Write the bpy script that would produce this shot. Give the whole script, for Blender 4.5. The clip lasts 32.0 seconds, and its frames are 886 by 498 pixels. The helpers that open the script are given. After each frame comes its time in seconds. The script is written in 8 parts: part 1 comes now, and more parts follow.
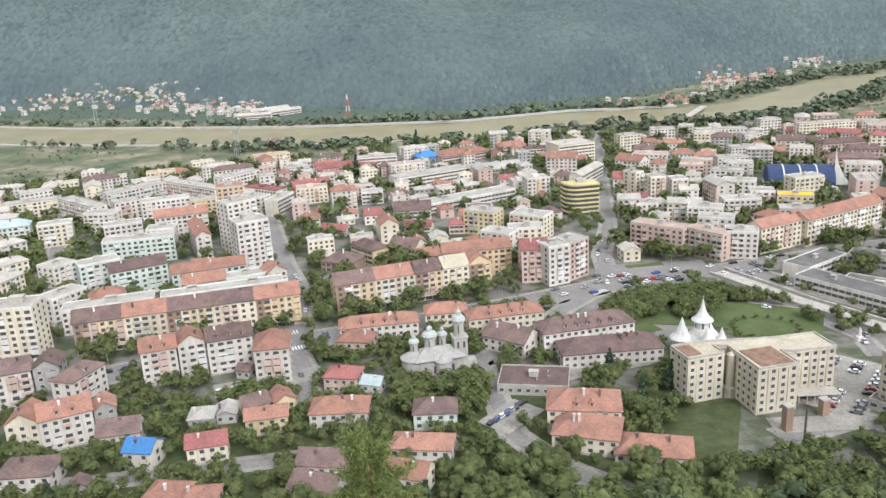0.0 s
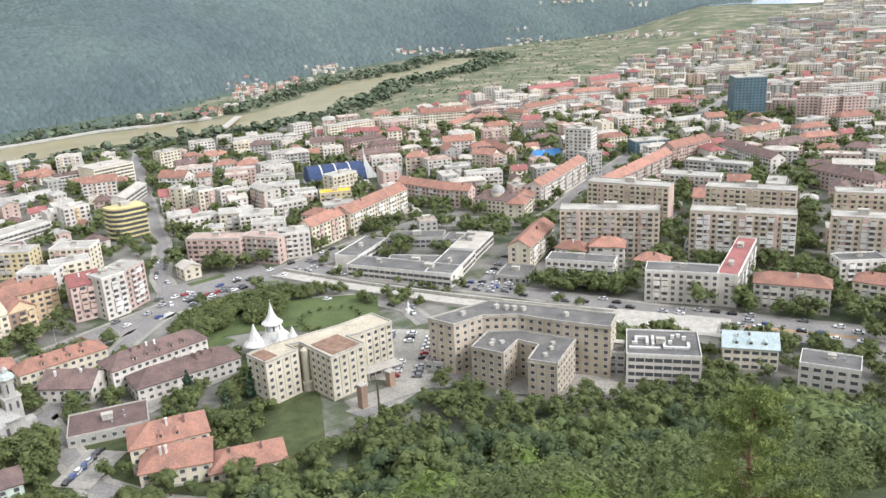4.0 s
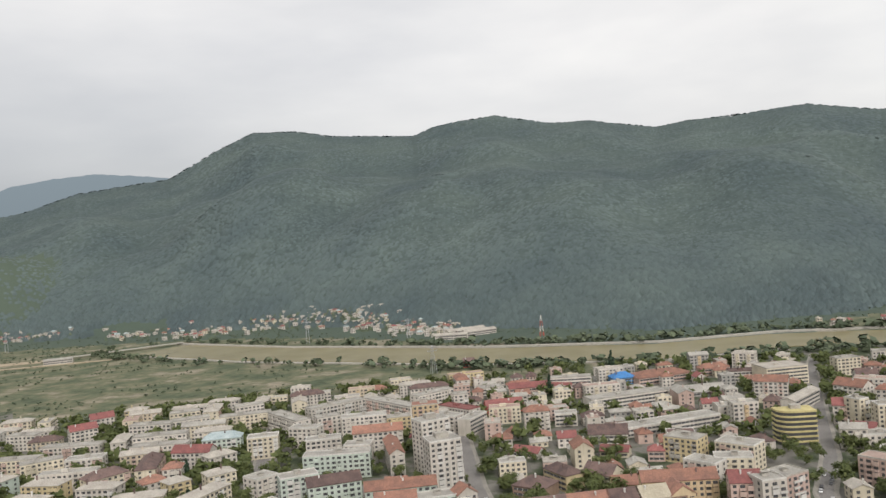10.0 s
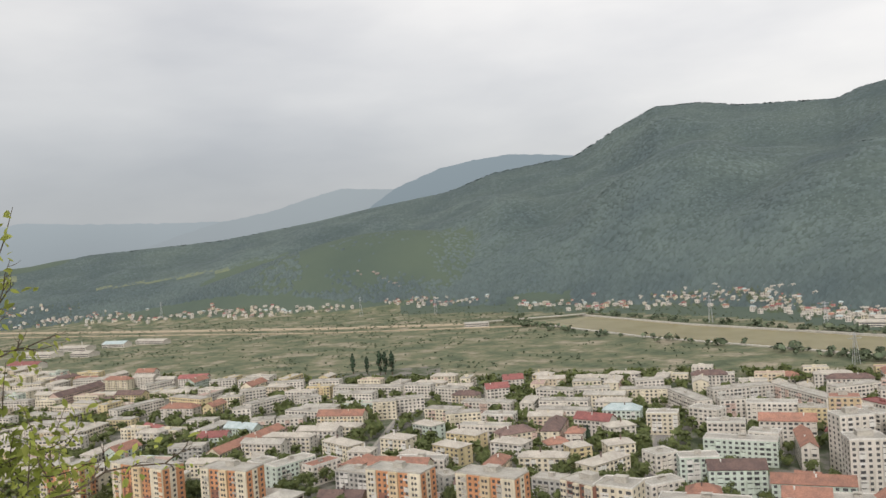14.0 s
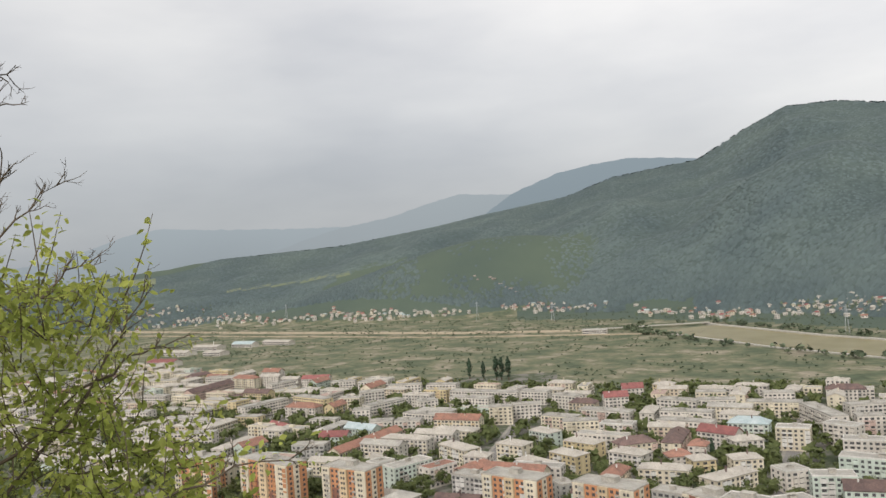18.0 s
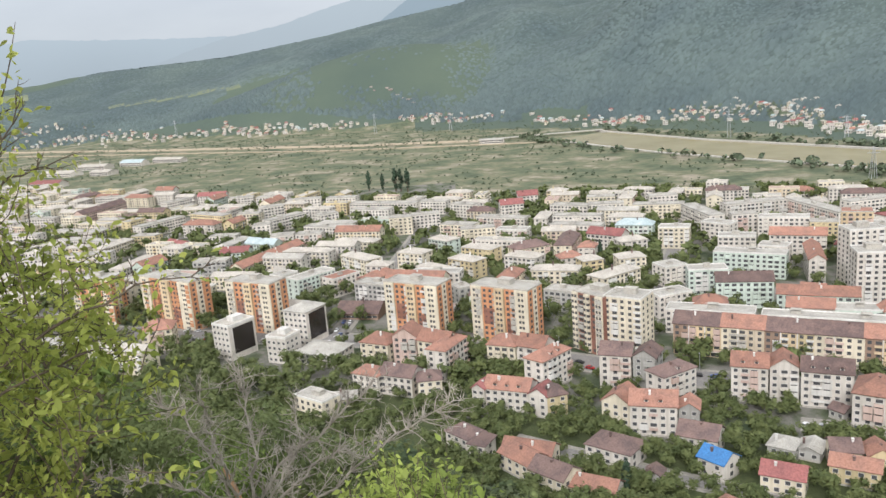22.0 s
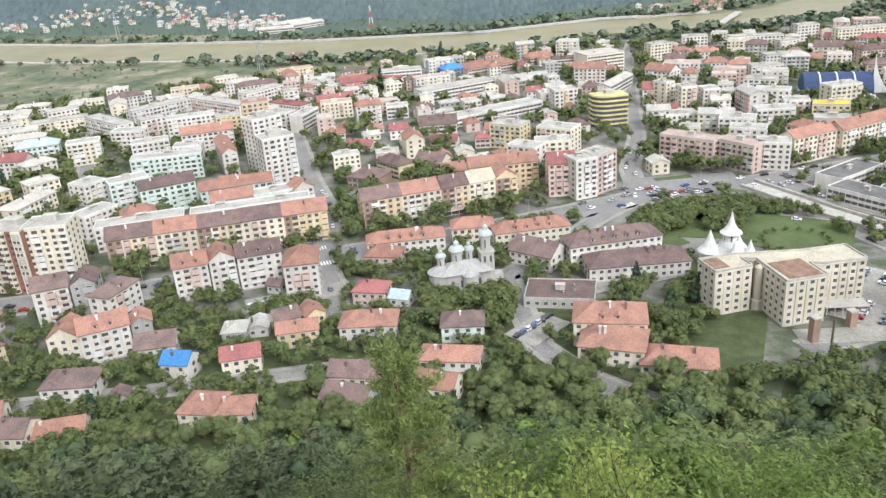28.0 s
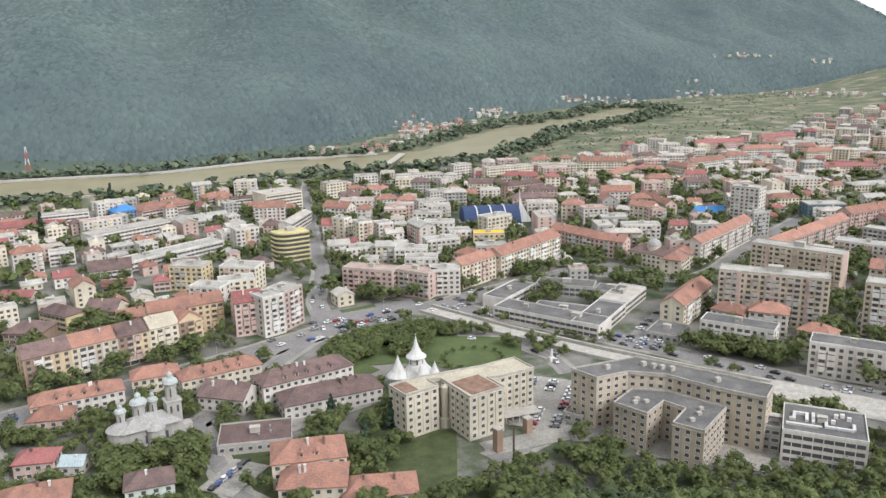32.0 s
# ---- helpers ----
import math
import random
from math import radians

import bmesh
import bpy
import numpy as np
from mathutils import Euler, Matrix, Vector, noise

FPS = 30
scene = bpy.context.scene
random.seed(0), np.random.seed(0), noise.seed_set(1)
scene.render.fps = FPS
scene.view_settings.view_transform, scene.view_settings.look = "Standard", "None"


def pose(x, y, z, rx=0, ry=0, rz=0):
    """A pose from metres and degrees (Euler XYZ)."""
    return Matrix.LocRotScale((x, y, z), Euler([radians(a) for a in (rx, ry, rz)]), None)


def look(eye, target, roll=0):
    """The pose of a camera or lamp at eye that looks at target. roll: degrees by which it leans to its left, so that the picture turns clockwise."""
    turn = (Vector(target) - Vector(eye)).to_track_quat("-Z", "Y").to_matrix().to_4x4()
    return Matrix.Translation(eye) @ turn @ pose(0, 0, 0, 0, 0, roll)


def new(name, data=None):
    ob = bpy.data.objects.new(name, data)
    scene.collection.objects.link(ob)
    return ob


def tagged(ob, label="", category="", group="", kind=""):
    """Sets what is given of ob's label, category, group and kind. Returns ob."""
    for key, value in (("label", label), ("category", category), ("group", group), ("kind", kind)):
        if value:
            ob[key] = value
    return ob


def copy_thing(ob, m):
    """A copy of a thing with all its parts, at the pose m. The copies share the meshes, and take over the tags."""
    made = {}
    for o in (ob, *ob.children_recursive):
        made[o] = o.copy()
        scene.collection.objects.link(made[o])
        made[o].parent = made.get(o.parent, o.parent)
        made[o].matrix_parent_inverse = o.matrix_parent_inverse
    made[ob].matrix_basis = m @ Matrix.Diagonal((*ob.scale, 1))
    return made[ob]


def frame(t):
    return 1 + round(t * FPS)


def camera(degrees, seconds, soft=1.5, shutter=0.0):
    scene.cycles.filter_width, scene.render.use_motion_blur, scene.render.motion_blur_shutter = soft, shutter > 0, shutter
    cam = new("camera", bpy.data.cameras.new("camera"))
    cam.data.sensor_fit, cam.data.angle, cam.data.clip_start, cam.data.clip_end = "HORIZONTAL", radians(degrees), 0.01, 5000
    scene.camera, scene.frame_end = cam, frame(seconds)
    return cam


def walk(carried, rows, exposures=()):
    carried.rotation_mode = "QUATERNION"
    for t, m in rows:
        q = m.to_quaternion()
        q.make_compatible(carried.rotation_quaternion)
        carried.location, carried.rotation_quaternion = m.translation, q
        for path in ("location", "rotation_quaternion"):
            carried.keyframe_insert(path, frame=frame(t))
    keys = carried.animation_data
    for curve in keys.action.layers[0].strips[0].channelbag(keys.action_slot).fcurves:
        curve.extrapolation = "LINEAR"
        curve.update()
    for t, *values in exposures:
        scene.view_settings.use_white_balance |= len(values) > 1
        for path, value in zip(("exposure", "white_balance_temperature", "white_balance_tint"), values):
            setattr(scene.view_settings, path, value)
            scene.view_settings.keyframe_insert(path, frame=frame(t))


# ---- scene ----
EYE = 140.0
cam = camera(57.33, 32.0)
# seconds, tilt, lean and turn of the hand-held camera, which stays at one spot on the hillside
PATH = (
    (0.0, 72.994, 2.943, 0.839),
    (0.5, 72.875, 2.761, -4.502),
    (1.0, 72.915, 2.006, -8.860),
    (1.5, 72.383, 2.411, -13.459),
    (2.0, 70.227, 3.186, -17.869),
    (2.5, 69.501, 3.956, -24.412),
    (3.0, 69.662, 3.801, -28.532),
    (3.5, 70.596, 3.459, -29.498),
    (5.5, 77.717, 2.246, -36.071),
    (6.0, 79.220, 2.874, -30.320),
    (6.5, 80.349, 4.265, -21.149),
    (7.0, 82.118, 4.647, -15.258),
    (7.5, 83.329, 4.757, -11.487),
    (8.0, 84.437, 4.863, -7.990),
    (8.5, 85.444, 5.117, -3.202),
    (9.0, 86.891, 5.251, 3.692),
    (9.5, 88.239, 4.972, 10.056),
    (10.0, 89.326, 4.469, 14.290),
    (10.5, 89.476, 4.489, 17.399),
    (11.0, 88.997, 4.221, 20.306),
    (11.5, 89.047, 4.161, 22.801),
    (12.0, 89.191, 3.784, 27.103),
    (12.5, 89.010, 4.004, 32.284),
    (13.0, 89.286, 4.259, 36.143),
    (13.5, 89.714, 4.403, 39.468),
    (14.0, 89.673, 4.121, 42.175),
    (14.5, 89.754, 3.721, 44.846),
    (15.0, 90.387, 3.657, 47.119),
    (15.5, 91.369, 3.580, 49.446),
    (17.5, 91.970, 3.287, 51.586),
    (18.0, 90.626, 3.926, 50.432),
    (18.5, 87.967, 5.081, 47.695),
    (19.0, 85.020, 5.413, 44.925),
    (19.5, 82.789, 4.951, 43.806),
    (20.0, 80.960, 4.912, 43.080),
    (20.5, 79.625, 4.909, 42.185),
    (21.0, 78.815, 4.557, 41.562),
    (21.5, 77.688, 4.260, 41.563),
    (22.0, 76.855, 4.553, 43.181),
    (22.5, 76.111, 4.961, 44.395),
    (23.0, 75.337, 5.250, 44.380),
    (23.5, 74.226, 5.625, 42.485),
    (24.0, 72.850, 6.296, 38.395),
    (24.5, 70.402, 7.217, 31.999),
    (25.0, 68.751, 7.029, 24.617),
    (25.5, 67.560, 6.979, 16.744),
    (26.0, 66.803, 6.006, 11.400),
    (26.5, 66.115, 5.328, 7.946),
    (28.5, 68.178, 3.765, 0.608),
    (29.0, 69.715, 3.533, -1.720),
    (29.5, 71.443, 3.194, -3.923),
    (30.0, 73.014, 3.149, -5.832),
    (30.5, 74.067, 2.667, -7.365),
    (31.0, 74.900, 2.043, -10.273),
    (31.5, 75.335, 1.708, -14.848),
    (32.0, 75.648, 1.175, -19.551),
)
EXPOSURES = (
    (0.0, 1.00, 5950, 13), (2.0, 1.20, 5950, 13), (3.5, 1.25, 5950, 13), (5.5, 0.50, 6000, 13), (6.0, 0.36, 6020, 13), (8.0, 0.30, 6250, 13), (10.0, 0.29, 6450, 13), (13.0, 0.40, 6520, 13), (15.5, 0.40, 6520, 13), (17.5, 0.36, 6520, 13), (19.0, 0.65, 6350, 13), (21.0, 0.84, 6200, 13), (24.0, 1.04, 5950, 12), (26.0, 1.14, 5850, 11), (29.0, 1.17, 5880, 12), (30.0, 1.15, 5960, 13), (31.0, 1.18, 5960, 13), (32.0, 0.84, 5980, 13),

)
walk(cam, [(t, pose(0, 0, EYE, rx, ry, rz)) for t, rx, ry, rz in PATH], EXPOSURES)

# ---- sky and sun ----
world = bpy.data.worlds.new("overcast_sky")
scene.world = world
world.use_nodes = True
wn, wl = world.node_tree.nodes, world.node_tree.links
wn.clear()
SUN_EL, SUN_AZ = 38.0, 152.0  # degrees; azimuth clockwise from +y
sky = wn.new("ShaderNodeTexSky")
sky.sky_type, sky.sun_disc = "NISHITA", False
sky.sun_elevation, sky.sun_rotation = radians(SUN_EL), radians(SUN_AZ)
sky.air_density, sky.dust_density = 1.0, 4.0
coord = wn.new("ShaderNodeTexCoord")
squash = wn.new("ShaderNodeMapping")
squash.inputs["Scale"].default_value = (1.0, 1.0, 3.2)
wl.new(coord.outputs["Generated"], squash.inputs["Vector"])
cloud = wn.new("ShaderNodeTexNoise")
cloud.inputs["Scale"].default_value, cloud.inputs["Detail"].default_value, cloud.inputs["Roughness"].default_value = 2.3, 5.0, 0.5
wl.new(squash.outputs["Vector"], cloud.inputs["Vector"])
ramp = wn.new("ShaderNodeValToRGB")
ramp.color_ramp.elements[0].position, ramp.color_ramp.elements[0].color = 0.32, (0.60, 0.605, 0.595, 1)
ramp.color_ramp.elements[1].position, ramp.color_ramp.elements[1].color = 0.68, (0.81, 0.80, 0.755, 1)
wl.new(cloud.outputs["Fac"], ramp.inputs["Fac"])
# thicker, bluer cloud low in the west (towards -x), bright cloud in the east
split = wn.new("ShaderNodeSeparateXYZ")
wl.new(coord.outputs["Generated"], split.inputs["Vector"])
west = wn.new("ShaderNodeMapRange")
west.inputs["From Min"].default_value, west.inputs["From Max"].default_value = -0.92, 0.28
west.inputs["To Min"].default_value, west.inputs["To Max"].default_value = 0.0, 1.0
wl.new(split.outputs["X"], west.inputs["Value"])
low = wn.new("ShaderNodeMapRange")
low.inputs["From Min"].default_value, low.inputs["From Max"].default_value = 0.0, 0.42
wl.new(split.outputs["Z"], low.inputs["Value"])
both = wn.new("ShaderNodeMath")
both.operation, both.use_clamp = "ADD", True
wl.new(west.outputs["Result"], both.inputs[0])
wl.new(low.outputs["Result"], both.inputs[1])
dim = wn.new("ShaderNodeMix")
dim.data_type = "RGBA"
dim.inputs["A"].default_value = (0.39, 0.43, 0.475, 1)
dim.inputs["B"].default_value = (1, 1, 1, 1)
wl.new(both.outputs["Value"], dim.inputs["Factor"])
tint = wn.new("ShaderNodeMix")
tint.data_type, tint.blend_type = "RGBA", "MULTIPLY"
tint.inputs["Factor"].default_value = 1.0
wl.new(ramp.outputs["Color"], tint.inputs["A"])
wl.new(dim.outputs["Result"], tint.inputs["B"])
# brighter cloud over the lake in the east
east = wn.new("ShaderNodeMapRange")
east.inputs["From Min"].default_value, east.inputs["From Max"].default_value = 0.15, 0.75
wl.new(split.outputs["X"], east.inputs["Value"])
glow = wn.new("ShaderNodeMix")
glow.data_type, glow.blend_type = "RGBA", "MULTIPLY"
glow.inputs["B"].default_value = (1.10, 1.13, 1.13, 1)
wl.new(east.outputs["Result"], glow.inputs["Factor"])
wl.new(tint.outputs["Result"], glow.inputs["A"])
thin = wn.new("ShaderNodeMix")
thin.data_type = "RGBA"
thin.inputs["Factor"].default_value = 0.985
wl.new(sky.outputs["Color"], thin.inputs["A"])
wl.new(glow.outputs["Result"], thin.inputs["B"])
back = wn.new("ShaderNodeBackground")
back.inputs["Strength"].default_value = 0.90
wl.new(thin.outputs["Result"], back.inputs["Color"])
wo = wn.new("ShaderNodeOutputWorld")
wl.new(back.outputs["Background"], wo.inputs["Surface"])

sun = new("sun", bpy.data.lights.new("sun", "SUN"))
sun.data.energy, sun.data.angle, sun.data.color = 1.6, radians(20), (1.0, 0.97, 0.93)
se, sa = radians(SUN_EL), radians(SUN_AZ)
sun.matrix_world = look((math.sin(sa) * math.cos(se) * 900, math.cos(sa) * math.cos(se) * 900, math.sin(se) * 900), (0, 0, 0))


# ---- materials ----
def shader(name, rough=0.8, metal=0.0, spec=0.3):
    m = bpy.data.materials.new(name)
    m.use_nodes = True
    b = m.node_tree.nodes["Principled BSDF"]
    b.inputs["Roughness"].default_value, b.inputs["Metallic"].default_value = rough, metal
    b.inputs["Specular IOR Level"].default_value = spec
    return m, m.node_tree.nodes, m.node_tree.links, b


def where(n, l, world_space=True):
    """Coordinates in metres: of the world, or of the object."""
    if world_space:
        return n.new("ShaderNodeNewGeometry").outputs["Position"]
    return n.new("ShaderNodeTexCoord").outputs["Object"]


def noise_ramp(n, l, vec, scale, stops, detail=4.0, rough=0.55):
    """Noise mapped through colour stops (position, r, g, b)."""
    t = n.new("ShaderNodeTexNoise")
    t.inputs["Scale"].default_value, t.inputs["Detail"].default_value, t.inputs["Roughness"].default_value = scale, detail, rough
    l.new(vec, t.inputs["Vector"])
    r = n.new("ShaderNodeValToRGB")
    e = r.color_ramp.elements
    while len(e) < len(stops):
        e.new(0.5)
    for el, (p, *c) in zip(e, stops):
        el.position, el.color = p, (*c, 1)
    l.new(t.outputs["Fac"], r.inputs["Fac"])
    return r.outputs["Color"], t.outputs["Fac"]


def times(n, l, a, b, fac=1.0, mode="MULTIPLY"):
    x = n.new("ShaderNodeMix")
    x.data_type, x.blend_type = "RGBA", mode
    x.inputs["Factor"].default_value = fac
    for sock, v in ((x.inputs["A"], a), (x.inputs["B"], b)):
        if isinstance(v, tuple):
            sock.default_value = (*v, 1)
        else:
            l.new(v, sock)
    return x.outputs["Result"]


def bump(n, l, b, fac, strength, dist):
    x = n.new("ShaderNodeBump")
    x.inputs["Strength"].default_value, x.inputs["Distance"].default_value = strength, dist
    l.new(fac, x.inputs["Height"])
    l.new(x.outputs["Normal"], b.inputs["Normal"])


def object_random(n, l, low, high):
    """A grey that differs from object to object."""
    info = n.new("ShaderNodeObjectInfo")
    m = n.new("ShaderNodeMapRange")
    m.inputs["To Min"].default_value, m.inputs["To Max"].default_value = low, high
    l.new(info.outputs["Random"], m.inputs["Value"])
    c = n.new("ShaderNodeCombineColor")
    for k in ("Red", "Green", "Blue"):
        l.new(m.outputs["Result"], c.inputs[k])
    return c.outputs["Color"]


def plaster(name, colour, dirt=0.75):
    """Painted render: large stains, streaks that run down and a fine grain."""
    m, n, l, b = shader(name, 0.9, 0, 0.2)
    v = where(n, l)
    c1, _ = noise_ramp(n, l, v, 0.09, ((0.3, dirt, dirt, dirt * 0.97), (0.65, 1, 1, 1)))
    st = n.new("ShaderNodeMapping")
    st.inputs["Scale"].default_value = (0.9, 0.9, 0.07)
    l.new(v, st.inputs["Vector"])
    c2, _ = noise_ramp(n, l, st.outputs["Vector"], 1.0, ((0.28, 0.8, 0.79, 0.77), (0.55, 1, 1, 1)))
    col = times(n, l, times(n, l, colour, c1), c2)
    col = times(n, l, col, object_random(n, l, 0.88, 1.06))
    l.new(col, b.inputs["Base Color"])
    _, f = noise_ramp(n, l, v, 3.0, ((0, 0, 0, 0), (1, 1, 1, 1)))
    bump(n, l, b, f, 0.25, 0.03)
    return m


def tiles(name, colour, old):
    """Roof tiles: weathered patches and fine courses across the slope."""
    m, n, l, b = shader(name, 0.85, 0, 0.25)
    v = where(n, l)
    c1, _ = noise_ramp(n, l, v, 0.22, ((0.35, *old), (0.6, *colour)))
    c2, _ = noise_ramp(n, l, v, 1.6, ((0.3, 0.72, 0.70, 0.68), (0.65, 1.08, 1.05, 1.03)))
    col = times(n, l, times(n, l, c1, c2), object_random(n, l, 0.78, 1.12))
    l.new(col, b.inputs["Base Color"])
    w = n.new("ShaderNodeTexWave")
    w.wave_type, w.bands_direction = "BANDS", "Z"
    w.inputs["Scale"].default_value, w.inputs["Distortion"].default_value = 1.2, 0.6
    l.new(v, w.inputs["Vector"])
    bump(n, l, b, w.outputs["Fac"], 0.5, 0.08)
    return m


def ground_mix(name, stops, scale, rough=0.95, fine=2.0, relief=0.3):
    m, n, l, b = shader(name, rough, 0, 0.15)
    v = where(n, l)
    c1, f1 = noise_ramp(n, l, v, scale, stops, 6.0, 0.6)
    c2, f2 = noise_ramp(n, l, v, fine, ((0.3, 0.72, 0.72, 0.70), (0.7, 1.15, 1.13, 1.1)))
    l.new(times(n, l, c1, c2), b.inputs["Base Color"])
    bump(n, l, b, f2, relief, 0.3)
    return m


def leafy(name, dark, light, scale=0.5, low=0.68, high=1.25):
    """Foliage: clumps of lighter and darker leaf, each tree a little different."""
    m, n, l, b = shader(name, 0.75, 0, 0.25)
    v = where(n, l)
    c1, _ = noise_ramp(n, l, v, scale, ((0.32, *dark), (0.68, *light)))
    isl = n.new("ShaderNodeNewGeometry")
    mr = n.new("ShaderNodeMapRange")
    mr.inputs["To Min"].default_value, mr.inputs["To Max"].default_value = low, high
    l.new(isl.outputs["Random Per Island"], mr.inputs["Value"])
    cc = n.new("ShaderNodeCombineColor")
    for k in ("Red", "Green", "Blue"):
        l.new(mr.outputs["Result"], cc.inputs[k])
    l.new(times(n, l, times(n, l, c1, cc.outputs["Color"]), object_random(n, l, 0.8, 1.2)), b.inputs["Base Color"])
    return m


def thin_leaf(m, share=0.4):
    """Lets light through the leaves."""
    n, l = m.node_tree.nodes, m.node_tree.links
    b, o = n["Principled BSDF"], n["Material Output"]
    t, x = n.new("ShaderNodeBsdfTranslucent"), n.new("ShaderNodeMixShader")
    l.new(b.inputs["Base Color"].links[0].from_socket, t.inputs["Color"])
    x.inputs["Fac"].default_value = share
    l.new(b.outputs["BSDF"], x.inputs[1])
    l.new(t.outputs["BSDF"], x.inputs[2])
    l.new(x.outputs["Shader"], o.inputs["Surface"])
    return m


WALL = {
    "W": (plaster("white_plaster", (0.66, 0.615, 0.55)), "white"),
    "C": (plaster("cream_plaster", (0.71, 0.64, 0.50)), "cream"),
    "D": (plaster("beige_panel_plaster", (0.64, 0.55, 0.42)), "beige"),
    "G": (plaster("grey_plaster", (0.42, 0.41, 0.38)), "grey"),
    "A": (plaster("ochre_plaster", (0.66, 0.52, 0.34)), "ochre"),
    "Y": (plaster("yellow_plaster", (0.64, 0.535, 0.33)), "yellow"),
    "M": (plaster("mint_plaster", (0.57, 0.64, 0.565)), "pale mint"),
    "P": (plaster("rose_plaster", (0.58, 0.44, 0.38)), "dusty pink"),
    "O": (plaster("orange_plaster", (0.62, 0.31, 0.165)), "orange and yellow"),
    "V": (plaster("maroon_plaster", (0.30, 0.15, 0.11)), "maroon and cream"),
    "R": (plaster("red_plaster", (0.46, 0.14, 0.11)), "red"),
    "B": (plaster("brown_plaster", (0.34, 0.24, 0.18)), "brown"),
    "U": (plaster("blue_plaster", (0.16, 0.30, 0.50)), "blue"),
    "H": (plaster("hospital_plaster", (0.60, 0.545, 0.43)), "cream"),
    "S": (plaster("hospital_panel", (0.50, 0.43, 0.335)), "beige"),
    "N": (plaster("dark_cladding", (0.11, 0.185, 0.22)), "dark glass-clad"),
}
ROOF = {
    "T": (tiles("terracotta_tiles", (0.37, 0.20, 0.148), (0.265, 0.155, 0.122)), "terracotta tiled"),
    "B": (tiles("brown_tiles", (0.20, 0.14, 0.125), (0.135, 0.10, 0.095)), "dark brown tiled"),
    "R": (tiles("red_sheet", (0.34, 0.14, 0.13), (0.26, 0.115, 0.11)), "red sheet-metal"),
    "K": (ground_mix("roof_felt", ((0.3, 0.29, 0.28, 0.258), (0.55, 0.41, 0.395, 0.36), (0.75, 0.51, 0.49, 0.445)), 0.12), "grey felt"),
    "W": (ground_mix("pale_sheet_roof", ((0.3, 0.36, 0.335, 0.30), (0.7, 0.53, 0.495, 0.44)), 0.15), "pale grey"),
    "C": (ground_mix("cream_roof", ((0.3, 0.40, 0.36, 0.28), (0.7, 0.54, 0.49, 0.39)), 0.15), "cream"),
    "L": (ground_mix("light_blue_sheet", ((0.3, 0.34, 0.42, 0.44), (0.7, 0.48, 0.55, 0.56)), 0.2), "pale blue sheet-metal"),
    "U": (tiles("blue_sheet", (0.08, 0.26, 0.58), (0.08, 0.22, 0.48)), "bright blue sheet-metal"),
    "P": (ground_mix("pinkish_roof", ((0.3, 0.33, 0.24, 0.21), (0.7, 0.48, 0.38, 0.33)), 0.15), "pinkish felt"),
    "H": (ground_mix("dark_roof_felt", ((0.3, 0.105, 0.105, 0.105), (0.55, 0.155, 0.15, 0.145), (0.75, 0.22, 0.21, 0.20)), 0.12), "dark grey felt"),
    "Y": (plaster("yellow_parapet", (0.80, 0.50, 0.06)), "yellow"),
}
RUSTY = ground_mix("rusty_sheet", ((0.3, 0.17, 0.105, 0.075), (0.55, 0.26, 0.17, 0.125), (0.75, 0.33, 0.25, 0.20)), 0.35)
YELLOW = plaster("yellow_band_paint", (0.62, 0.54, 0.27))
GLASS, _n, _l, _b = shader("window_glass", 0.12, 0, 0.6)
_b.inputs["Base Color"].default_value = (0.085, 0.085, 0.088, 1)
FRAME = plaster("window_frame_white", (0.72, 0.70, 0.66))
CONCRETE = ground_mix("concrete", ((0.3, 0.34, 0.32, 0.29), (0.7, 0.50, 0.48, 0.43)), 0.3)
ASPHALT = ground_mix("asphalt", ((0.3, 0.19, 0.182, 0.176), (0.7, 0.27, 0.258, 0.248)), 0.05, 0.9, 1.2, 0.1)
PAVING = ground_mix("paving", ((0.3, 0.24, 0.23, 0.21), (0.7, 0.37, 0.35, 0.31)), 0.08, 0.9, 1.0, 0.15)
SAND = ground_mix("sandy_bank", ((0.3, 0.33, 0.27, 0.19), (0.7, 0.48, 0.41, 0.31)), 0.08)
ORANGE_SOIL = ground_mix("orange_soil", ((0.3, 0.30, 0.20, 0.12), (0.7, 0.42, 0.30, 0.19)), 0.2)
MARKING = plaster("road_marking", (0.75, 0.75, 0.72))
GRASS = ground_mix("lawn", ((0.3, 0.072, 0.098, 0.040), (0.7, 0.118, 0.150, 0.062)), 0.06)
BARK = ground_mix("bark", ((0.3, 0.07, 0.055, 0.04), (0.7, 0.15, 0.12, 0.09)), 2.0)
TWIG = ground_mix("grey_twig", ((0.3, 0.22, 0.195, 0.165), (0.7, 0.47, 0.43, 0.38)), 6.0)
LEAF_TOWN = thin_leaf(leafy("town_leaves", (0.085, 0.110, 0.041), (0.160, 0.184, 0.068), 0.25, 0.82, 1.18), 0.3)
LEAF_NEAR = thin_leaf(leafy("hillside_leaves", (0.084, 0.113, 0.043), (0.172, 0.203, 0.076), 0.10, 0.82, 1.18), 0.3)
LEAF_DEEP = thin_leaf(leafy("deep_hillside_leaves", (0.060, 0.088, 0.044), (0.112, 0.142, 0.064), 0.10, 0.82, 1.18), 0.3)
LEAF_PALE = thin_leaf(leafy("pale_hillside_leaves", (0.105, 0.138, 0.052), (0.190, 0.222, 0.085), 0.10, 0.82, 1.18), 0.3)
LEAF_HILL_PINE = leafy("hill_pine_needles", (0.05, 0.066, 0.032), (0.088, 0.105, 0.05), 0.3, 0.8, 1.2)
LEAF_FRESH = thin_leaf(leafy("fresh_leaves", (0.12, 0.185, 0.04), (0.25, 0.32, 0.085), 0.5))
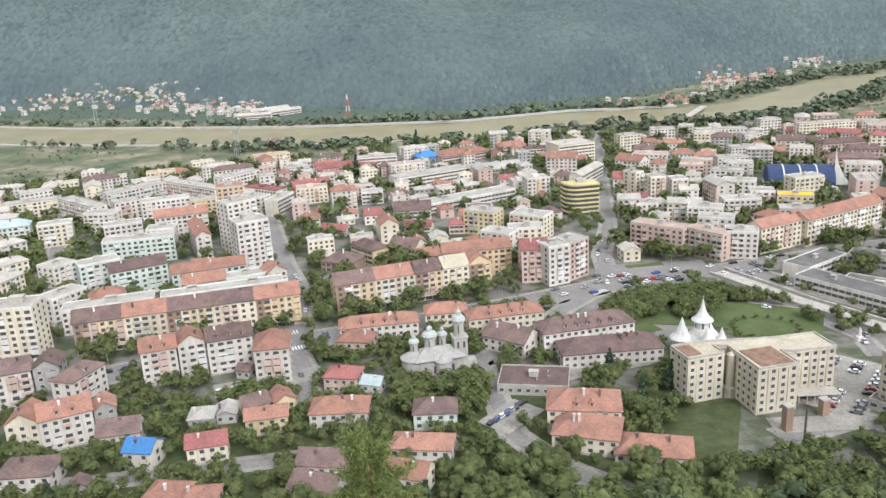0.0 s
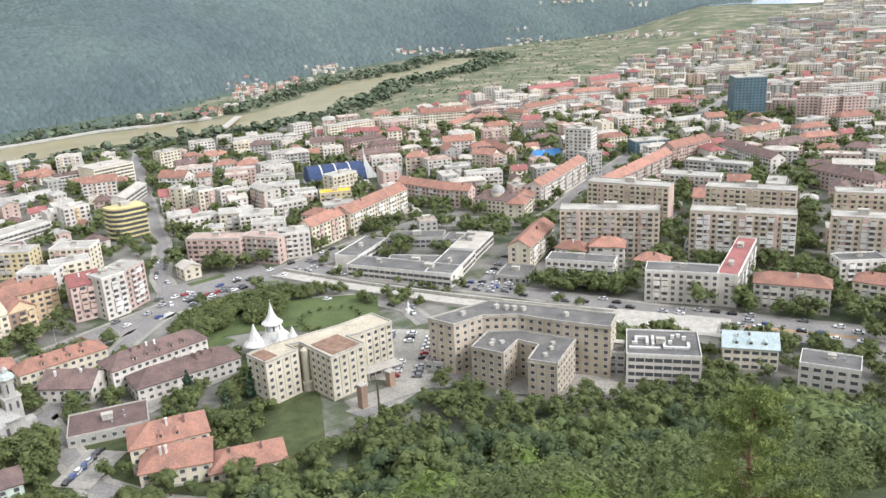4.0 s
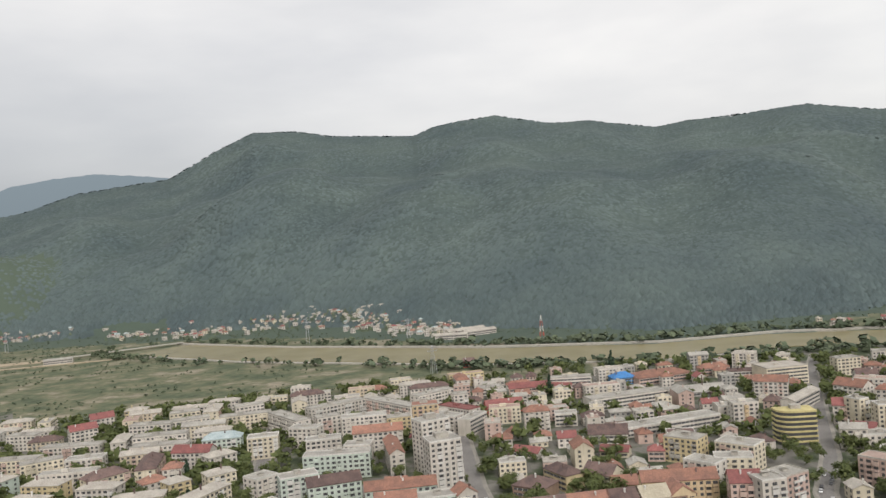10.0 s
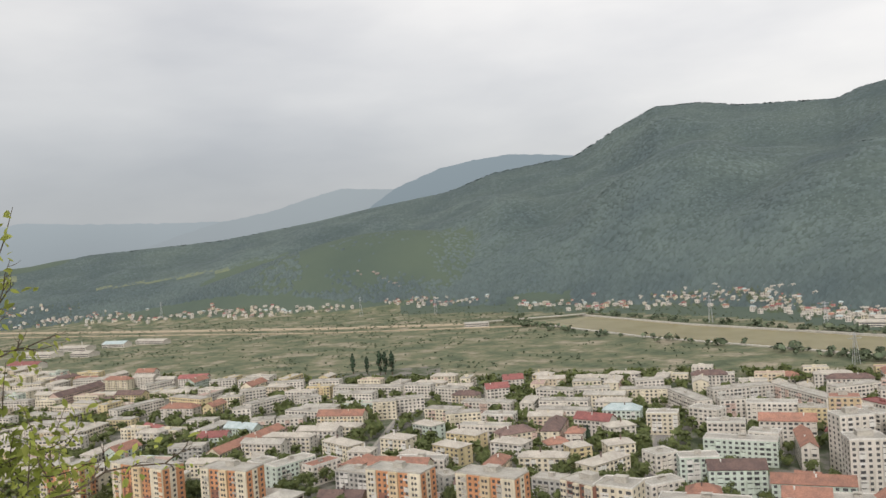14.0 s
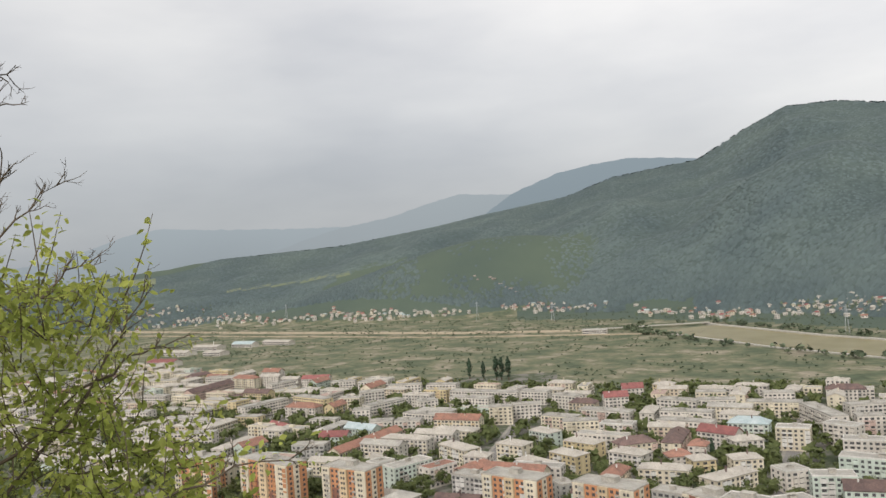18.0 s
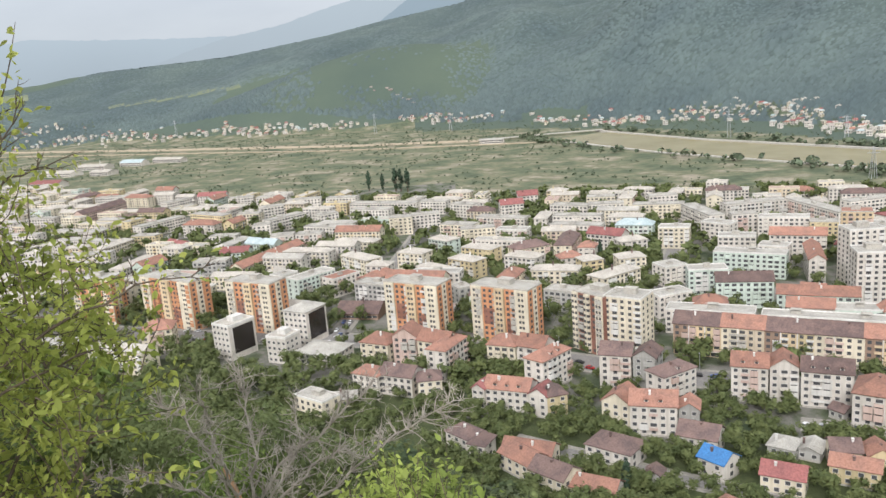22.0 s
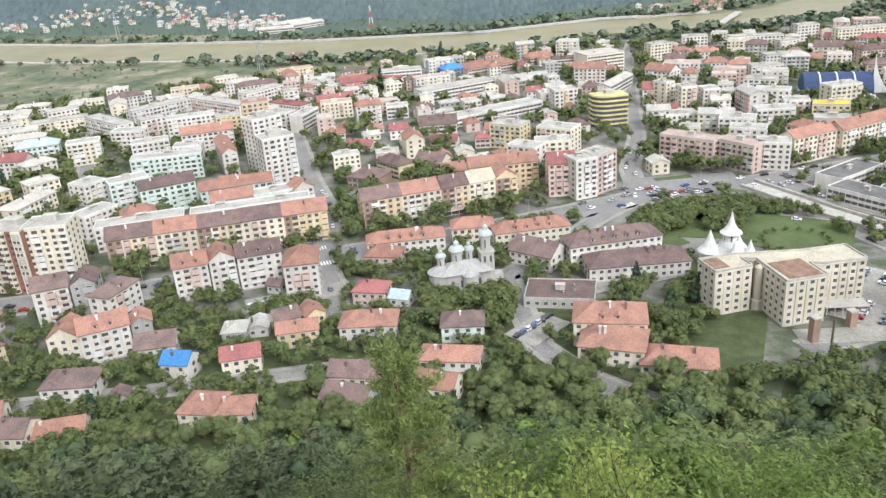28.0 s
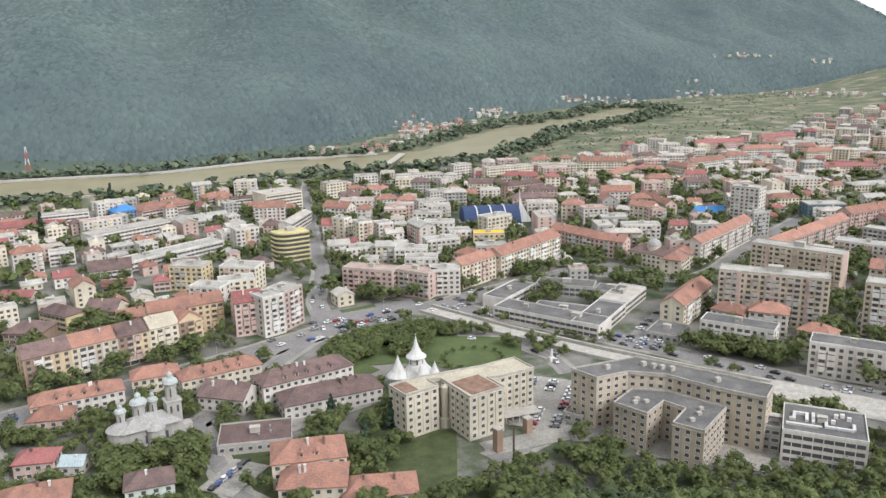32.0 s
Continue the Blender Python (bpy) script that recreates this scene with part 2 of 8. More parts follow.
LEAF_DARK = leafy("conifer_needles", (0.025, 0.045, 0.028), (0.05, 0.08, 0.045), 0.6)
# far leaves tinted blue-grey: the air's haze is put into the base colour
LEAF_FAR = leafy("hazed_forest_leaves", (0.064, 0.088, 0.092), (0.096, 0.126, 0.119), 0.004, 0.86, 1.14)
LEAF_SCRUB = leafy("scrub_leaves", (0.088, 0.116, 0.072), (0.140, 0.168, 0.100), 0.03)
STEEL, _n, _l, _b = shader("galvanised_steel", 0.5, 0.7)
_b.inputs["Base Color"].default_value = (0.45, 0.46, 0.47, 1)
RED_PAINT = plaster("red_paint", (0.55, 0.10, 0.07))


# ---- mesh helpers ----
def quick_mesh(name, verts, faces, mats=(), slots=None, smooth=False):
    me = bpy.data.meshes.new(name)
    me.from_pydata([tuple(v) for v in verts], [], [tuple(f) for f in faces])
    for mt in mats:
        me.materials.append(mt)
    if slots is not None:
        me.polygons.foreach_set("material_index", slots)
    if smooth:
        me.polygons.foreach_set("use_smooth", [True] * len(me.polygons))
    me.update()
    return me


BOX_F = ((0, 3, 2, 1), (4, 5, 6, 7), (0, 1, 5, 4), (1, 2, 6, 5), (2, 3, 7, 6), (3, 0, 4, 7))


def add_box(V, F, x0, y0, z0, x1, y1, z1):
    k = len(V)
    V.extend(((x0, y0, z0), (x1, y0, z0), (x1, y1, z0), (x0, y1, z0), (x0, y0, z1), (x1, y0, z1), (x1, y1, z1), (x0, y1, z1)))
    F.extend(tuple(i + k for i in f) for f in BOX_F)


def add_tube(V, F, path, radii, sides=6):
    """A tapered tube along a path of points."""
    k = len(V)
    for i, p in enumerate(path):
        a, b = path[max(i - 1, 0)], path[min(i + 1, len(path) - 1)]
        d = (Vector(b) - Vector(a)).normalized()
        u = d.orthogonal().normalized()
        w = d.cross(u)
        for s in range(sides):
            ang = 2 * math.pi * s / sides
            V.append(tuple(Vector(p) + radii[i] * (math.cos(ang) * u + math.sin(ang) * w)))
    for i in range(len(path) - 1):
        for s in range(sides):
            a, b = k + i * sides + s, k + i * sides + (s + 1) % sides
            F.append((a, b, b + sides, a + sides))
    F.append(tuple(k + (len(path) - 1) * sides + s for s in range(sides)))


def add_lathe(V, F, x, y, profile, sides=12, z0=0.0):
    """A turned shape: (radius, height) pairs round a vertical axis."""
    k = len(V)
    for r, z in profile:
        for s in range(sides):
            a = 2 * math.pi * s / sides
            V.append((x + r * math.cos(a), y + r * math.sin(a), z0 + z))
    for i in range(len(profile) - 1):
        for s in range(sides):
            a, b = k + i * sides + s, k + i * sides + (s + 1) % sides
            F.append((a, b, b + sides, a + sides))
    F.append(tuple(k + (len(profile) - 1) * sides + s for s in range(sides)))


def part(name, mesh, parent, label="", m=None, kind=""):
    ob = new(name, mesh)
    ob.parent = parent
    if m is not None:
        ob.matrix_local = m
    return tagged(ob, label, kind=kind)


def boxes_part(name, boxes, material, parent, label="", kind=""):
    V, F = [], []
    for b in boxes:
        add_box(V, F, *b)
    return part(name, quick_mesh(name, V, F, (material,)), parent, label, kind=kind)


def thing(name, x, y, z, rot, label, category, group="", kind=""):
    ob = new(name)
    ob.matrix_world = pose(x, y, z, 0, 0, rot)
    return tagged(ob, label, category, group, kind)


# one window: a white surround that stands proud of a set-back dark pane, facing -y
def window_shell(w, h):
    f = 0.11
    rings = ((0, 0, 0.02), (0, 0, -0.07), (f, f, -0.07), (f, f, -0.015))
    V = [p for i, j, y in rings for p in ((-w / 2 + i, y, j), (w / 2 - i, y, j), (w / 2 - i, y, h - j), (-w / 2 + i, y, h - j))]
    F = [(4 * k + s, 4 * k + (s + 1) % 4, 4 * k + 4 + (s + 1) % 4, 4 * k + 4 + s) for k in range(3) for s in range(4)] + [(12, 13, 14, 15)]
    F = [f2[::-1] for f2 in F[:-1]] + [F[-1]]
    return V, F, [0] * 12 + [1]


def window_mesh(name, w, h, frame_mat):
    V, F, S = window_shell(w, h)
    return quick_mesh(name, V, F, (frame_mat, GLASS), S)


def balcony_shape(w, glazed):
    """A slab with a parapet that folds round three sides; one shell. Glazed ones reach up to the next slab."""
    h = 2.35 if glazed else 1.0
    t = 0.12
    out = ((-w / 2, 0), (-w / 2, -1.05), (w / 2, -1.05), (w / 2, 0))
    inn = ((-w / 2 + t, 0), (-w / 2 + t, -1.05 + t), (w / 2 - t, -1.05 + t), (w / 2 - t, 0))
    V = [(x, y, 0) for x, y in out] + [(x, y, h) for x, y in out] + [(x, y, h) for x, y in inn] + [(x, y, 0.15) for x, y in inn]
    F = [(0, 3, 2, 1), (12, 13, 14, 15)]
    for i in range(3):
        F += [(i, i + 1, i + 5, i + 4), (i + 4, i + 5, i + 9, i + 8), (i + 8, i + 9, i + 13, i + 12)]
    return V, F


BALCONIES = {}


def balcony_mesh(w, glazed, mat):
    key = (w, glazed, mat.name)
    if key not in BALCONIES:
        BALCONIES[key] = quick_mesh("balcony", *balcony_shape(w, glazed), (mat,))
    return BALCONIES[key]


WINDOW = window_mesh("window", 1.7, 1.55, FRAME)
WINDOW_WIDE = window_mesh("window_wide", 2.5, 1.55, FRAME)
NUMBERS = ("", "single", "two", "three", "four", "five", "six", "seven", "eight", "nine", "ten", "eleven", "twelve", "thirteen", "fourteen")
STOREY = 2.8
FOOTPRINTS = []  # centre, half length, half depth, turn of every building


def roof_mesh(kind, L, D, H, mat, wallmat, rng, raw=False):
    """The roof and its gable walls. Returns the roof mesh and the gables' mesh (or None)."""
    V, F = [], []
    o = 0.55
    if kind == "flat":
        add_box(V, F, 0.12, 0.12, H, L - 0.12, D - 0.12, H + 0.25)
        return quick_mesh("roof", V, F, (mat,)), None
    if D <= L:
        rise = min(D * 0.34, 4.6) if kind != "hip" else min(D * 0.30, 4.2)
        if mat.name.startswith("pale") or mat.name.startswith("roof_felt"):
            rise *= 0.62
        h0, top = H - 0.12, H + rise
        ins = 0.0 if kind == "gable" else min(D * 0.5, L * 0.42)
        a, b = (-o + ins, D / 2), (L + o - ins, D / 2)
        eave = [(-o, -o), (L + o, -o), (L + o, D + o), (-o, D + o)]
        ridge = [a, b]
        slopes = ((0, 1, "b", "a"), (2, 3, "a", "b"))
        ends = ((1, 2, "b"), (3, 0, "a"))
    else:
        rise = min(L * 0.36, 4.8)
        if mat.name.startswith("pale") or mat.name.startswith("roof_felt"):
            rise *= 0.62
        h0, top = H - 0.12, H + rise
        ins = 0.0 if kind == "gable" else min(L * 0.5, D * 0.42)
        a, b = (L / 2, -o + ins), (L / 2, D + o - ins)
        eave = [(-o, -o), (L + o, -o), (L + o, D + o), (-o, D + o)]
        ridge = [a, b]
        slopes = ((1, 2, "b", "a"), (3, 0, "a", "b"))
        ends = ((0, 1, "a"), (2, 3, "b"))
    t = 0.3
    for z in (0, t):
        V.extend((x, y, h0 + z - (0 if z else 0.0)) for x, y in eave)
        V.extend((x, y, top + z) for x, y in ridge)
    idx = {"a": 4, "b": 5}
    for p, q, r, s in slopes:
        F.append((p + 6, q + 6, idx[r] + 6, idx[s] + 6))
        F.append((q, p, idx[s], idx[r]))
        F.append((p, q, q + 6, p + 6))
    gables = None
    for p, q, r in ends:
        if kind == "gable":
            F.append((p, idx[r], idx[r] + 6, p + 6))
            F.append((idx[r], q, q + 6, idx[r] + 6))
        else:
            F.append((p + 6, q + 6, idx[r] + 6))
            F.append((q, p, idx[r]))
            F.append((p, q, q + 6, p + 6))
    if kind == "gable":
        GV, GF = [], []
        if D <= L:
            for x0, x1 in ((0, 0.25), (L - 0.25, L)):
                k = len(GV)
                GV.extend(((x0, 0, H), (x0, D, H), (x0, D / 2, top - 0.25), (x1, 0, H), (x1, D, H), (x1, D / 2, top - 0.25)))
                GF.extend(((k, k + 2, k + 1), (k + 3, k + 4, k + 5), (k, k + 3, k + 5, k + 2), (k + 1, k + 2, k + 5, k + 4)))
        else:
            for y0, y1 in ((0, 0.25), (D - 0.25, D)):
                k = len(GV)
                GV.extend(((0, y0, H), (L, y0, H), (L / 2, y0, top - 0.25), (0, y1, H), (L, y1, H), (L / 2, y1, top - 0.25)))
                GF.extend(((k, k + 1, k + 2), (k + 3, k + 5, k + 4), (k, k + 2, k + 5, k + 3), (k + 1, k + 4, k + 5, k + 2)))
        if raw:
            return V, F, GV, GF
        gables = [quick_mesh("gable_wall", GV[k * 6:k * 6 + 6], [tuple(i - 6 * k for i in f) for f in GF[k * 4:k * 4 + 4]], (wallmat,)) for k in (0, 1)]
    if raw:
        return V, F, [], []
    return quick_mesh("roof", V, F, (mat,)), gables


def gables_into(V, F, gables):
    """Joins the gable walls to the wall below them."""
    for g in gables:
        k = len(V)
        V.extend(tuple(v.co) for v in g.vertices)
        F.extend(tuple(i + k for i in p.vertices) for p in g.polygons)


def building(x, y, L, D, rot, floors, wall, kind, roof, style="", base=0.0):
    """A house or block; (x, y) is the front left corner of its foot, its front faces the hill."""
    rng = random.Random(int(x * 7 + y * 13 + L * 5))
    wm, wname = WALL[wall]
    rm, rname = ROOF[roof]
    H = floors * STOREY + 0.6 + rng.randrange(12) * 0.02
    far, remote = math.hypot(x, y) > 325, math.hypot(x, y) > 600
    name = "tower_block" if floors > 8 else "apartment_block" if floors > 3 or L > 26 else "house"
    if style == "hospital":
        name = "hospital_wing"
    if style == "hall":
        name = "hall"
    label = f"{NUMBERS[floors]}-storey {wname} {name.replace('_', ' ')} with {'flat ' if kind == 'flat' else kind + 'ped ' if kind == 'hip' else kind + 'd '}{rname} roof"
    th = thing(name, x, y, base, rot, label, "house" if name == "house" else "building", "buildings of the town")
    c = th.matrix_world @ Vector((L / 2, D / 2, 0))
    FOOTPRINTS.append((c.x, c.y, L / 2, D / 2, rot))
    # body, with a plinth
    V, F = [], []
    add_box(V, F, 0, 0, -0.5, L, D, H)
    rme, gab = roof_mesh(kind, L, D, H, rm, wm, rng)
    if far and gab:
        gables_into(V, F, gab)
        gab = None
    part("wall", quick_mesh("wall", V, F, (wm,)), th)
    if not far:
        boxes_part("plinth", [(-0.06, -0.06, -0.5, L + 0.06, D + 0.06, 0.7)], CONCRETE, th, "grey concrete plinth")
    rp = part("roof", rme, th, f"{rname} roof")
    for g in gab or ():
        part("gable_wall", g, th)
    if kind == "flat":
        bs = [(0, 0, H, L, 0.28, H + 0.75), (0, D - 0.28, H, L, D, H + 0.75), (0, 0.28, H, 0.28, D - 0.28, H + 0.75), (L - 0.28, 0.28, H, L, D - 0.28, H + 0.75)]
        if remote:
            V, F = [], []
            for b in bs[1:] + [(0, 0, H - 0.05, L, 0.28, H + 0.75)]:
                add_box(V, F, *b)
            add_box(V, F, 0.12, 0.12, H, L - 0.12, D - 0.12, H + 0.25)
            w = rng.uniform(1.5, 2.6)
            add_box(V, F, L * 0.4 - w, D * 0.4, H + 0.2, L * 0.4 + w, D * 0.4 + w, H + 1.9)
            rp.data = quick_mesh("roof", V, F, (rm,))
        else:
            boxes_part("parapet", bs, FRAME if wall in "WMC" else CONCRETE, rp)
        heads = max(1, int(L / (14 if not far else 26))) if not remote else 0
        for k in range(heads):
            cx = L * (k + 0.5) / heads + rng.uniform(-1, 1)
            w = rng.uniform(1.2, 2.4) * (1.6 if floors > 8 else 1)
            boxes_part("stair_head", [(cx - w, D * 0.45, H + 0.25, cx + w, D * 0.45 + w * 1.3, H + (2.8 if floors > 8 else rng.uniform(1.0, 2.2))),
                                      (cx - w - 0.2, D * 0.45 - 0.2, H + (2.8 if floors > 8 else 2.2), cx + w + 0.2, D * 0.45 + w * 1.3 + 0.2, H + (3.0 if floors > 8 else 2.4))], CONCRETE, rp)
        if not far:
            for _ in range(3):
                vx, vy = rng.uniform(1, L - 2), rng.uniform(1, D - 2)
                boxes_part("roof_vent", [(vx, vy, H + 0.25, vx + 0.6, vy + 0.6, H + 1.1)], STEEL, rp)
    else:
        for k in range(max(1, int(L / 9)) if not far else 1):
            cx, cy = rng.uniform(0.2, 0.8) * L, D * rng.uniform(0.3, 0.42)
            boxes_part("chimney", [(cx - 0.35, cy - 0.35, H + 0.6, cx + 0.35, cy + 0.35, H + min(D, L) * 0.34 + 0.3), (cx - 0.45, cy - 0.45, H + min(D, L) * 0.34 + 0.3, cx + 0.45, cy + 0.45, H + min(D, L) * 0.34 + 0.5)],
                       ROOF["B"][0] if rng.random() < 0.5 else FRAME, rp)
    if kind != "flat" and not far and floors >= 3 and D <= L and style != "shops":
        rise = min(D * 0.34, 4.6) if kind == "gable" else min(D * 0.30, 4.2)
        count = max(1, int((L - (D * 0.9 if kind == "hip" else 2)) / 5))
        for k in range(count):
            dx = L / 2 + (k - (count - 1) / 2) * 5.0
            dz = H + rise * 0.22
            V, F = [], []
            add_box(V, F, dx - 0.75, D * 0.09, dz, dx + 0.75, D * 0.38, dz + 1.25)
            V += [(dx - 1.0, D * 0.06, dz + 1.25), (dx + 1.0, D * 0.06, dz + 1.25), (dx + 1.0, D * 0.46, dz + 1.6), (dx - 1.0, D * 0.46, dz + 1.6), (dx, D * 0.06, dz + 1.95), (dx, D * 0.46, dz + 2.0)]
            F += [(8, 12, 13, 11), (9, 10, 13, 12), (8, 9, 12), (8, 11, 10, 9)]
            V += [(dx - 0.5, D * 0.09 - 0.03, dz + 0.2), (dx + 0.5, D * 0.09 - 0.03, dz + 0.2), (dx + 0.5, D * 0.09 - 0.03, dz + 1.1), (dx - 0.5, D * 0.09 - 0.03, dz + 1.1)]
            F.append((14, 15, 16, 17))
            part("dormer", quick_mesh("dormer", V, F, (wm, rm, GLASS), [0] * 6 + [1] * 4 + [2]), rp)
    # windows and balconies, storey by storey
    spots, balc = [], []
    step = 3.1 if floors > 3 else 2.9
    ncol = max(2, int((L - 1.0) / step))
    gap = L / ncol
    for i in range(ncol):
        xc = gap * (i + 0.5)
        loggia = floors > 3 and style not in ("hospital", "hall") and (i % 4 in (1, 2) if floors < 8 else i % 3 != 0 if style == "panel" else i % 3 == 1)
        for f in range(floors):
            z = f * STOREY + 1.15
            if style == "shops" and f == 0:
                continue
            if loggia and f > 0 and rng.random() < 0.9:
                balc.append((xc - gap * 0.46, -1.05, z - 1.1, xc + gap * 0.46, 0, z - 0.95, rng.random()))
                spots.append((Matrix.Translation((xc, 0, z - 0.05)), True, f))
            else:
                spots.append((Matrix.Translation((xc, 0, z)), style == "hospital", f))
    nside = max(1, int((D - 2) / 4.0))
    for i in range(nside):
        yc = D * (i + 0.5) / nside
        for f in range(floors):
            if style == "panel" and i != nside // 2:
                continue
            z = f * STOREY + 1.15
            spots.append((Matrix.Translation((L, yc, z)) @ Matrix.Rotation(math.pi / 2, 4, "Z"), False, f))
            spots.append((Matrix.Translation((0, yc, z)) @ Matrix.Rotation(-math.pi / 2, 4, "Z"), False, f))
    for i in range(ncol if math.hypot(x, y) < 430 else 0):
        for f in range(floors):
            spots.append((Matrix.Translation((gap * (i + 0.5), D, f * STOREY + 1.15)) @ Matrix.Rotation(math.pi, 4, "Z"), False, -1))
    if style == "hall" and floors < 7:
        spots = []
        for f in range(floors):
            boxes_part("window_band", [(0.8, -0.07, f * STOREY + 1.1, L - 0.8, 0.02, f * STOREY + 2.5)], GLASS, th, "long dark window band")
        boxes_part("mullion_rest", [(k * 3.2 - 0.14, -0.12, f * STOREY + 1.1, k * 3.2 + 0.14, -0.06, f * STOREY + 2.5) for k in range(1, int(L / 3.2)) for f in range(floors)], FRAME, th, kind="stuff")
    if style == "hospital" and floors > 3:
        for i in range(ncol + 1):
            px0 = min(max(gap * i, 0.22), L - 0.22)
            boxes_part("pilaster", [(px0 - 0.2, -0.26, 0.7, px0 + 0.2, 0, H - 0.5)], wm, th)
    rest = []
    for m, wide, f in spots:
        if f >= 0 and not far and abs(m[1][3]) < 0.01:
            part("window", WINDOW_WIDE if wide else WINDOW, th, "", m)
        else:
            rest.append((m, wide))
    V, F, S = [], [], []
    for m, wide in rest:
        v2, f2 = [], []
        w = 1.15 if wide else 0.78
        add_box(v2, f2, -w, -0.06, 0, w, 0.02, 1.45)
        k = len(V)
        V.extend(tuple(m @ Vector(q)) for q in v2)
        F.extend(tuple(j + k for j in f2[q]) for q in (0, 1, 2, 3, 5))
    S = [0] * len(F)
    if F:
        part("glazing", quick_mesh("glazing", V, F, (GLASS,), S), th, "rows of small dark windows", kind="stuff")
    if balc and not (remote and math.hypot(x, y) > 680):
        bs = {}
        for x0, y0, z0, x1, y1, z1, r in balc:
            key = int(x0 * 10) % 3 if not far else int(x) % 3
            w, dp = round((x1 - x0) * 2) / 2, 1.05
            if not far:
                me = balcony_mesh(w, r < 0.45, (wm, FRAME, WALL["P"][0] if wall in "AWC" else CONCRETE)[key])
                part("balcony", me, th, "", Matrix.Translation(((x0 + x1) / 2, 0, z0)))
            else:
                V, F = bs.setdefault(key, ([], []))
                v2, f2 = balcony_shape(w, r < 0.45)
                k = len(V)
                V.extend((q[0] + (x0 + x1) / 2, q[1], q[2] + z0) for q in v2)
                F.extend(tuple(j + k for j in ff) for ff in f2)
        for key, (V, F) in bs.items():
            part("balcony_rest", quick_mesh("balcony_rest", V, F, ((wm, FRAME, WALL["P"][0] if wall in "AWC" else CONCRETE)[key],)), th, "stacked balconies", kind="stuff")
    if style == "shops":
        for k in range(int(L / 4)):
            boxes_part("shop_window", [(0.6 + k * 4, -0.08, 0.3, 4.2 + k * 4, 0.02, 2.6)], GLASS, th, "dark shop window")
        boxes_part("canopy", [(0.2, -1.8, 2.75, L - 0.2, 0, 2.95)], CONCRETE, th, "concrete canopy over the shops")
        for k in range(0, ncol - 1, 4):
            boxes_part("painted_bay", [(k * gap + 0.1, -0.01, 3.0, (k + 2) * gap - 0.1, 0, H - 0.3)], WALL["Y" if k % 8 else "B"][0] if wall == "A" else WALL["C"][0], th, "deep yellow painted bay" if k % 8 else "brown painted bay")
        for k in range(1, int(ncol / 2)):
            boxes_part("pilaster", [(k * gap * 2 - 0.25, -0.3, 3.0, k * gap * 2 + 0.25, 0, H)], FRAME, th, "white pilaster")
    if style == "panel":
        boxes_part("end_wall", [(L, 0.1, 0.3, L + 0.07, D - 0.1, H - 0.1)], WALL["P"][0], th, "brownish pink end wall")
        for k in range(3):
            boxes_part("stair_bay", [(L * (0.19 + 0.31 * k) - 1.2, -0.5, 0.3, L * (0.19 + 0.31 * k) + 1.2, 0, H + 0.4)], WALL["P"][0], th, "brownish stair bay")
    if wall in "OV" and floors > 8:
        # painted bays: yellow corner strip on the end wall, maroon fields on the front
        yel, mar = WALL["C"][0], WALL["V"][0]
        boxes_part("yellow_bay", [(L * 0.02, -0.9, 0.6, L * 0.2, 0, H)], yel, th, "cream-yellow projecting bay")
        boxes_part("yellow_bay", [(L * 0.78, -0.9, 0.6, L - 0.05, 0, H)], yel, th, "cream-yellow projecting bay")
        boxes_part("middle_bay", [(L * 0.44, -1.4, 0.6, L * 0.60, 0, H)], WALL["A"][0] if wall == "O" else yel, th, "ochre projecting bay")
        boxes_part("maroon_field", [(L * 0.22, -0.06, H * 0.33, L * 0.42, 0, H * 0.62)], mar, th, "maroon painted wall field")
        boxes_part("maroon_field", [(L * 0.62, -0.06, H * 0.12, L * 0.76, 0, H * 0.45)], mar, th, "maroon painted wall field")
        boxes_part("end_stripe", [(L, D * 0.32, 0.6, L + 0.05, D * 0.62, H)], yel, th, "cream stripe on the end wall")
        spx = []
        for fx in (0.11, 0.52, 0.89):
            for f in range(floors):
                for dx in (-0.9, 0.9):
                    spx.append((L * fx + dx - 0.6, -1.48 if fx == 0.52 else -0.98, f * STOREY + 1.2, L * fx + dx + 0.6, -0.5, f * STOREY + 2.5))
        boxes_part("bay_glazing", spx, GLASS, th, "windows of the bays", kind="stuff")
    return th


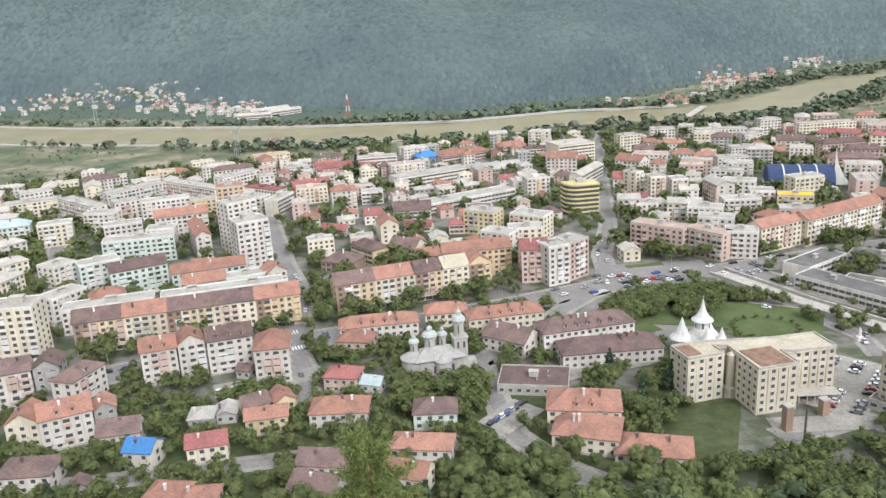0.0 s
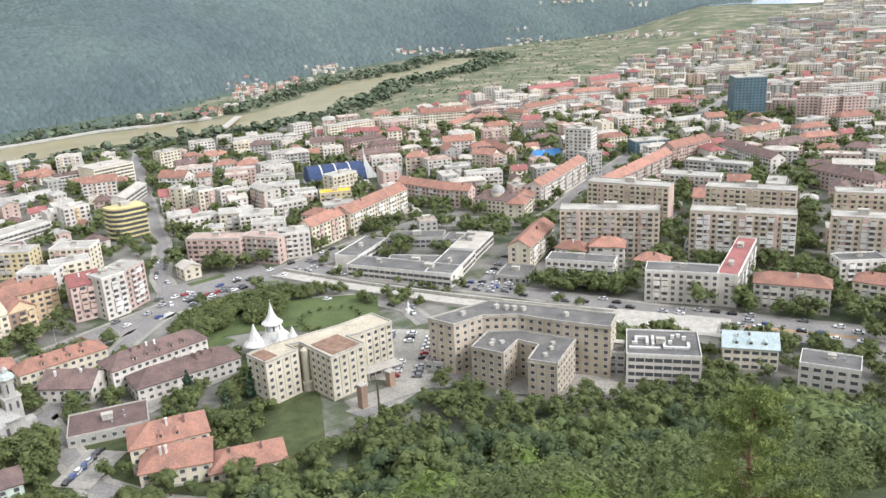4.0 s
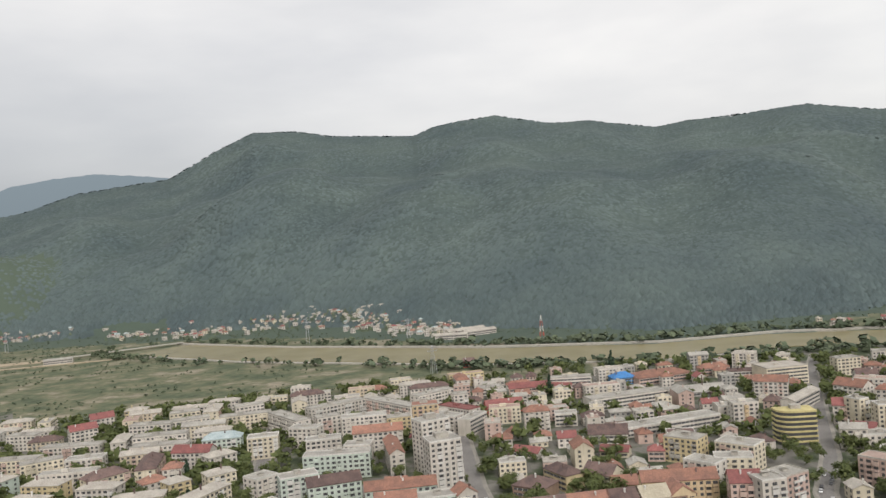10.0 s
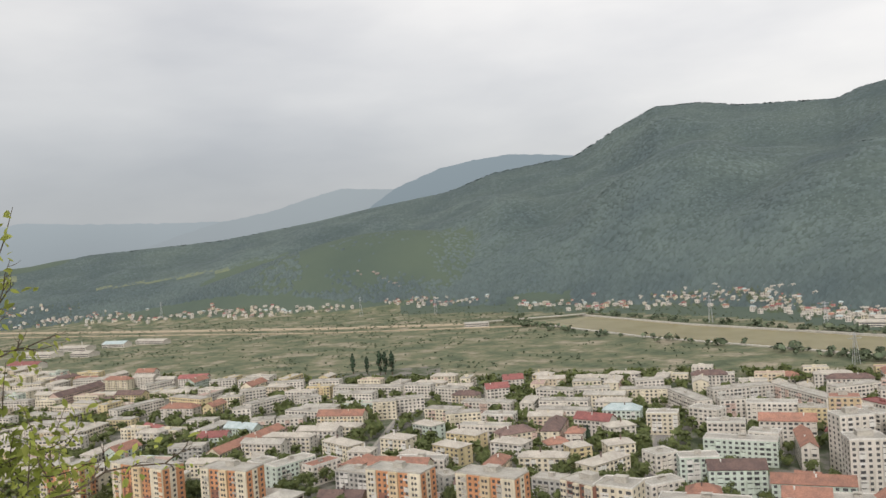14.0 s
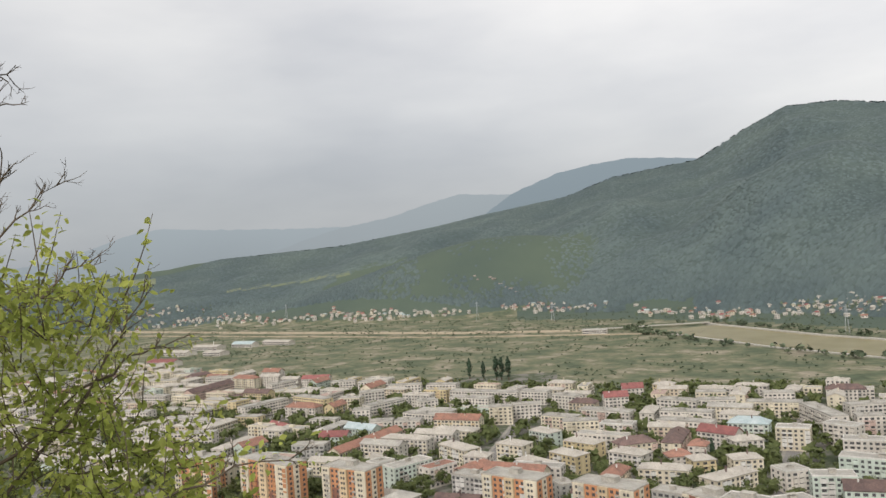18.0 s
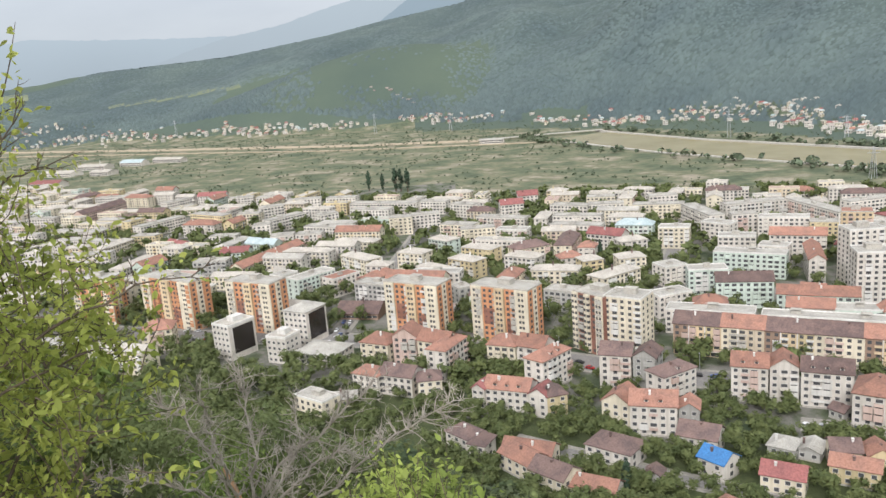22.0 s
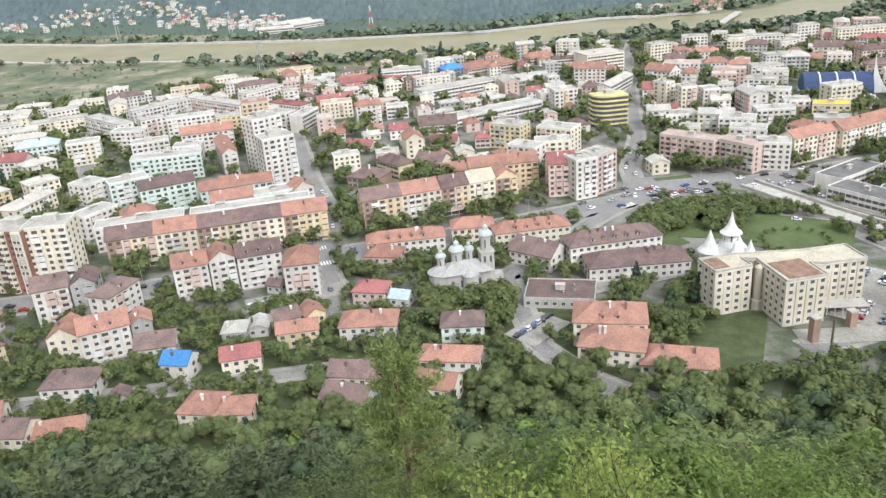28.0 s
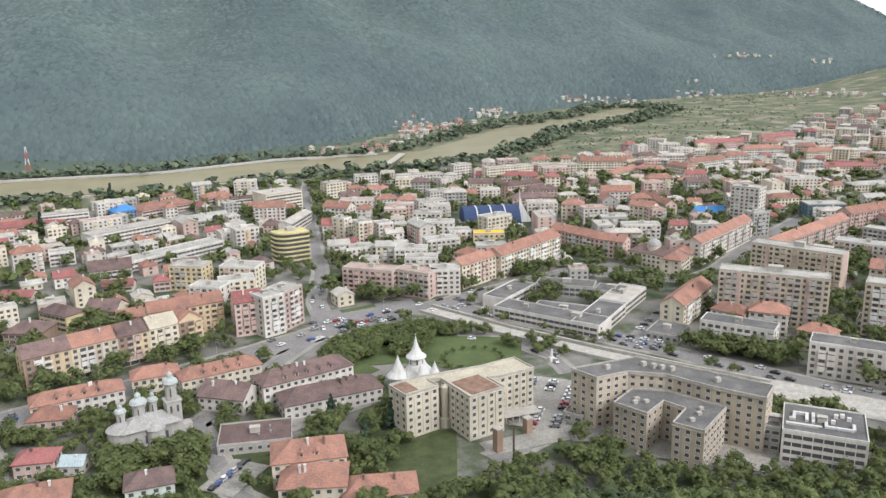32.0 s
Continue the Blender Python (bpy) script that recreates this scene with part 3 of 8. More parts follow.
def wing_building(name, label, outline, floors, wall, roof, storey=2.9, pilasters=True):
    """One large building on a many-cornered outline: walls, roof deck, parapet, cornice and windows on every side."""
    area = sum(a[0] * b[1] - b[0] * a[1] for a, b in zip(outline, outline[1:] + outline[:1]))
    pts = list(outline) if area > 0 else list(outline)[::-1]
    cx, cy = sum(p[0] for p in pts) / len(pts), sum(p[1] for p in pts) / len(pts)
    th = thing(name, cx, cy, 0, 0, label, "building", "buildings of the town")
    pts = [(p[0] - cx, p[1] - cy) for p in pts]
    H, n = floors * storey + 0.6, len(pts)
    V = [(x, y, -0.5) for x, y in pts] + [(x, y, H) for x, y in pts]
    F = [(i, (i + 1) % n, (i + 1) % n + n, i + n) for i in range(n)] + [tuple(range(n, 2 * n))]
    part("wall", quick_mesh("wall", V, F, (WALL[wall][0],)), th)
    deck = part("roof", quick_mesh("roof", [(x, y, H + 0.18) for x, y in pts], [tuple(range(n))], (ROOF[roof][0],)), th, f"{ROOF[roof][1]} roof")
    for i in range(n):
        (ax, ay), (bx, by) = pts[i], pts[(i + 1) % n]
        d = math.hypot(bx - ax, by - ay)
        m = Matrix.Translation((ax, ay, 0)) @ Matrix.Rotation(math.atan2(by - ay, bx - ax), 4, "Z")
        part("parapet", quick_mesh("parapet", *boxes_raw([(-0.12, -0.12, H - 0.1, d + 0.12, 0.26, H + 0.75)]), (CONCRETE,)), deck, "", m)
        part("cornice", quick_mesh("cornice", *boxes_raw([(-0.2, -0.3, H - 0.55, d + 0.2, 0, H - 0.3)]), (WALL[wall][0],)), th, "", m)
        if d < 5:
            continue
        cols = max(1, int((d - 1.2) / 2.9))
        gap = d / cols
        out = Vector((by - ay, ax - bx, 0)).normalized()
        seen = out.dot(Vector((-cx, -cy, 0)).normalized()) > -0.35
        for k in range(cols):
            for f in range(floors):
                w = m @ Matrix.Translation((gap * (k + 0.5), 0, f * storey + 1.1))
                if seen:
                    part("window", WINDOW, th, "", w)
            if pilasters and seen and k and d > 9:
                part("pilaster", quick_mesh("pilaster", *boxes_raw([(gap * k - 0.16, -0.22, 0.6, gap * k + 0.16, 0, H - 0.5)]), (WALL[wall][0],)), th, "", m)
    for i in range(n):
        a, b = Vector((*outline[i], 0)), Vector((*outline[(i + 1) % n], 0))
        for k in range(max(1, int((b - a).length / 6))):
            q = a.lerp(b, (k + 0.5) / max(1, int((b - a).length / 6))).lerp(Vector((cx, cy, 0)), 0.18)
            FOOTPRINTS.append((q.x, q.y, 5, 5, 0))
    return th, deck, H, cx, cy


def boxes_raw(boxes):
    V, F = [], []
    for b in boxes:
        add_box(V, F, *b)
    return V, F


# ---- ground ----
def lerp_table(table, a):
    """Piecewise linear interpolation in (key, value) pairs."""
    if a <= table[0][0]:
        return table[0][1]
    for (a0, v0), (a1, v1) in zip(table, table[1:]):
        if a <= a1:
            return v0 + (v1 - v0) * (a - a0) / (a1 - a0)
    return table[-1][1]


# by bearing: radius of the near hill's foot; foot, crest distance and crest angle of the long mountain
HILL_FOOT = ((-180, 420), (-95, 380), (-75, 330), (-60, 275), (-45, 232), (-30, 205), (-10, 190), (10, 185), (30, 205), (45, 222), (60, 260), (90, 330), (180, 420))
RIDGE = ((-82, -0.5), (-74.6, -0.1), (-65.6, 0.95), (-57.5, 1.35), (-51, 2.2), (-47, 2.9), (-41.7, 3.65), (-38.2, 4.8), (-35, 5.2), (-32.6, 5.45), (-29.6, 7.1), (-26.9, 8.3), (-24, 8.25), (-21.5, 7.8), (-15.8, 7.42), (-14.3, 7.95),
         (-12.6, 8.2), (-10, 8.38), (-6.1, 7.5), (-3.5, 7.42), (1.0, 6.5), (3.0, 6.72), (6.6, 6.75), (10.4, 6.85), (14.6, 5.9), (17.3, 6.15), (20.6, 5.85), (23.6, 5.84), (30.1, 5.05), (33.2, 4.6), (35.1, 4.62), (41.1, 3.66), (43, 3.25), (45.5, 2.0), (47.7, 0.78), (50.8, -1.03), (53, -2.2), (180, -2.4))
RIDGE_R = ((-80, 3300), (-60, 3100), (-45, 2900), (-30, 2900), (-10, 2600), (10, 2500), (30, 2800), (45, 3400), (53, 3500), (180, 3500))
FOOT_R = ((-90, 2500), (-65, 2350), (-50, 1950), (-40, 1800), (-27, 1560), (-15, 1290), (0, 1110), (12, 1230), (20, 1500), (30, 1880), (40, 2200), (50, 3000), (180, 3200))


def fold(p, size, seed):
    return noise.noise((p[0] / size + seed, p[1] / size - seed, seed))


def spur_z(x, y):
    dx, dy = x + 1600, y - 1560
    ca, sa2 = math.cos(radians(38)), math.sin(radians(38))
    u, v = (dx * ca + dy * sa2) / 560, (-dx * sa2 + dy * ca) / 250
    return 200 * math.exp(-(u * u) - (v * v)) - 12


def shoulder_z(x, y, az, r, wide, deep, height):
    """A rounded wooded shoulder that stands out of the long mountain."""
    ca, sa2 = math.cos(radians(az)), math.sin(radians(az))
    u, v = (x * ca - y * sa2) / wide, (x * sa2 + y * ca - r) / deep
    return height * math.exp(-(u * u) - (v * v)) if abs(u) < 3 and abs(v) < 3 else 0.0


# bearing, distance, half width, half depth and height of the shoulders
SHOULDERS = ((-27.5, 2060, 240, 210, 100), (-39.5, 2350, 190, 200, 75), (-17, 1830, 170, 200, 60), (-6, 1750, 150, 230, 70), (7, 1760, 160, 230, 65), (17, 2020, 170, 220, 60), (27, 2300, 180, 220, 55), (-52, 2600, 260, 230, 45))
TOWN_EDGE = ((-95, 1500), (-72, 1350), (-66, 1150), (-58, 960), (-48, 850), (-38, 800), (-25, 800), (-15, 790), (0, 830), (12, 840), (20, 880), (30, 1020), (40, 1250), (50, 1900), (57, 2900), (80, 3000))


def ground_z(x, y):
    r = math.hypot(x, y)
    a = math.degrees(math.atan2(x, y))
    z = 0.0
    foot = lerp_table(HILL_FOOT, a)
    if r < foot:
        u = r / foot
        bend = lerp_table(((-80, 1.0), (-55, 1.1), (-35, 1.25), (45, 1.28), (70, 1.1)), a)
        z = 138.2 * (1 - u) ** bend + 4 * math.sin(math.pi * u) * fold((x, y), 60, 3.3)
        z = max(z, 0)
    fr, rr = lerp_table(FOOT_R, a), lerp_table(RIDGE_R, a)
    if r > fr:
        crest = max(EYE + rr * math.tan(radians(lerp_table(RIDGE, a))), 2.0)
        u = (r - fr) / (rr - fr)
        if u < 1:
            s = u ** 0.92
            gully = abs(fold((x, y), 420, 7.1)) * 0.5 + 0.25 * fold((x, y), 170, 2.2)
            z = crest * s * (1 - 0.42 * gully * math.sin(math.pi * u)) + 26 * u * (1 - u) * fold((x, y), 75, 5)
            z += min(1.0, u * 5) * max(shoulder_z(x, y, *row) for row in SHOULDERS)
            z = min(z, EYE + (crest - EYE) * r / rr)
        else:
            z = crest - (r - rr) * 0.25
        z = max(z, 0.0)
    # the ground climbs to the dammed lake in the east
    if a > 43 and r > 1500:
        z = max(z, min(43.0, (r - 1500) * 0.0345) * min(1, (a - 43) / 5))
    return max(z, spur_z(x, y))


def cover(a, r, z=None):
    """Which ground lies there: hill soil, town, flood meadow, forest floor or pasture."""
    x, y = math.sin(a) * r, math.cos(a) * r
    if r < lerp_table(HILL_FOOT, math.degrees(a)) + (70 if -75 < math.degrees(a) < 20 else 14):
        return 0
    z = ground_z(x, y) if z is None else z
    deg = math.degrees(a)
    up = math.degrees(math.atan2(z - EYE, r))
    if deg < -40 and r > lerp_table(FOOT_R, deg) and (-66 < deg < -57.2 and 0 < up + 1.42 - (deg + 65.6) * 0.055 < 0.05 + (deg + 66) * 0.022 or -83 < deg < -70 and -0.55 < up < -0.1):
        return 5
    if -38.5 < deg < -33.5 and r > lerp_table(FOOT_R, deg) - 30 and up < -3.75 - 0.14 * abs(deg + 36):
        return 4
    if -46 < deg < 33 and lerp_table(FOOT_R, deg) - (210 if deg < 10 else 90) < r <= lerp_table(FOOT_R, deg) - 24:
        return 4
    if (z > 4 and spur_z(x, y) > z - 1) or (deg < 51 and r > lerp_table(FOOT_R, deg) - 24):
        if spur_z(x, y) > z - 1 or (math.degrees(a) < -50 and fold((x, y), 520, 1.7) > 0.3):
            return 4
        return 3
    edge = lerp_table(TOWN_EDGE, math.degrees(a))
    return 1 if r < edge - 45 else 2


def make_ground():
    azs = [radians(-100 + 200 * i / 400) for i in range(401)] + [radians(100 + 160 * i / 16) for i in range(1, 16)]
    rs = [1.2, 3, 6, 10, 15, 21, 28, 36, 45, 55, 66, 78, 91, 105, 120, 136, 153, 171, 190, 210, 231, 253, 276, 300, 350, 420, 520, 640, 780, 940]
    rs += [1000 + 32 * i for i in range(75)] + [3450, 3600, 3800, 4100, 4500, 4850]
    V, F, S = [], [], []
    na = len(azs)
    for r in rs:
        for a in azs:
            x, y = math.sin(a) * r, math.cos(a) * r
            V.append((x, y, ground_z(x, y)))
    for i in range(len(rs) - 1):
        for j in range(na):
            k = (j + 1) % na
            F.append((i * na + j, i * na + k, (i + 1) * na + k, (i + 1) * na + j))
            mid = math.degrees(azs[j])
            S.append(cover(azs[j], rs[i]))
    V.append((0, 0, 138.2))
    for j in range(na):
        F.append((len(V) - 1, (j + 1) % na, j))
        S.append(0)
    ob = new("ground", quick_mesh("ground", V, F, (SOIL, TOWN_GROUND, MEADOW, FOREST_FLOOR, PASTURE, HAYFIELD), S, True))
    return tagged(ob, "wooded hill, valley floor and long forested mountain", "ground", kind="structure")


SOIL = ground_mix("hill_soil", ((0.3, 0.048, 0.062, 0.028), (0.7, 0.10, 0.118, 0.055)), 0.2)
TOWN_GROUND = ground_mix("town_ground", ((0.33, 0.05, 0.07, 0.038), (0.46, 0.095, 0.112, 0.070), (0.53, 0.18, 0.175, 0.155), (0.74, 0.28, 0.268, 0.245)), 0.04)
MEADOW = ground_mix("flood_meadow", ((0.36, 0.088, 0.110, 0.070), (0.46, 0.130, 0.146, 0.092), (0.54, 0.172, 0.174, 0.112), (0.64, 0.29, 0.26, 0.20)), 0.022, 0.95, 0.12)
# same blue-grey as the far leaves, haze painted into the ground colour
FOREST_FLOOR = ground_mix("hazed_forest_floor", ((0.32, 0.067, 0.092, 0.096), (0.68, 0.098, 0.128, 0.120)), 0.004, 0.95, 0.09, 0.25)
PASTURE = ground_mix("hill_pasture", ((0.3, 0.078, 0.106, 0.088), (0.7, 0.100, 0.130, 0.098)), 0.004)
HAYFIELD = ground_mix("hay_field", ((0.3, 0.15, 0.18, 0.115), (0.7, 0.20, 0.215, 0.14)), 0.01)
make_ground()


def strip(name, pts, width, z, mat, label, kind="structure", category="road", closed_thick=0.15):
    """A road, bank or channel along a line of points, draped at height z."""
    V, F = [], []
    fine = []
    for p, q in zip(pts, pts[1:]):
        n = max(1, int(math.dist(p, q) / 25))
        fine += [(p[0] + (q[0] - p[0]) * i / n, p[1] + (q[1] - p[1]) * i / n) for i in range(n)]
    fine.append(pts[-1])
    for i, p in enumerate(fine):
        a, b = fine[max(i - 1, 0)], fine[min(i + 1, len(fine) - 1)]
        d = math.dist(a, b) or 1
        nx, ny = -(b[1] - a[1]) / d, (b[0] - a[0]) / d
        w = width / 2 if not isinstance(width, (list, tuple)) else width[0] / 2 + (width[1] - width[0]) / 2 * i / (len(fine) - 1)
        V.extend(((p[0] + nx * w, p[1] + ny * w, z), (p[0] - nx * w, p[1] - ny * w, z), (p[0] + nx * w, p[1] + ny * w, z - closed_thick), (p[0] - nx * w, p[1] - ny * w, z - closed_thick)))
    for i in range(len(fine) - 1):
        k = i * 4
        F.extend(((k, k + 4, k + 5, k + 1), (k + 2, k + 6, k + 4, k), (k + 1, k + 5, k + 7, k + 3)))
    return tagged(new(name, quick_mesh(name, V, F, (mat,))), label, category, kind=kind)


WATER, _n, _l, _b = shader("muddy_river_water", 0.25, 0, 0.3)
_c, _f = noise_ramp(_n, _l, where(_n, _l), 0.02, ((0.3, 0.245, 0.212, 0.112), (0.7, 0.305, 0.262, 0.150)))
_l.new(_c, _b.inputs["Base Color"])
_c2, _f2 = noise_ramp(_n, _l, where(_n, _l), 0.6, ((0, 0, 0, 0), (1, 1, 1, 1)))
bump(_n, _l, _b, _f2, 0.15, 0.2)
LAKE, _n, _l, _b = shader("lake_water", 0.08, 0, 0.8)
_b.inputs["Base Color"].default_value = (0.40, 0.43, 0.43, 1)
RIVER = ((-764, 1128), (-520, 1020), (-200, 930), (0, 912), (130, 955), (260, 950), (350, 978), (450, 1080), (540, 1180), (640, 1230), (760, 1300), (900, 1420))
strip("river", RIVER[:6], (125, 95), 0.7, WATER, "broad muddy brown river", category="water", closed_thick=0.6)
strip("river", RIVER[5:], (95, 60), 0.65, WATER, "muddy brown river bend below the forest", category="water", closed_thick=0.6)
strip("embankment", [(x * 1.012 + (4 if x > 0 else 0), y + 66) for x, y in RIVER[:6]], 7, 2.2, CONCRETE, "pale concrete river embankment", category="embankment", closed_thick=2.3)
strip("embankment", [(x, y - 66) for x, y in RIVER[:5]], 5, 1.4, CONCRETE, "low river embankment", category="embankment", closed_thick=1.5)


# ---- buildings of the town ----
# high rises
building(-492.7, 183.4, 26.2, 14, 31.4, 10, "O", "flat", "K")
building(-459.1, 210.5, 46.0, 14, 8.5, 10, "O", "flat", "K")
building(-397.4, 230.3, 32.5, 14, 14.6, 10, "O", "flat", "K")
building(-311.4, 272.7, 33.2, 14, 12.0, 10, "O", "flat", "K")
building(-265.4, 289.7, 33.2, 14, 8.0, 10, "O", "flat", "K")
building(-214.7, 305.4, 18.7, 13, -8.1, 10, "V", "flat", "K")
building(-197.4, 305.1, 18.3, 15, 8.0, 10, "C", "flat", "K")
building(-122.4, 416.5, 17.9, 15, 31.0, 11, "W", "flat", "K")
building(-140.2, 463.1, 19.2, 14, 43.2, 11, "W", "flat", "K")
building(-160.1, 511.1, 17.4, 14, 19.1, 11, "A", "flat", "T")
# ochre street row
for x, y, turn, lengths, roofs, walls in ((-172, 323, 15.5, (21, 18, 20, 19, 20), "BTBBT", "ADACA"), (-62, 357.5, 20.5, (19, 20, 14, 14, 12), "BTBCT", "ADACA")):
    for L, roof, wall in zip(lengths, roofs, walls):
        building(x, y, L - 0.05, 13, turn, 5, wall, "gable", roof, "shops")
        x, y = x + L * math.cos(radians(turn)), y + L * math.sin(radians(turn))
# steep roofed row
building(-406.4, 181.5, 16.3, 14, 51.2, 4, "C", "hip", "T")
building(-288.5, 234.0, 15.5, 13, 15.5, 4, "C", "hip", "T")
building(-274.1, 242.2, 11.9, 12, 25.6, 5, "P", "gable", "T")
building(-260.1, 244.8, 16.0, 12, 8.0, 5, "C", "gable", "T")
building(-238.4, 240.7, 20.3, 10, 103.6, 5, "W", "hip", "T")
building(-228.1, 257.1, 13.5, 12, 17.6, 5, "C", "hip", "T")
building(-215.5, 262.6, 12.7, 12, 10.7, 5, "W", "gable", "T")
building(-194.1, 252.8, 19.9, 10, 88.6, 5, "W", "hip", "T")
building(-178.9, 272.0, 13.1, 12, 21.7, 5, "W", "gable", "B")
building(-166.1, 277.2, 9.4, 12, 14.6, 5, "G", "gable", "B")
building(-144.8, 264.2, 17.1, 10, 72.8, 5, "W", "hip", "B")
building(-129.0, 288.2, 13.5, 12, 20.6, 5, "W", "gable", "T")
building(-116.3, 294.4, 10.4, 12, 24.2, 5, "W", "gable", "T")
building(-105.4, 296.9, 17.9, 12, 18.2, 5, "W", "gable", "B")
building(-84.0, 286.3, 13.5, 16, 8.6, 5, "W", "hip", "T")
building(-266.5, 209.9, 13.4, 10, 11.9, 3, "W", "hip", "T")
building(-254.7, 215.5, 16.1, 11, 15.4, 3, "W", "gable", "B")
building(-234.1, 218.6, 10.2, 10, 48.0, 3, "C", "hip", "B")
building(-210.5, 226.2, 5.6, 9, 14.0, 3, "W", "gable", "R")
building(-206.1, 228.9, 18.7, 11, 19.4, 3, "W", "gable", "T")
building(-187.2, 233.3, 8.2, 10, 12.6, 3, "W", "gable", "R")
building(-179.2, 235.1, 8.5, 10, 57.5, 3, "Y", "hip", "B")
building(-160.4, 244.3, 11.4, 12, 8.3, 3, "C", "gable", "T")
building(-146.0, 240.7, 16.7, 12, 27.0, 4, "W", "gable", "T")
building(-133.1, 253.0, 7.3, 9, 24.5, 3, "G", "gable", "T")
# houses
building(-197.0, 195.7, 12.0, 9, -5.7, 2, "W", "hip", "B")
building(-183.3, 192.6, 6.7, 9, 13.6, 2, "W", "hip", "B")
building(-170.2, 194.1, 15.0, 10, -9.9, 2, "C", "gable", "T")
building(-154.2, 190.3, 13.9, 10, -1.3, 2, "C", "gable", "B")
building(-142.0, 192.5, 17.0, 9, 13.2, 1, "W", "gable", "T")
building(-148.9, 215.7, 17.0, 12, 4.0, 2, "W", "hip", "B")
building(-126.6, 238.9, 13.7, 11, 11.1, 2, "W", "gable", "B")
building(-113.8, 229.0, 9.6, 9, -8.3, 2, "W", "gable", "U")
building(-93.2, 229.3, 12.9, 9, 13.0, 2, "C", "gable", "R")
building(-98.9, 248.9, 8.4, 9, 6.0, 2, "G", "hip", "K")
building(-92.1, 256.4, 7.5, 9, 6.9, 1, "G", "gable", "K")
building(-80.5, 255.1, 9.2, 9, 29.2, 2, "C", "gable", "B")
building(-70.2, 258.2, 7.5, 9, 28.8, 2, "Y", "gable", "T")
building(-78.3, 246.4, 14.4, 8, 12.1, 2, "Y", "gable", "T")
building(-56.8, 249.5, 20.1, 12, 0.1, 2, "W", "hip", "T")
building(-20.6, 246.7, 14.8, 11, 0.3, 2, "M", "hip", "B")
building(-98.0, 200.2, 12.0, 12, -8.2, 2, "C", "hip", "T")
building(-85.8, 197.9, 10.7, 10, 2.3, 2, "C", "hip", "T")
building(-55.2, 217.5, 16.0, 10, -8.2, 2, "C", "gable", "B")
building(-56.6, 208.9, 15.0, 11, -19.7, 1, "G", "gable", "B")
building(-27.1, 225.4, 19.4, 10, -8.0, 2, "W", "hip", "T")
building(-28.3, 210.3, 13.5, 10, -16.8, 2, "C", "gable", "T")
building(-56.1, 311.6, 14.8, 11, -9.5, 2, "P", "hip", "T")
building(-56.3, 278.0, 12.8, 10, -10.0, 2, "P", "hip", "R")
building(-42.3, 277.1, 7.8, 7, -18.8, 1, "W", "gable", "L")
building(-55.4, 318.5, 33.7, 11, 8.6, 3, "W", "hip", "T")
building(-19.5, 331.2, 18.7, 11, 4.2, 3, "C", "hip", "T")
building(-0.2, 322.2, 33.1, 11, 11.8, 3, "C", "hip", "T")
building(5.1, 311.7, 19.8, 14, -35.0, 2, "W", "gable", "B")
building(29.8, 304.0, 39.6, 13, 13.6, 3, "W", "hip", "B")
building(35.6, 288.8, 39.9, 14, 5.4, 2, "W", "hip", "B")
building(9.0, 271.3, 26.1, 17, -9.3, 1, "G", "flat", "B")
building(24.3, 241.3, 24.1, 15, -7.7, 3, "C", "hip", "T")
building(24.5, 230.3, 21.0, 15, -15.7, 2, "C", "hip", "T")
building(43.2, 222.1, 23.2, 13, -12.8, 1, "C", "hip", "T")
building(-94.1, 293.8, 6.1, 6, -17.2, 1, "G", "gable", "B")
building(-124.0, 212.3, 5.6, 6, 19.9, 1, "G", "gable", "B")
building(-274.3, 183.6, 17.9, 10, 4.0, 2, "C", "flat", "K")
building(-263.1, 191.3, 13.3, 9, 45.5, 1, "C", "gable", "K")
building(-169.8, 195.0, 17.9, 10, 17.4, 2, "C", "gable", "T")
# hospital
old, deck, H, cx, cy = wing_building("hospital_building", "old six-storey cream hospital with flat roofs and projecting wings", [(74.9, 258), (88.6, 262), (86.6, 268.6), (91.6, 267.6), (95.6, 248.3), (110.5, 251.9), (108.2, 262.2), (112.6, 261.2), (128.1, 263.8), (125.6, 276.3), (109.9, 273.3), (104, 273), (83.9, 272.4), (71.6, 269.2)], 6, "H", "C", 2.75)
for m, size in (((97.2, 250.0, 13.6), (12.2, 13.5)), ((75.4, 260.2, 16.5), (5.5, 8.5))):
    sheet = boxes_part("rusty_roof", [(0, 0, H + 0.2, size[0], size[1], H + 0.42)], RUSTY, deck, "rust-brown patched roof sheet")
    sheet.matrix_local = pose(m[0] - cx, m[1] - cy, 0, 0, 0, m[2])
V, F = [], []
add_lathe(V, F, 91.4 - cx, 263.4 - cy, ((2.3, -0.5), (2.3, 3.6), (1.6, 3.8), (1.6, H - 1), (0.4, H - 0.2)), 12)
part("stair_turret", quick_mesh("stair_turret", V, F, (WALL["H"][0],)), old, "rounded stair turret in the inner corner")
boxes_part("entrance_canopy", [(112 - cx, 254.5 - cy, 3.2, 127 - cx, 260.8 - cy, 3.5)], CONCRETE, old, "flat grey entrance canopy")
for k in range(6):
    boxes_part("canopy_post", [(112.6 + k * 2.7 - cx, 254.8 - cy, 0, 112.9 + k * 2.7 - cx, 255.1 - cy, 3.2)], CONCRETE, old)
clinic, deck, H, cx, cy = wing_building("hospital_building", "long bent seven-storey beige hospital block with grey roof", [(142, 240), (155.5, 240.5), (166.5, 233), (175.5, 217.5), (186, 203), (195.5, 210.5), (182, 230), (165.5, 252), (137.5, 251)], 7, "S", "H", 2.8, False)
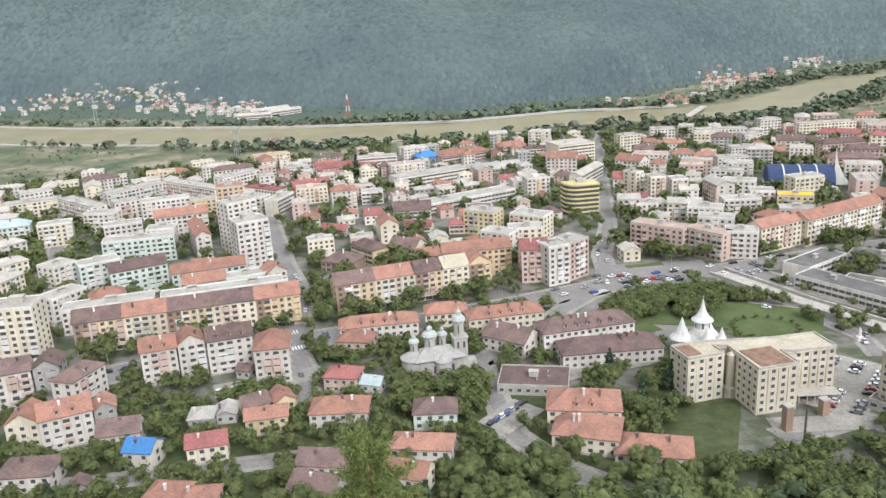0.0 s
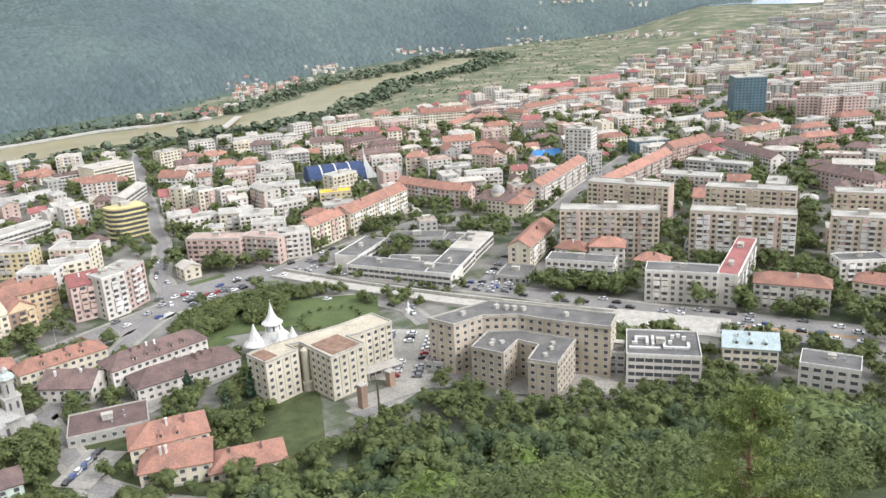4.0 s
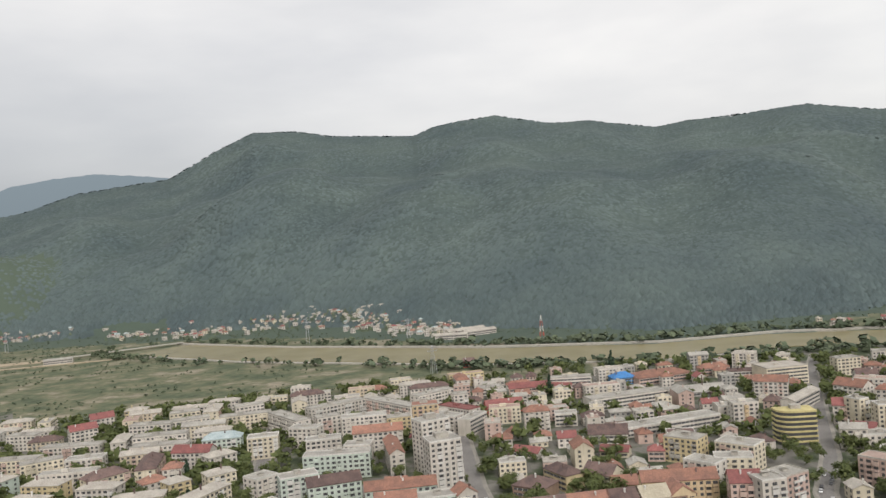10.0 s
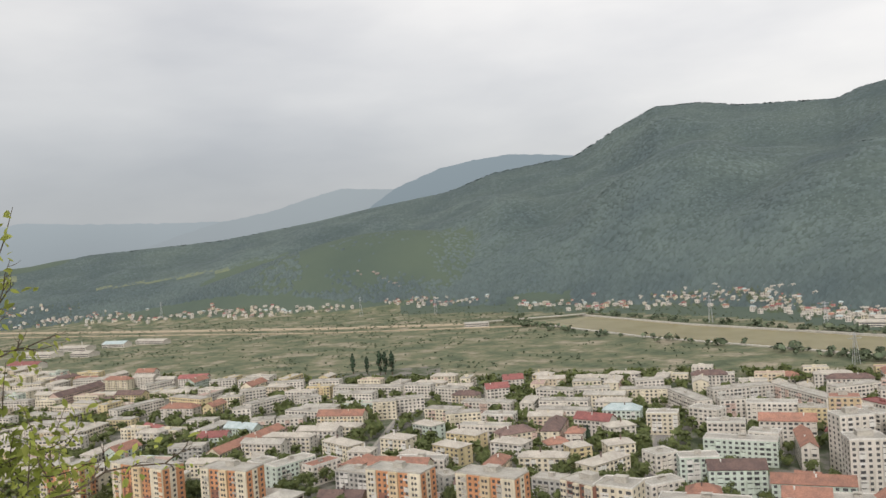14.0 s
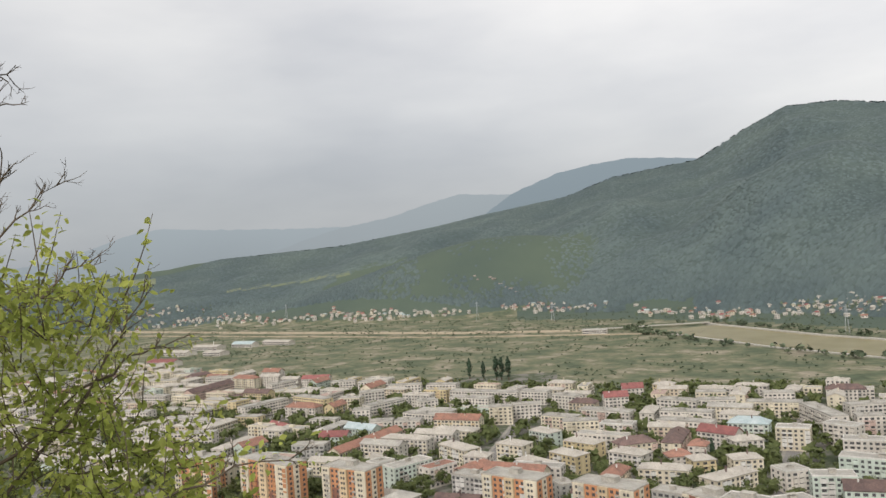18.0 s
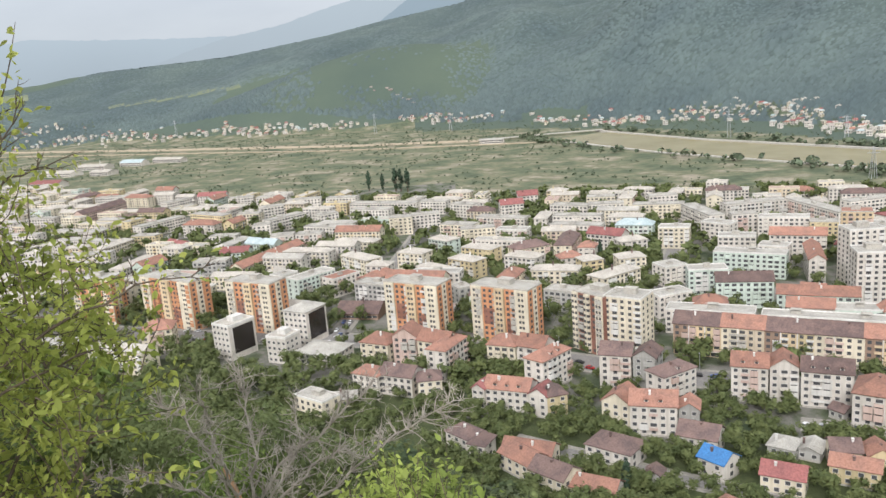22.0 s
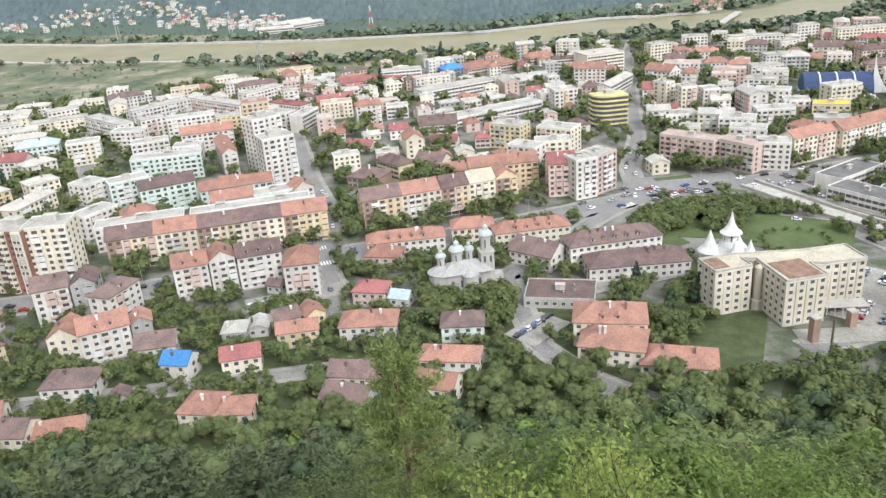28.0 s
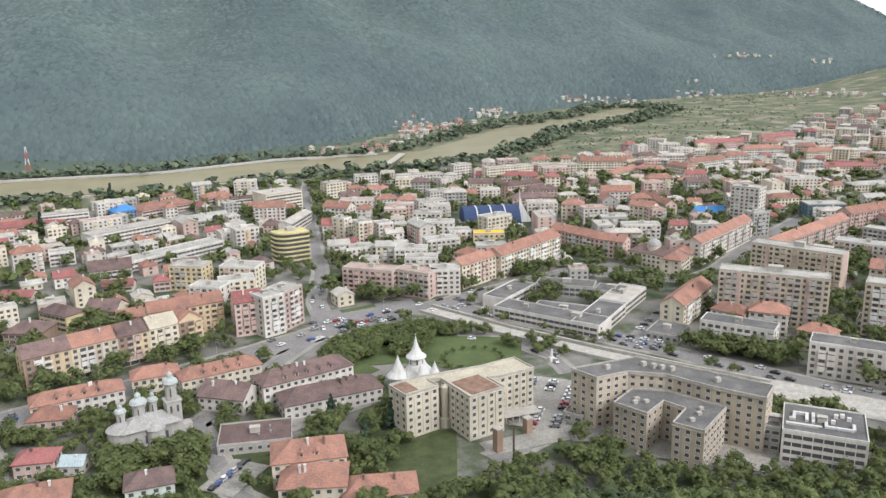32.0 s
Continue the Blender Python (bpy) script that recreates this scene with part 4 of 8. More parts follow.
for x, y in ((166.5, 240.5), (168.5, 238.2), (171, 235.6), (164, 243.6), (180, 221), (150, 246)):
    boxes_part("roof_vent", [(x - 0.9 - cx, y - 0.8 - cy, H + 0.2, x + 0.9 - cx, y + 0.8 - cy, H + 1.9)], CONCRETE, deck, "pale grey roof vent")
low, deck, H, cx, cy = wing_building("hospital_building", "five-storey beige hospital wing with grey roofs", [(143, 230), (149, 218), (160, 224.5), (163.5, 216.5), (153, 209), (159, 200), (177, 212), (173.5, 217.5), (165.4, 231.6), (155.5, 237.6)], 5, "S", "H", 2.8, False)
for x, y in ((150, 227), (152, 229), (154, 226), (168, 214), (165, 211), (160, 208)):
    boxes_part("roof_vent", [(x - 0.8 - cx, y - 0.7 - cy, H + 0.2, x + 0.8 - cx, y + 0.7 - cy, H + 1.3)], CONCRETE, deck, "pale grey roof vent")
building(187.1, 196.0, 26.0, 22, -43.1, 4, "W", "flat", "H", "hall")
building(186.8, 205.2, 6.1, 10, -45.0, 3, "G", "flat", "H", "hospital")
building(223.5, 183.8, 19.1, 12, -46.2, 3, "C", "gable", "L", "hospital")
building(228.6, 156.0, 19.1, 12, -58.2, 4, "W", "flat", "H", "hospital")
building(134.1, 250.5, 7.9, 8, -50.0, 1, "G", "flat", "H", "hospital")
# mall with court
building(155.8, 368.8, 59.0, 15, -54.9, 2, "W", "flat", "H", "hall")
building(191.2, 321.4, 37.2, 15, 39.6, 2, "W", "flat", "H", "hall")
building(220.9, 346.6, 32.3, 15, 38.3, 2, "W", "flat", "W", "hall")
building(165.9, 376.8, 33.9, 14, 35.7, 2, "W", "flat", "H", "hall")
building(193.4, 396.6, 32.2, 14, -37.7, 2, "G", "flat", "H", "hall")
building(216.6, 373.3, 16.1, 14, -46.9, 2, "G", "flat", "H", "hall")
building(172.0, 361.6, 32.8, 20, -43.1, 1, "W", "flat", "H", "hall")
# panel blocks
building(260.0, 324.0, 51.0, 12, -44.5, 9, "D", "flat", "K", "panel")
building(312.0, 362.6, 48.4, 12, -60.7, 9, "D", "flat", "K", "panel")
building(307.5, 278.6, 50.2, 12, -52.5, 9, "D", "flat", "K", "panel")
building(351.4, 308.0, 47.5, 12, -56.0, 9, "D", "flat", "K", "panel")
building(349.1, 228.1, 29.3, 12, -53.6, 9, "D", "flat", "K", "panel")
building(390.5, 254.1, 33.9, 12, -51.8, 9, "D", "flat", "K", "panel")
building(229.7, 297.3, 32.7, 12, -51.7, 4, "W", "flat", "H")
building(249.3, 250.4, 31.6, 12, -48.9, 5, "W", "flat", "H")
building(274.6, 220.3, 56.6, 9, 31.1, 5, "W", "flat", "R")
building(279.9, 216.2, 30.6, 12, -54.2, 4, "W", "hip", "T")
building(331.0, 209.8, 21.1, 11, -32.4, 4, "W", "flat", "H")
building(313.1, 191.9, 16.5, 11, -66.4, 4, "C", "hip", "T")
building(250.4, 316.3, 17.1, 11, -64.5, 3, "W", "hip", "T")
building(259.7, 300.0, 17.4, 12, -45.3, 4, "W", "hip", "T")
building(267.4, 276.4, 14.7, 11, -65.2, 3, "C", "hip", "T")
building(235.4, 317.4, 42.7, 12, 35.2, 4, "C", "gable", "T")
building(211.2, 313.4, 15.7, 18, -52.9, 1, "G", "flat", "H")
building(308.5, 282.4, 18.6, 12, -53.6, 2, "G", "flat", "H")
building(158.6, 421.0, 33.6, 11, 27.4, 5, "C", "gable", "T")
building(187.8, 431.9, 65.0, 12, 29.9, 5, "C", "gable", "T")
building(275.7, 431.3, 35.0, 14, -62.8, 3, "C", "hip", "B")
building(290.1, 396.2, 36.8, 12, 38.1, 3, "C", "hip", "T")
building(312.9, 408.4, 84.5, 11, 29.8, 5, "W", "gable", "T")
building(350.9, 386.4, 106.0, 11, 22.2, 5, "P", "gable", "T")
building(462.6, 437.7, 47.3, 12, 7.4, 5, "P", "gable", "T")
building(253.4, 495.9, 40.1, 11, -71.8, 4, "P", "gable", "T")
building(266.0, 457.8, 20.5, 11, -55.2, 4, "P", "gable", "T")
building(432.1, 709.3, 57.2, 11, 31.1, 2, "C", "hip", "T")
# brown and white balcony row by the junction
building(93.3, 444.6, 31.6, 12, -39.4, 5, "P", "flat", "P")
building(119.8, 428.8, 23.0, 12, -50.0, 5, "P", "flat", "P")
building(138.2, 418.2, 16.9, 12, -17.2, 5, "W", "flat", "K")
building(-12.2, 401.5, 36.3, 12, 10.1, 5, "A", "gable", "T")
building(27.7, 391.8, 14.0, 13, 3.8, 6, "P", "gable", "R")
building(40.8, 384.7, 12.0, 13, 23.5, 7, "W", "flat", "K")
building(52.1, 391.4, 14.3, 13, 40.6, 7, "P", "flat", "K")
building(8.2, 441.4, 18.5, 12, -34.2, 5, "W", "flat", "K")
building(24.3, 442.5, 19.4, 12, 0.3, 5, "C", "flat", "K")
building(-1.1, 489.6, 21.0, 14, -28.8, 5, "Y", "flat", "K")
building(26.8, 476.4, 22.7, 14, -30.9, 5, "C", "flat", "K")
# factory and halls
building(-51.9, 621.3, 65.9, 16, 29.4, 3, "W", "flat", "K", "hall")
building(-24.5, 542.2, 72.3, 16, 30.6, 2, "W", "flat", "K", "hall")
building(8.8, 662.1, 46.7, 30, 20.1, 1, "G", "gable", "K", "hall")
building(-47.7, 527.6, 25.0, 20, 3.1, 2, "W", "gable", "B", "hall")
building(-17.8, 719.1, 51.8, 26, 27.7, 2, "P", "hip", "T", "hall")
building(57.1, 721.9, 25.4, 14, 7.1, 3, "W", "flat", "B", "hall")
building(83.6, 698.3, 35.2, 26, 19.5, 5, "C", "flat", "W", "hall")
building(-39.6, 722.9, 20.6, 16, 20.9, 2, "U", "hip", "U", "hall")
tower = thing("car_park_tower", 67.1, 516.8, 0, 10.3, "round-cornered parking tower with yellow bands and dark gaps", "building", "buildings of the town")
CURVE = [(9 - 9 * math.cos(math.pi / 2 * k / 8), 9 - 9 * math.sin(math.pi / 2 * k / 8)) for k in range(9)] + [(21.8, 0), (21.8, 14), (0, 14)]
for f in range(7):
    for z0, z1, grow, mat, nm in ((f * 3.0 + 0.2, f * 3.0 + 2.1, -0.25, GLASS, "dark_storey"), (f * 3.0 + 2.1, f * 3.0 + 3.2, 0.2, YELLOW, "yellow_band")):
        V = [(11 + (x - 11) * (1 + grow / 11), 7 + (y - 7) * (1 + grow / 7), z) for z in (z0, z1) for x, y in CURVE]
        n = len(CURVE)
        part(nm, quick_mesh(nm, V, [(i, (i + 1) % n, (i + 1) % n + n, i + n) for i in range(n)] + [tuple(range(n, 2 * n)), tuple(range(n))[::-1]], (mat,)), tower)
boxes_part("roof_cabin", [(9, 6, 21.1, 15, 11, 23.4)], CONCRETE, tower)
FOOTPRINTS.append((76.6, 525.6, 11, 7.5, 10.3))
building(88.8, 601.1, 46.3, 10, 60.0, 3, "W", "gable", "W", "hall")
building(-66.5, 446.0, 21.1, 12, -48.1, 3, "Y", "hip", "B", "hall")
building(-45.0, 446.6, 17.2, 14, -25.2, 2, "C", "gable", "B", "hall")
building(-27.3, 422.9, 16.6, 11, 12.9, 2, "Y", "gable", "T", "hall")
building(-80.7, 424.8, 19.2, 16, -23.1, 2, "B", "hip", "B", "hall")
building(-133.3, 620.2, 29.6, 12, 22.3, 2, "R", "gable", "R", "hall")
building(-127.3, 690.8, 53.8, 12, 12.8, 2, "P", "gable", "R", "hall")
building(-153.1, 694.7, 20.9, 14, 28.2, 2, "W", "flat", "K", "hall")
building(-93.9, 702.4, 36.4, 12, 6.6, 4, "W", "flat", "K", "hall")
building(-60.2, 775.4, 23.9, 10, 10.7, 2, "W", "flat", "K", "hall")
building(36.0, 755.9, 26.6, 12, 20.9, 2, "P", "hip", "T", "hall")
building(-75.1, 577.3, 16.0, 11, 7.2, 3, "W", "flat", "K", "hall")
building(-109.6, 519.7, 13.0, 10, 9.6, 2, "W", "hip", "T", "hall")
building(-93.7, 502.0, 18.5, 9, -22.5, 1, "W", "gable", "R", "hall")
building(-97.3, 473.4, 9.9, 8, -22.5, 2, "Y", "hip", "K", "hall")
building(1.7, 527.5, 17.3, 12, 5.8, 2, "C", "flat", "B", "hall")
building(-10.4, 488.6, 9.7, 9, -2.2, 2, "P", "hip", "R", "hall")
building(-39.1, 499.9, 17.3, 9, -10.5, 1, "C", "gable", "R", "hall")
building(-186.4, 647.7, 19.5, 12, 28.3, 4, "W", "flat", "K", "hall")
building(-131.7, 553.1, 26.7, 10, 74.7, 4, "W", "flat", "K", "hall")
# west district
building(-206.8, 406.8, 21.5, 12, 34.8, 5, "M", "flat", "K")
building(-183.9, 392.6, 28.7, 12, 30.4, 5, "M", "gable", "B")
building(-153.2, 395.4, 37.6, 11, 19.6, 4, "M", "gable", "T")
building(-141.5, 377.3, 20.9, 11, 18.1, 4, "W", "gable", "T")
building(-121.2, 383.0, 20.1, 11, 23.0, 4, "M", "flat", "K")
building(-101.8, 389.4, 10.4, 11, 32.5, 4, "W", "gable", "T")
building(-180.4, 360.0, 16.1, 12, 27.6, 4, "W", "hip", "T")
building(-201.0, 363.3, 19.9, 12, 60.9, 4, "W", "flat", "K")
building(-188.4, 346.1, 41.4, 12, 18.9, 4, "W", "flat", "K")
building(-146.5, 359.5, 58, 10, 17.5, 4, "M", "flat", "K")
building(-225.2, 414.8, 14.8, 14, 61.9, 4, "W", "flat", "K")
building(-228.0, 488.9, 23.3, 12, 22.2, 5, "W", "flat", "K")
building(-213.3, 450.8, 41.1, 12, 14.2, 5, "M", "flat", "K")
building(-196.8, 476.7, 17.2, 12, 8.5, 5, "W", "flat", "K")
building(-159.0, 456.0, 8.8, 40, 24.3, 5, "W", "gable", "T")
building(-201.6, 506.6, 33.4, 12, 19.2, 5, "W", "gable", "T")
building(-192.2, 550.9, 17.5, 12, 20.5, 5, "Y", "flat", "K")
building(-228.4, 553.7, 33.3, 12, 19.9, 5, "W", "flat", "K")
building(-247.9, 555.2, 18.2, 12, 39.1, 5, "W", "flat", "K")
building(-266.7, 587.4, 48.6, 12, 49.5, 5, "W", "flat", "K")
building(-235.1, 624.3, 63.1, 12, -37.5, 5, "W", "flat", "K")
building(-300.2, 578.8, 50.9, 12, -39.8, 5, "W", "flat", "K")
building(-258.0, 526.3, 21.8, 12, -4.8, 5, "W", "flat", "K")
building(-161.6, 628.7, 11.9, 12, 18.0, 5, "W", "flat", "K")
building(-189.9, 626.5, 37.5, 12, 54.8, 5, "W", "flat", "K")
building(-168.3, 573.8, 24.5, 12, -25.2, 4, "W", "flat", "K")
building(-171.6, 617.5, 35.5, 12, -34.6, 3, "W", "flat", "R")
building(-857.0, 343.4, 72.0, 12, 117.4, 4, "P", "gable", "B")
building(-818.4, 364.7, 46.4, 16, 80.5, 2, "O", "flat", "B")
building(-713.9, 335.9, 51.2, 12, 99.2, 4, "W", "flat", "K")
building(-712.6, 386.8, 46.9, 12, 7.0, 5, "Y", "flat", "K")
building(-692.7, 316.0, 24.7, 11, 27.4, 3, "Y", "flat", "K")
building(-966.5, 404.7, 41.9, 12, 37.4, 4, "W", "flat", "K")
building(-898.3, 301.1, 33.8, 12, 29.9, 4, "W", "flat", "K")
building(-808.4, 291.2, 50.8, 12, 16.6, 3, "W", "flat", "K")
building(-755.8, 275.7, 70.8, 12, 14.3, 3, "W", "flat", "K")
building(-656.7, 242.6, 37.0, 12, 38.0, 4, "W", "flat", "K")
building(-678.5, 213.7, 27.0, 12, 51.1, 4, "W", "flat", "K")
building(-528.9, 282.9, 25.4, 12, 35.4, 4, "G", "flat", "K")
building(-547.6, 316.9, 22.2, 11, 37.5, 3, "M", "gable", "R")
building(-645.0, 323.6, 26.9, 9, 1.5, 2, "W", "gable", "R")
building(-486.7, 297.2, 75.1, 11, 108.1, 3, "C", "gable", "T")
building(-559.7, 347.4, 30.6, 11, 12.5, 3, "M", "gable", "L")
building(-662.2, 433.2, 22.8, 12, 65.8, 5, "W", "flat", "K")
building(-609.0, 406.6, 39.5, 12, 91.3, 4, "W", "flat", "K")
building(-603.4, 383.9, 15.5, 12, 47.2, 4, "W", "flat", "K")
building(-547.0, 363.2, 18.9, 12, 47.2, 4, "W", "flat", "K")
building(-532.7, 377.7, 21.7, 12, 38.2, 4, "W", "flat", "K")
building(-554.7, 402.8, 45.7, 12, 15.9, 4, "W", "flat", "K")
building(-582.0, 442.6, 18.1, 12, 76.8, 4, "W", "flat", "K")
building(-575.8, 471.9, 40.2, 12, 19.1, 4, "W", "flat", "K")
building(-495.6, 447.2, 19.0, 12, 41.3, 5, "C", "flat", "K")
building(-653.6, 506.4, 31.9, 12, 28.5, 4, "W", "flat", "K")
building(-602.6, 494.7, 71.0, 12, 20.4, 4, "W", "flat", "K")
building(-541.6, 526.4, 29.5, 12, 17.8, 4, "W", "flat", "K")
building(-495.8, 473.6, 24.5, 12, 49.0, 4, "W", "flat", "K")
building(-445.9, 456.3, 29.9, 12, 12.9, 4, "C", "flat", "K")
building(-440.9, 348.9, 31.0, 13, -5.5, 4, "C", "hip", "W")
building(-407.8, 372.3, 21.3, 13, 11.1, 4, "C", "hip", "W")
building(-418.0, 414.5, 20.6, 13, -3.2, 4, "M", "hip", "W")
building(-362.2, 375.9, 22.6, 13, -2.1, 4, "Y", "hip", "W")
building(-375.8, 404.0, 25.2, 13, 4.7, 4, "Y", "hip", "W")
building(-365.4, 296.9, 23.1, 12, 11.7, 5, "G", "flat", "K")
building(-403.1, 283.8, 30.0, 12, 91.4, 5, "M", "flat", "K")
building(-391.6, 301.6, 21.9, 12, 88.9, 4, "W", "flat", "T")
building(-429.9, 290.1, 14.4, 12, 95.0, 4, "W", "flat", "K")
building(-436.7, 490.1, 44.1, 12, 11.4, 4, "W", "flat", "K")
building(-409.3, 555.4, 34.1, 12, 9.9, 4, "W", "flat", "K")
building(-377.6, 565.9, 29.5, 12, 32.8, 4, "W", "flat", "K")
building(-342.2, 577.5, 40.6, 12, 25.0, 4, "C", "flat", "K")
building(-378.2, 516.1, 38.9, 12, 19.8, 4, "W", "flat", "K")
building(-361.2, 488.6, 40.0, 12, 15.3, 4, "W", "flat", "K")
building(-318.7, 474.5, 27.0, 12, 2.9, 4, "W", "gable", "R")
building(-314.9, 506.3, 26.8, 13, 20.9, 4, "M", "hip", "L")
building(-275.4, 497.8, 21.0, 12, 21.2, 5, "C", "flat", "K")
building(-388.1, 456.9, 24.4, 12, 21.6, 4, "W", "flat", "K")
building(-414.5, 446.5, 26.6, 12, 43.3, 4, "C", "flat", "K")
building(-332.0, 397.6, 23.7, 13, 6.2, 4, "W", "hip", "W")
building(-334.7, 413.1, 25.4, 13, 62.3, 4, "C", "hip", "B")
building(-276.5, 407.0, 13.2, 13, 56.0, 4, "Y", "hip", "W")
building(-260.2, 422.0, 17.0, 13, 48.5, 4, "C", "hip", "W")
building(-282.7, 461.4, 18.9, 13, 54.3, 4, "W", "hip", "W")
building(-300.5, 436.5, 11.3, 11, 23.3, 4, "W", "hip", "T")
building(-299.9, 415.8, 15.0, 11, 53.3, 3, "W", "hip", "T")
building(-245.1, 379.8, 30.8, 13, 78.0, 4, "C", "hip", "W")
building(-262.3, 346.2, 17.2, 12, 8.7, 4, "G", "flat", "K")
building(-306.0, 324.2, 8.9, 12, 65.9, 4, "G", "flat", "K")
building(-375.7, 358.9, 27.7, 12, -4.6, 3, "C", "hip", "W")
building(-400.1, 336.1, 16.0, 12, 25.0, 4, "W", "hip", "W")
building(-377.7, 320.6, 22.5, 11, 87.1, 3, "W", "hip", "T")
building(-615.5, 347.8, 24.6, 11, 32.1, 3, "W", "flat", "K")
building(-695.8, 377.6, 33.0, 11, 12.8, 2, "C", "hip", "T")
building(-672.7, 412.6, 22.7, 11, 33.1, 4, "C", "flat", "K")
building(-824.4, 421.9, 33.4, 11, 98.3, 4, "W", "flat", "K")
building(-847.6, 472.2, 34.0, 11, 35.1, 3, "W", "gable", "R")
building(-772.1, 465.9, 27.1, 11, 46.3, 4, "W", "flat", "K")
building(-742.7, 482.0, 34.9, 11, 33.5, 4, "W", "flat", "K")
building(-688.0, 482.6, 34.7, 11, 44.1, 4, "W", "flat", "K")
building(-816.7, 252.0, 36.6, 12, 29.5, 4, "W", "flat", "K")
building(-990.1, 298.7, 37.2, 12, 44.2, 4, "W", "flat", "K")
building(-1009.8, 353.8, 33.2, 12, 42.8, 4, "C", "flat", "K")
building(-1048.1, 394.9, 32.3, 12, 37.8, 4, "C", "flat", "K")
building(-450.1, 539.2, 20.3, 12, 49.1, 4, "W", "gable", "R")
building(-463.6, 580.7, 18.5, 12, 44.7, 4, "W", "gable", "R")
building(-500.9, 528.0, 25.2, 12, 6.1, 4, "W", "flat", "K")
building(-348.4, 615.7, 23.9, 12, 36.4, 4, "W", "flat", "K")
building(-398.3, 594.8, 24.7, 12, 29.8, 4, "C", "flat", "K")
# old town
building(144.1, 735.5, 20.4, 12, 18.3, 5, "C", "flat", "K")
building(182.3, 783.4, 23.1, 12, -5.8, 4, "W", "flat", "K")
building(211.8, 796.4, 14.3, 12, -20.2, 4, "W", "flat", "W")
building(220.2, 765.6, 47.4, 12, -5.7, 4, "W", "flat", "K")
building(288.9, 787.4, 21.1, 12, 9.8, 5, "W", "flat", "K")
building(311.7, 752.2, 53.6, 12, 4.4, 5, "C", "flat", "K")
building(304.7, 766.8, 63.7, 11, -31.8, 2, "W", "gable", "R")
building(121.7, 642.3, 22.3, 14, -42.9, 4, "W", "gable", "T")
building(148.6, 691.6, 15.9, 12, 2.1, 3, "W", "gable", "B")
building(144.7, 620.9, 11.0, 11, -22.4, 4, "W", "hip", "T")
building(173.3, 668.0, 18.8, 12, -6.9, 3, "M", "hip", "T")
building(175.8, 714.6, 23.9, 12, 3.2, 3, "W", "hip", "T")
building(107.3, 572.4, 15.1, 12, -9.9, 4, "W", "gable", "R")
building(121.4, 562.2, 8.4, 12, 37.3, 6, "C", "flat", "K")
building(128.0, 545.4, 10.5, 12, 7.6, 6, "C", "flat", "K")
building(146.1, 559.3, 11.6, 12, 3.6, 4, "W", "flat", "K")
building(146.5, 539.6, 12.5, 12, -3.4, 3, "W", "gable", "W")
building(164.0, 547.9, 22.8, 12, -82.3, 5, "W", "gable", "K")
building(177.4, 551.4, 22.5, 12, -24.5, 4, "W", "flat", "K")
building(180.8, 587.3, 21.7, 12, -27.7, 4, "W", "flat", "K")
building(227.0, 681.7, 33.8, 12, 5.0, 3, "W", "flat", "K")
building(258.7, 742.9, 20.0, 12, 19.7, 3, "W", "flat", "K")
building(127.0, 495.9, 19.5, 12, -16.6, 4, "C", "gable", "K")
building(109.9, 506.4, 20.6, 12, 4.1, 3, "W", "flat", "K")
building(99.1, 511.2, 14.1, 12, -6.7, 4, "W", "gable", "K")
building(295.5, 663.2, 38.4, 12, 8.5, 4, "P", "hip", "B")
building(276.3, 610.2, 33.5, 12, -19.3, 4, "P", "hip", "B")
building(216.2, 521.5, 21.6, 12, 14.2, 6, "C", "flat", "K")
building(197.6, 502.4, 21.4, 12, -20.4, 4, "Y", "flat", "Y")
building(186.5, 469.2, 20.3, 12, -16.8, 4, "G", "flat", "K")
building(167.9, 460.6, 18.1, 12, -61.2, 4, "C", "hip", "T")
building(135.8, 483.2, 20.7, 12, -22.4, 4, "W", "flat", "K")
building(162.2, 496.0, 23.1, 12, -2.4, 4, "W", "flat", "K")
building(132.3, 449.2, 19.5, 12, -22.8, 5, "W", "flat", "K")
building(199.1, 628.5, 24.5, 12, 2.2, 4, "W", "flat", "K")
building(188.6, 656.4, 17.7, 12, -13.3, 3, "P", "hip", "T")
building(185.2, 515.6, 15.6, 12, -11.3, 4, "W", "flat", "K")
building(377.2, 768.9, 43.1, 12, -22.4, 4, "C", "flat", "K")
building(418.5, 753.4, 47.8, 12, -24.7, 5, "C", "gable", "T")
building(334.6, 665.7, 12.8, 10, -18.5, 6, "C", "hip", "R")
building(304.1, 639.0, 25.8, 12, -14.3, 4, "P", "hip", "B")
building(293.9, 557.8, 16.3, 12, -36.6, 5, "C", "hip", "T")
building(300.2, 533.7, 19.5, 14, -11.2, 5, "W", "flat", "P")
building(317.0, 524.9, 14.8, 12, -19.1, 3, "G", "flat", "K")
building(339.2, 532.1, 19.0, 11, -58.1, 5, "C", "gable", "T")
building(344.2, 508.6, 11.2, 11, -8.9, 5, "P", "flat", "P")
building(303.2, 483.5, 26.6, 11, -22.9, 4, "W", "flat", "K")
building(387.5, 594.0, 48.7, 10, -97.1, 3, "P", "gable", "T")
building(463.8, 720.0, 28.5, 12, -48.8, 3, "P", "hip", "T")
building(508.1, 729.7, 30.6, 12, -81.4, 3, "C", "hip", "T")
building(502.9, 773.8, 24.0, 12, -1.3, 4, "W", "hip", "B")
building(531.1, 768.0, 23.1, 12, -27.3, 4, "W", "hip", "W")
building(525.0, 706.7, 48.9, 12, 11.7, 4, "W", "gable", "T")
building(603.2, 754.3, 25.7, 12, -0.6, 4, "C", "flat", "K")
building(546.8, 648.1, 26.7, 11, -2.8, 3, "W", "hip", "W")
building(458.7, 640.3, 19.6, 11, -47.5, 3, "P", "hip", "T")
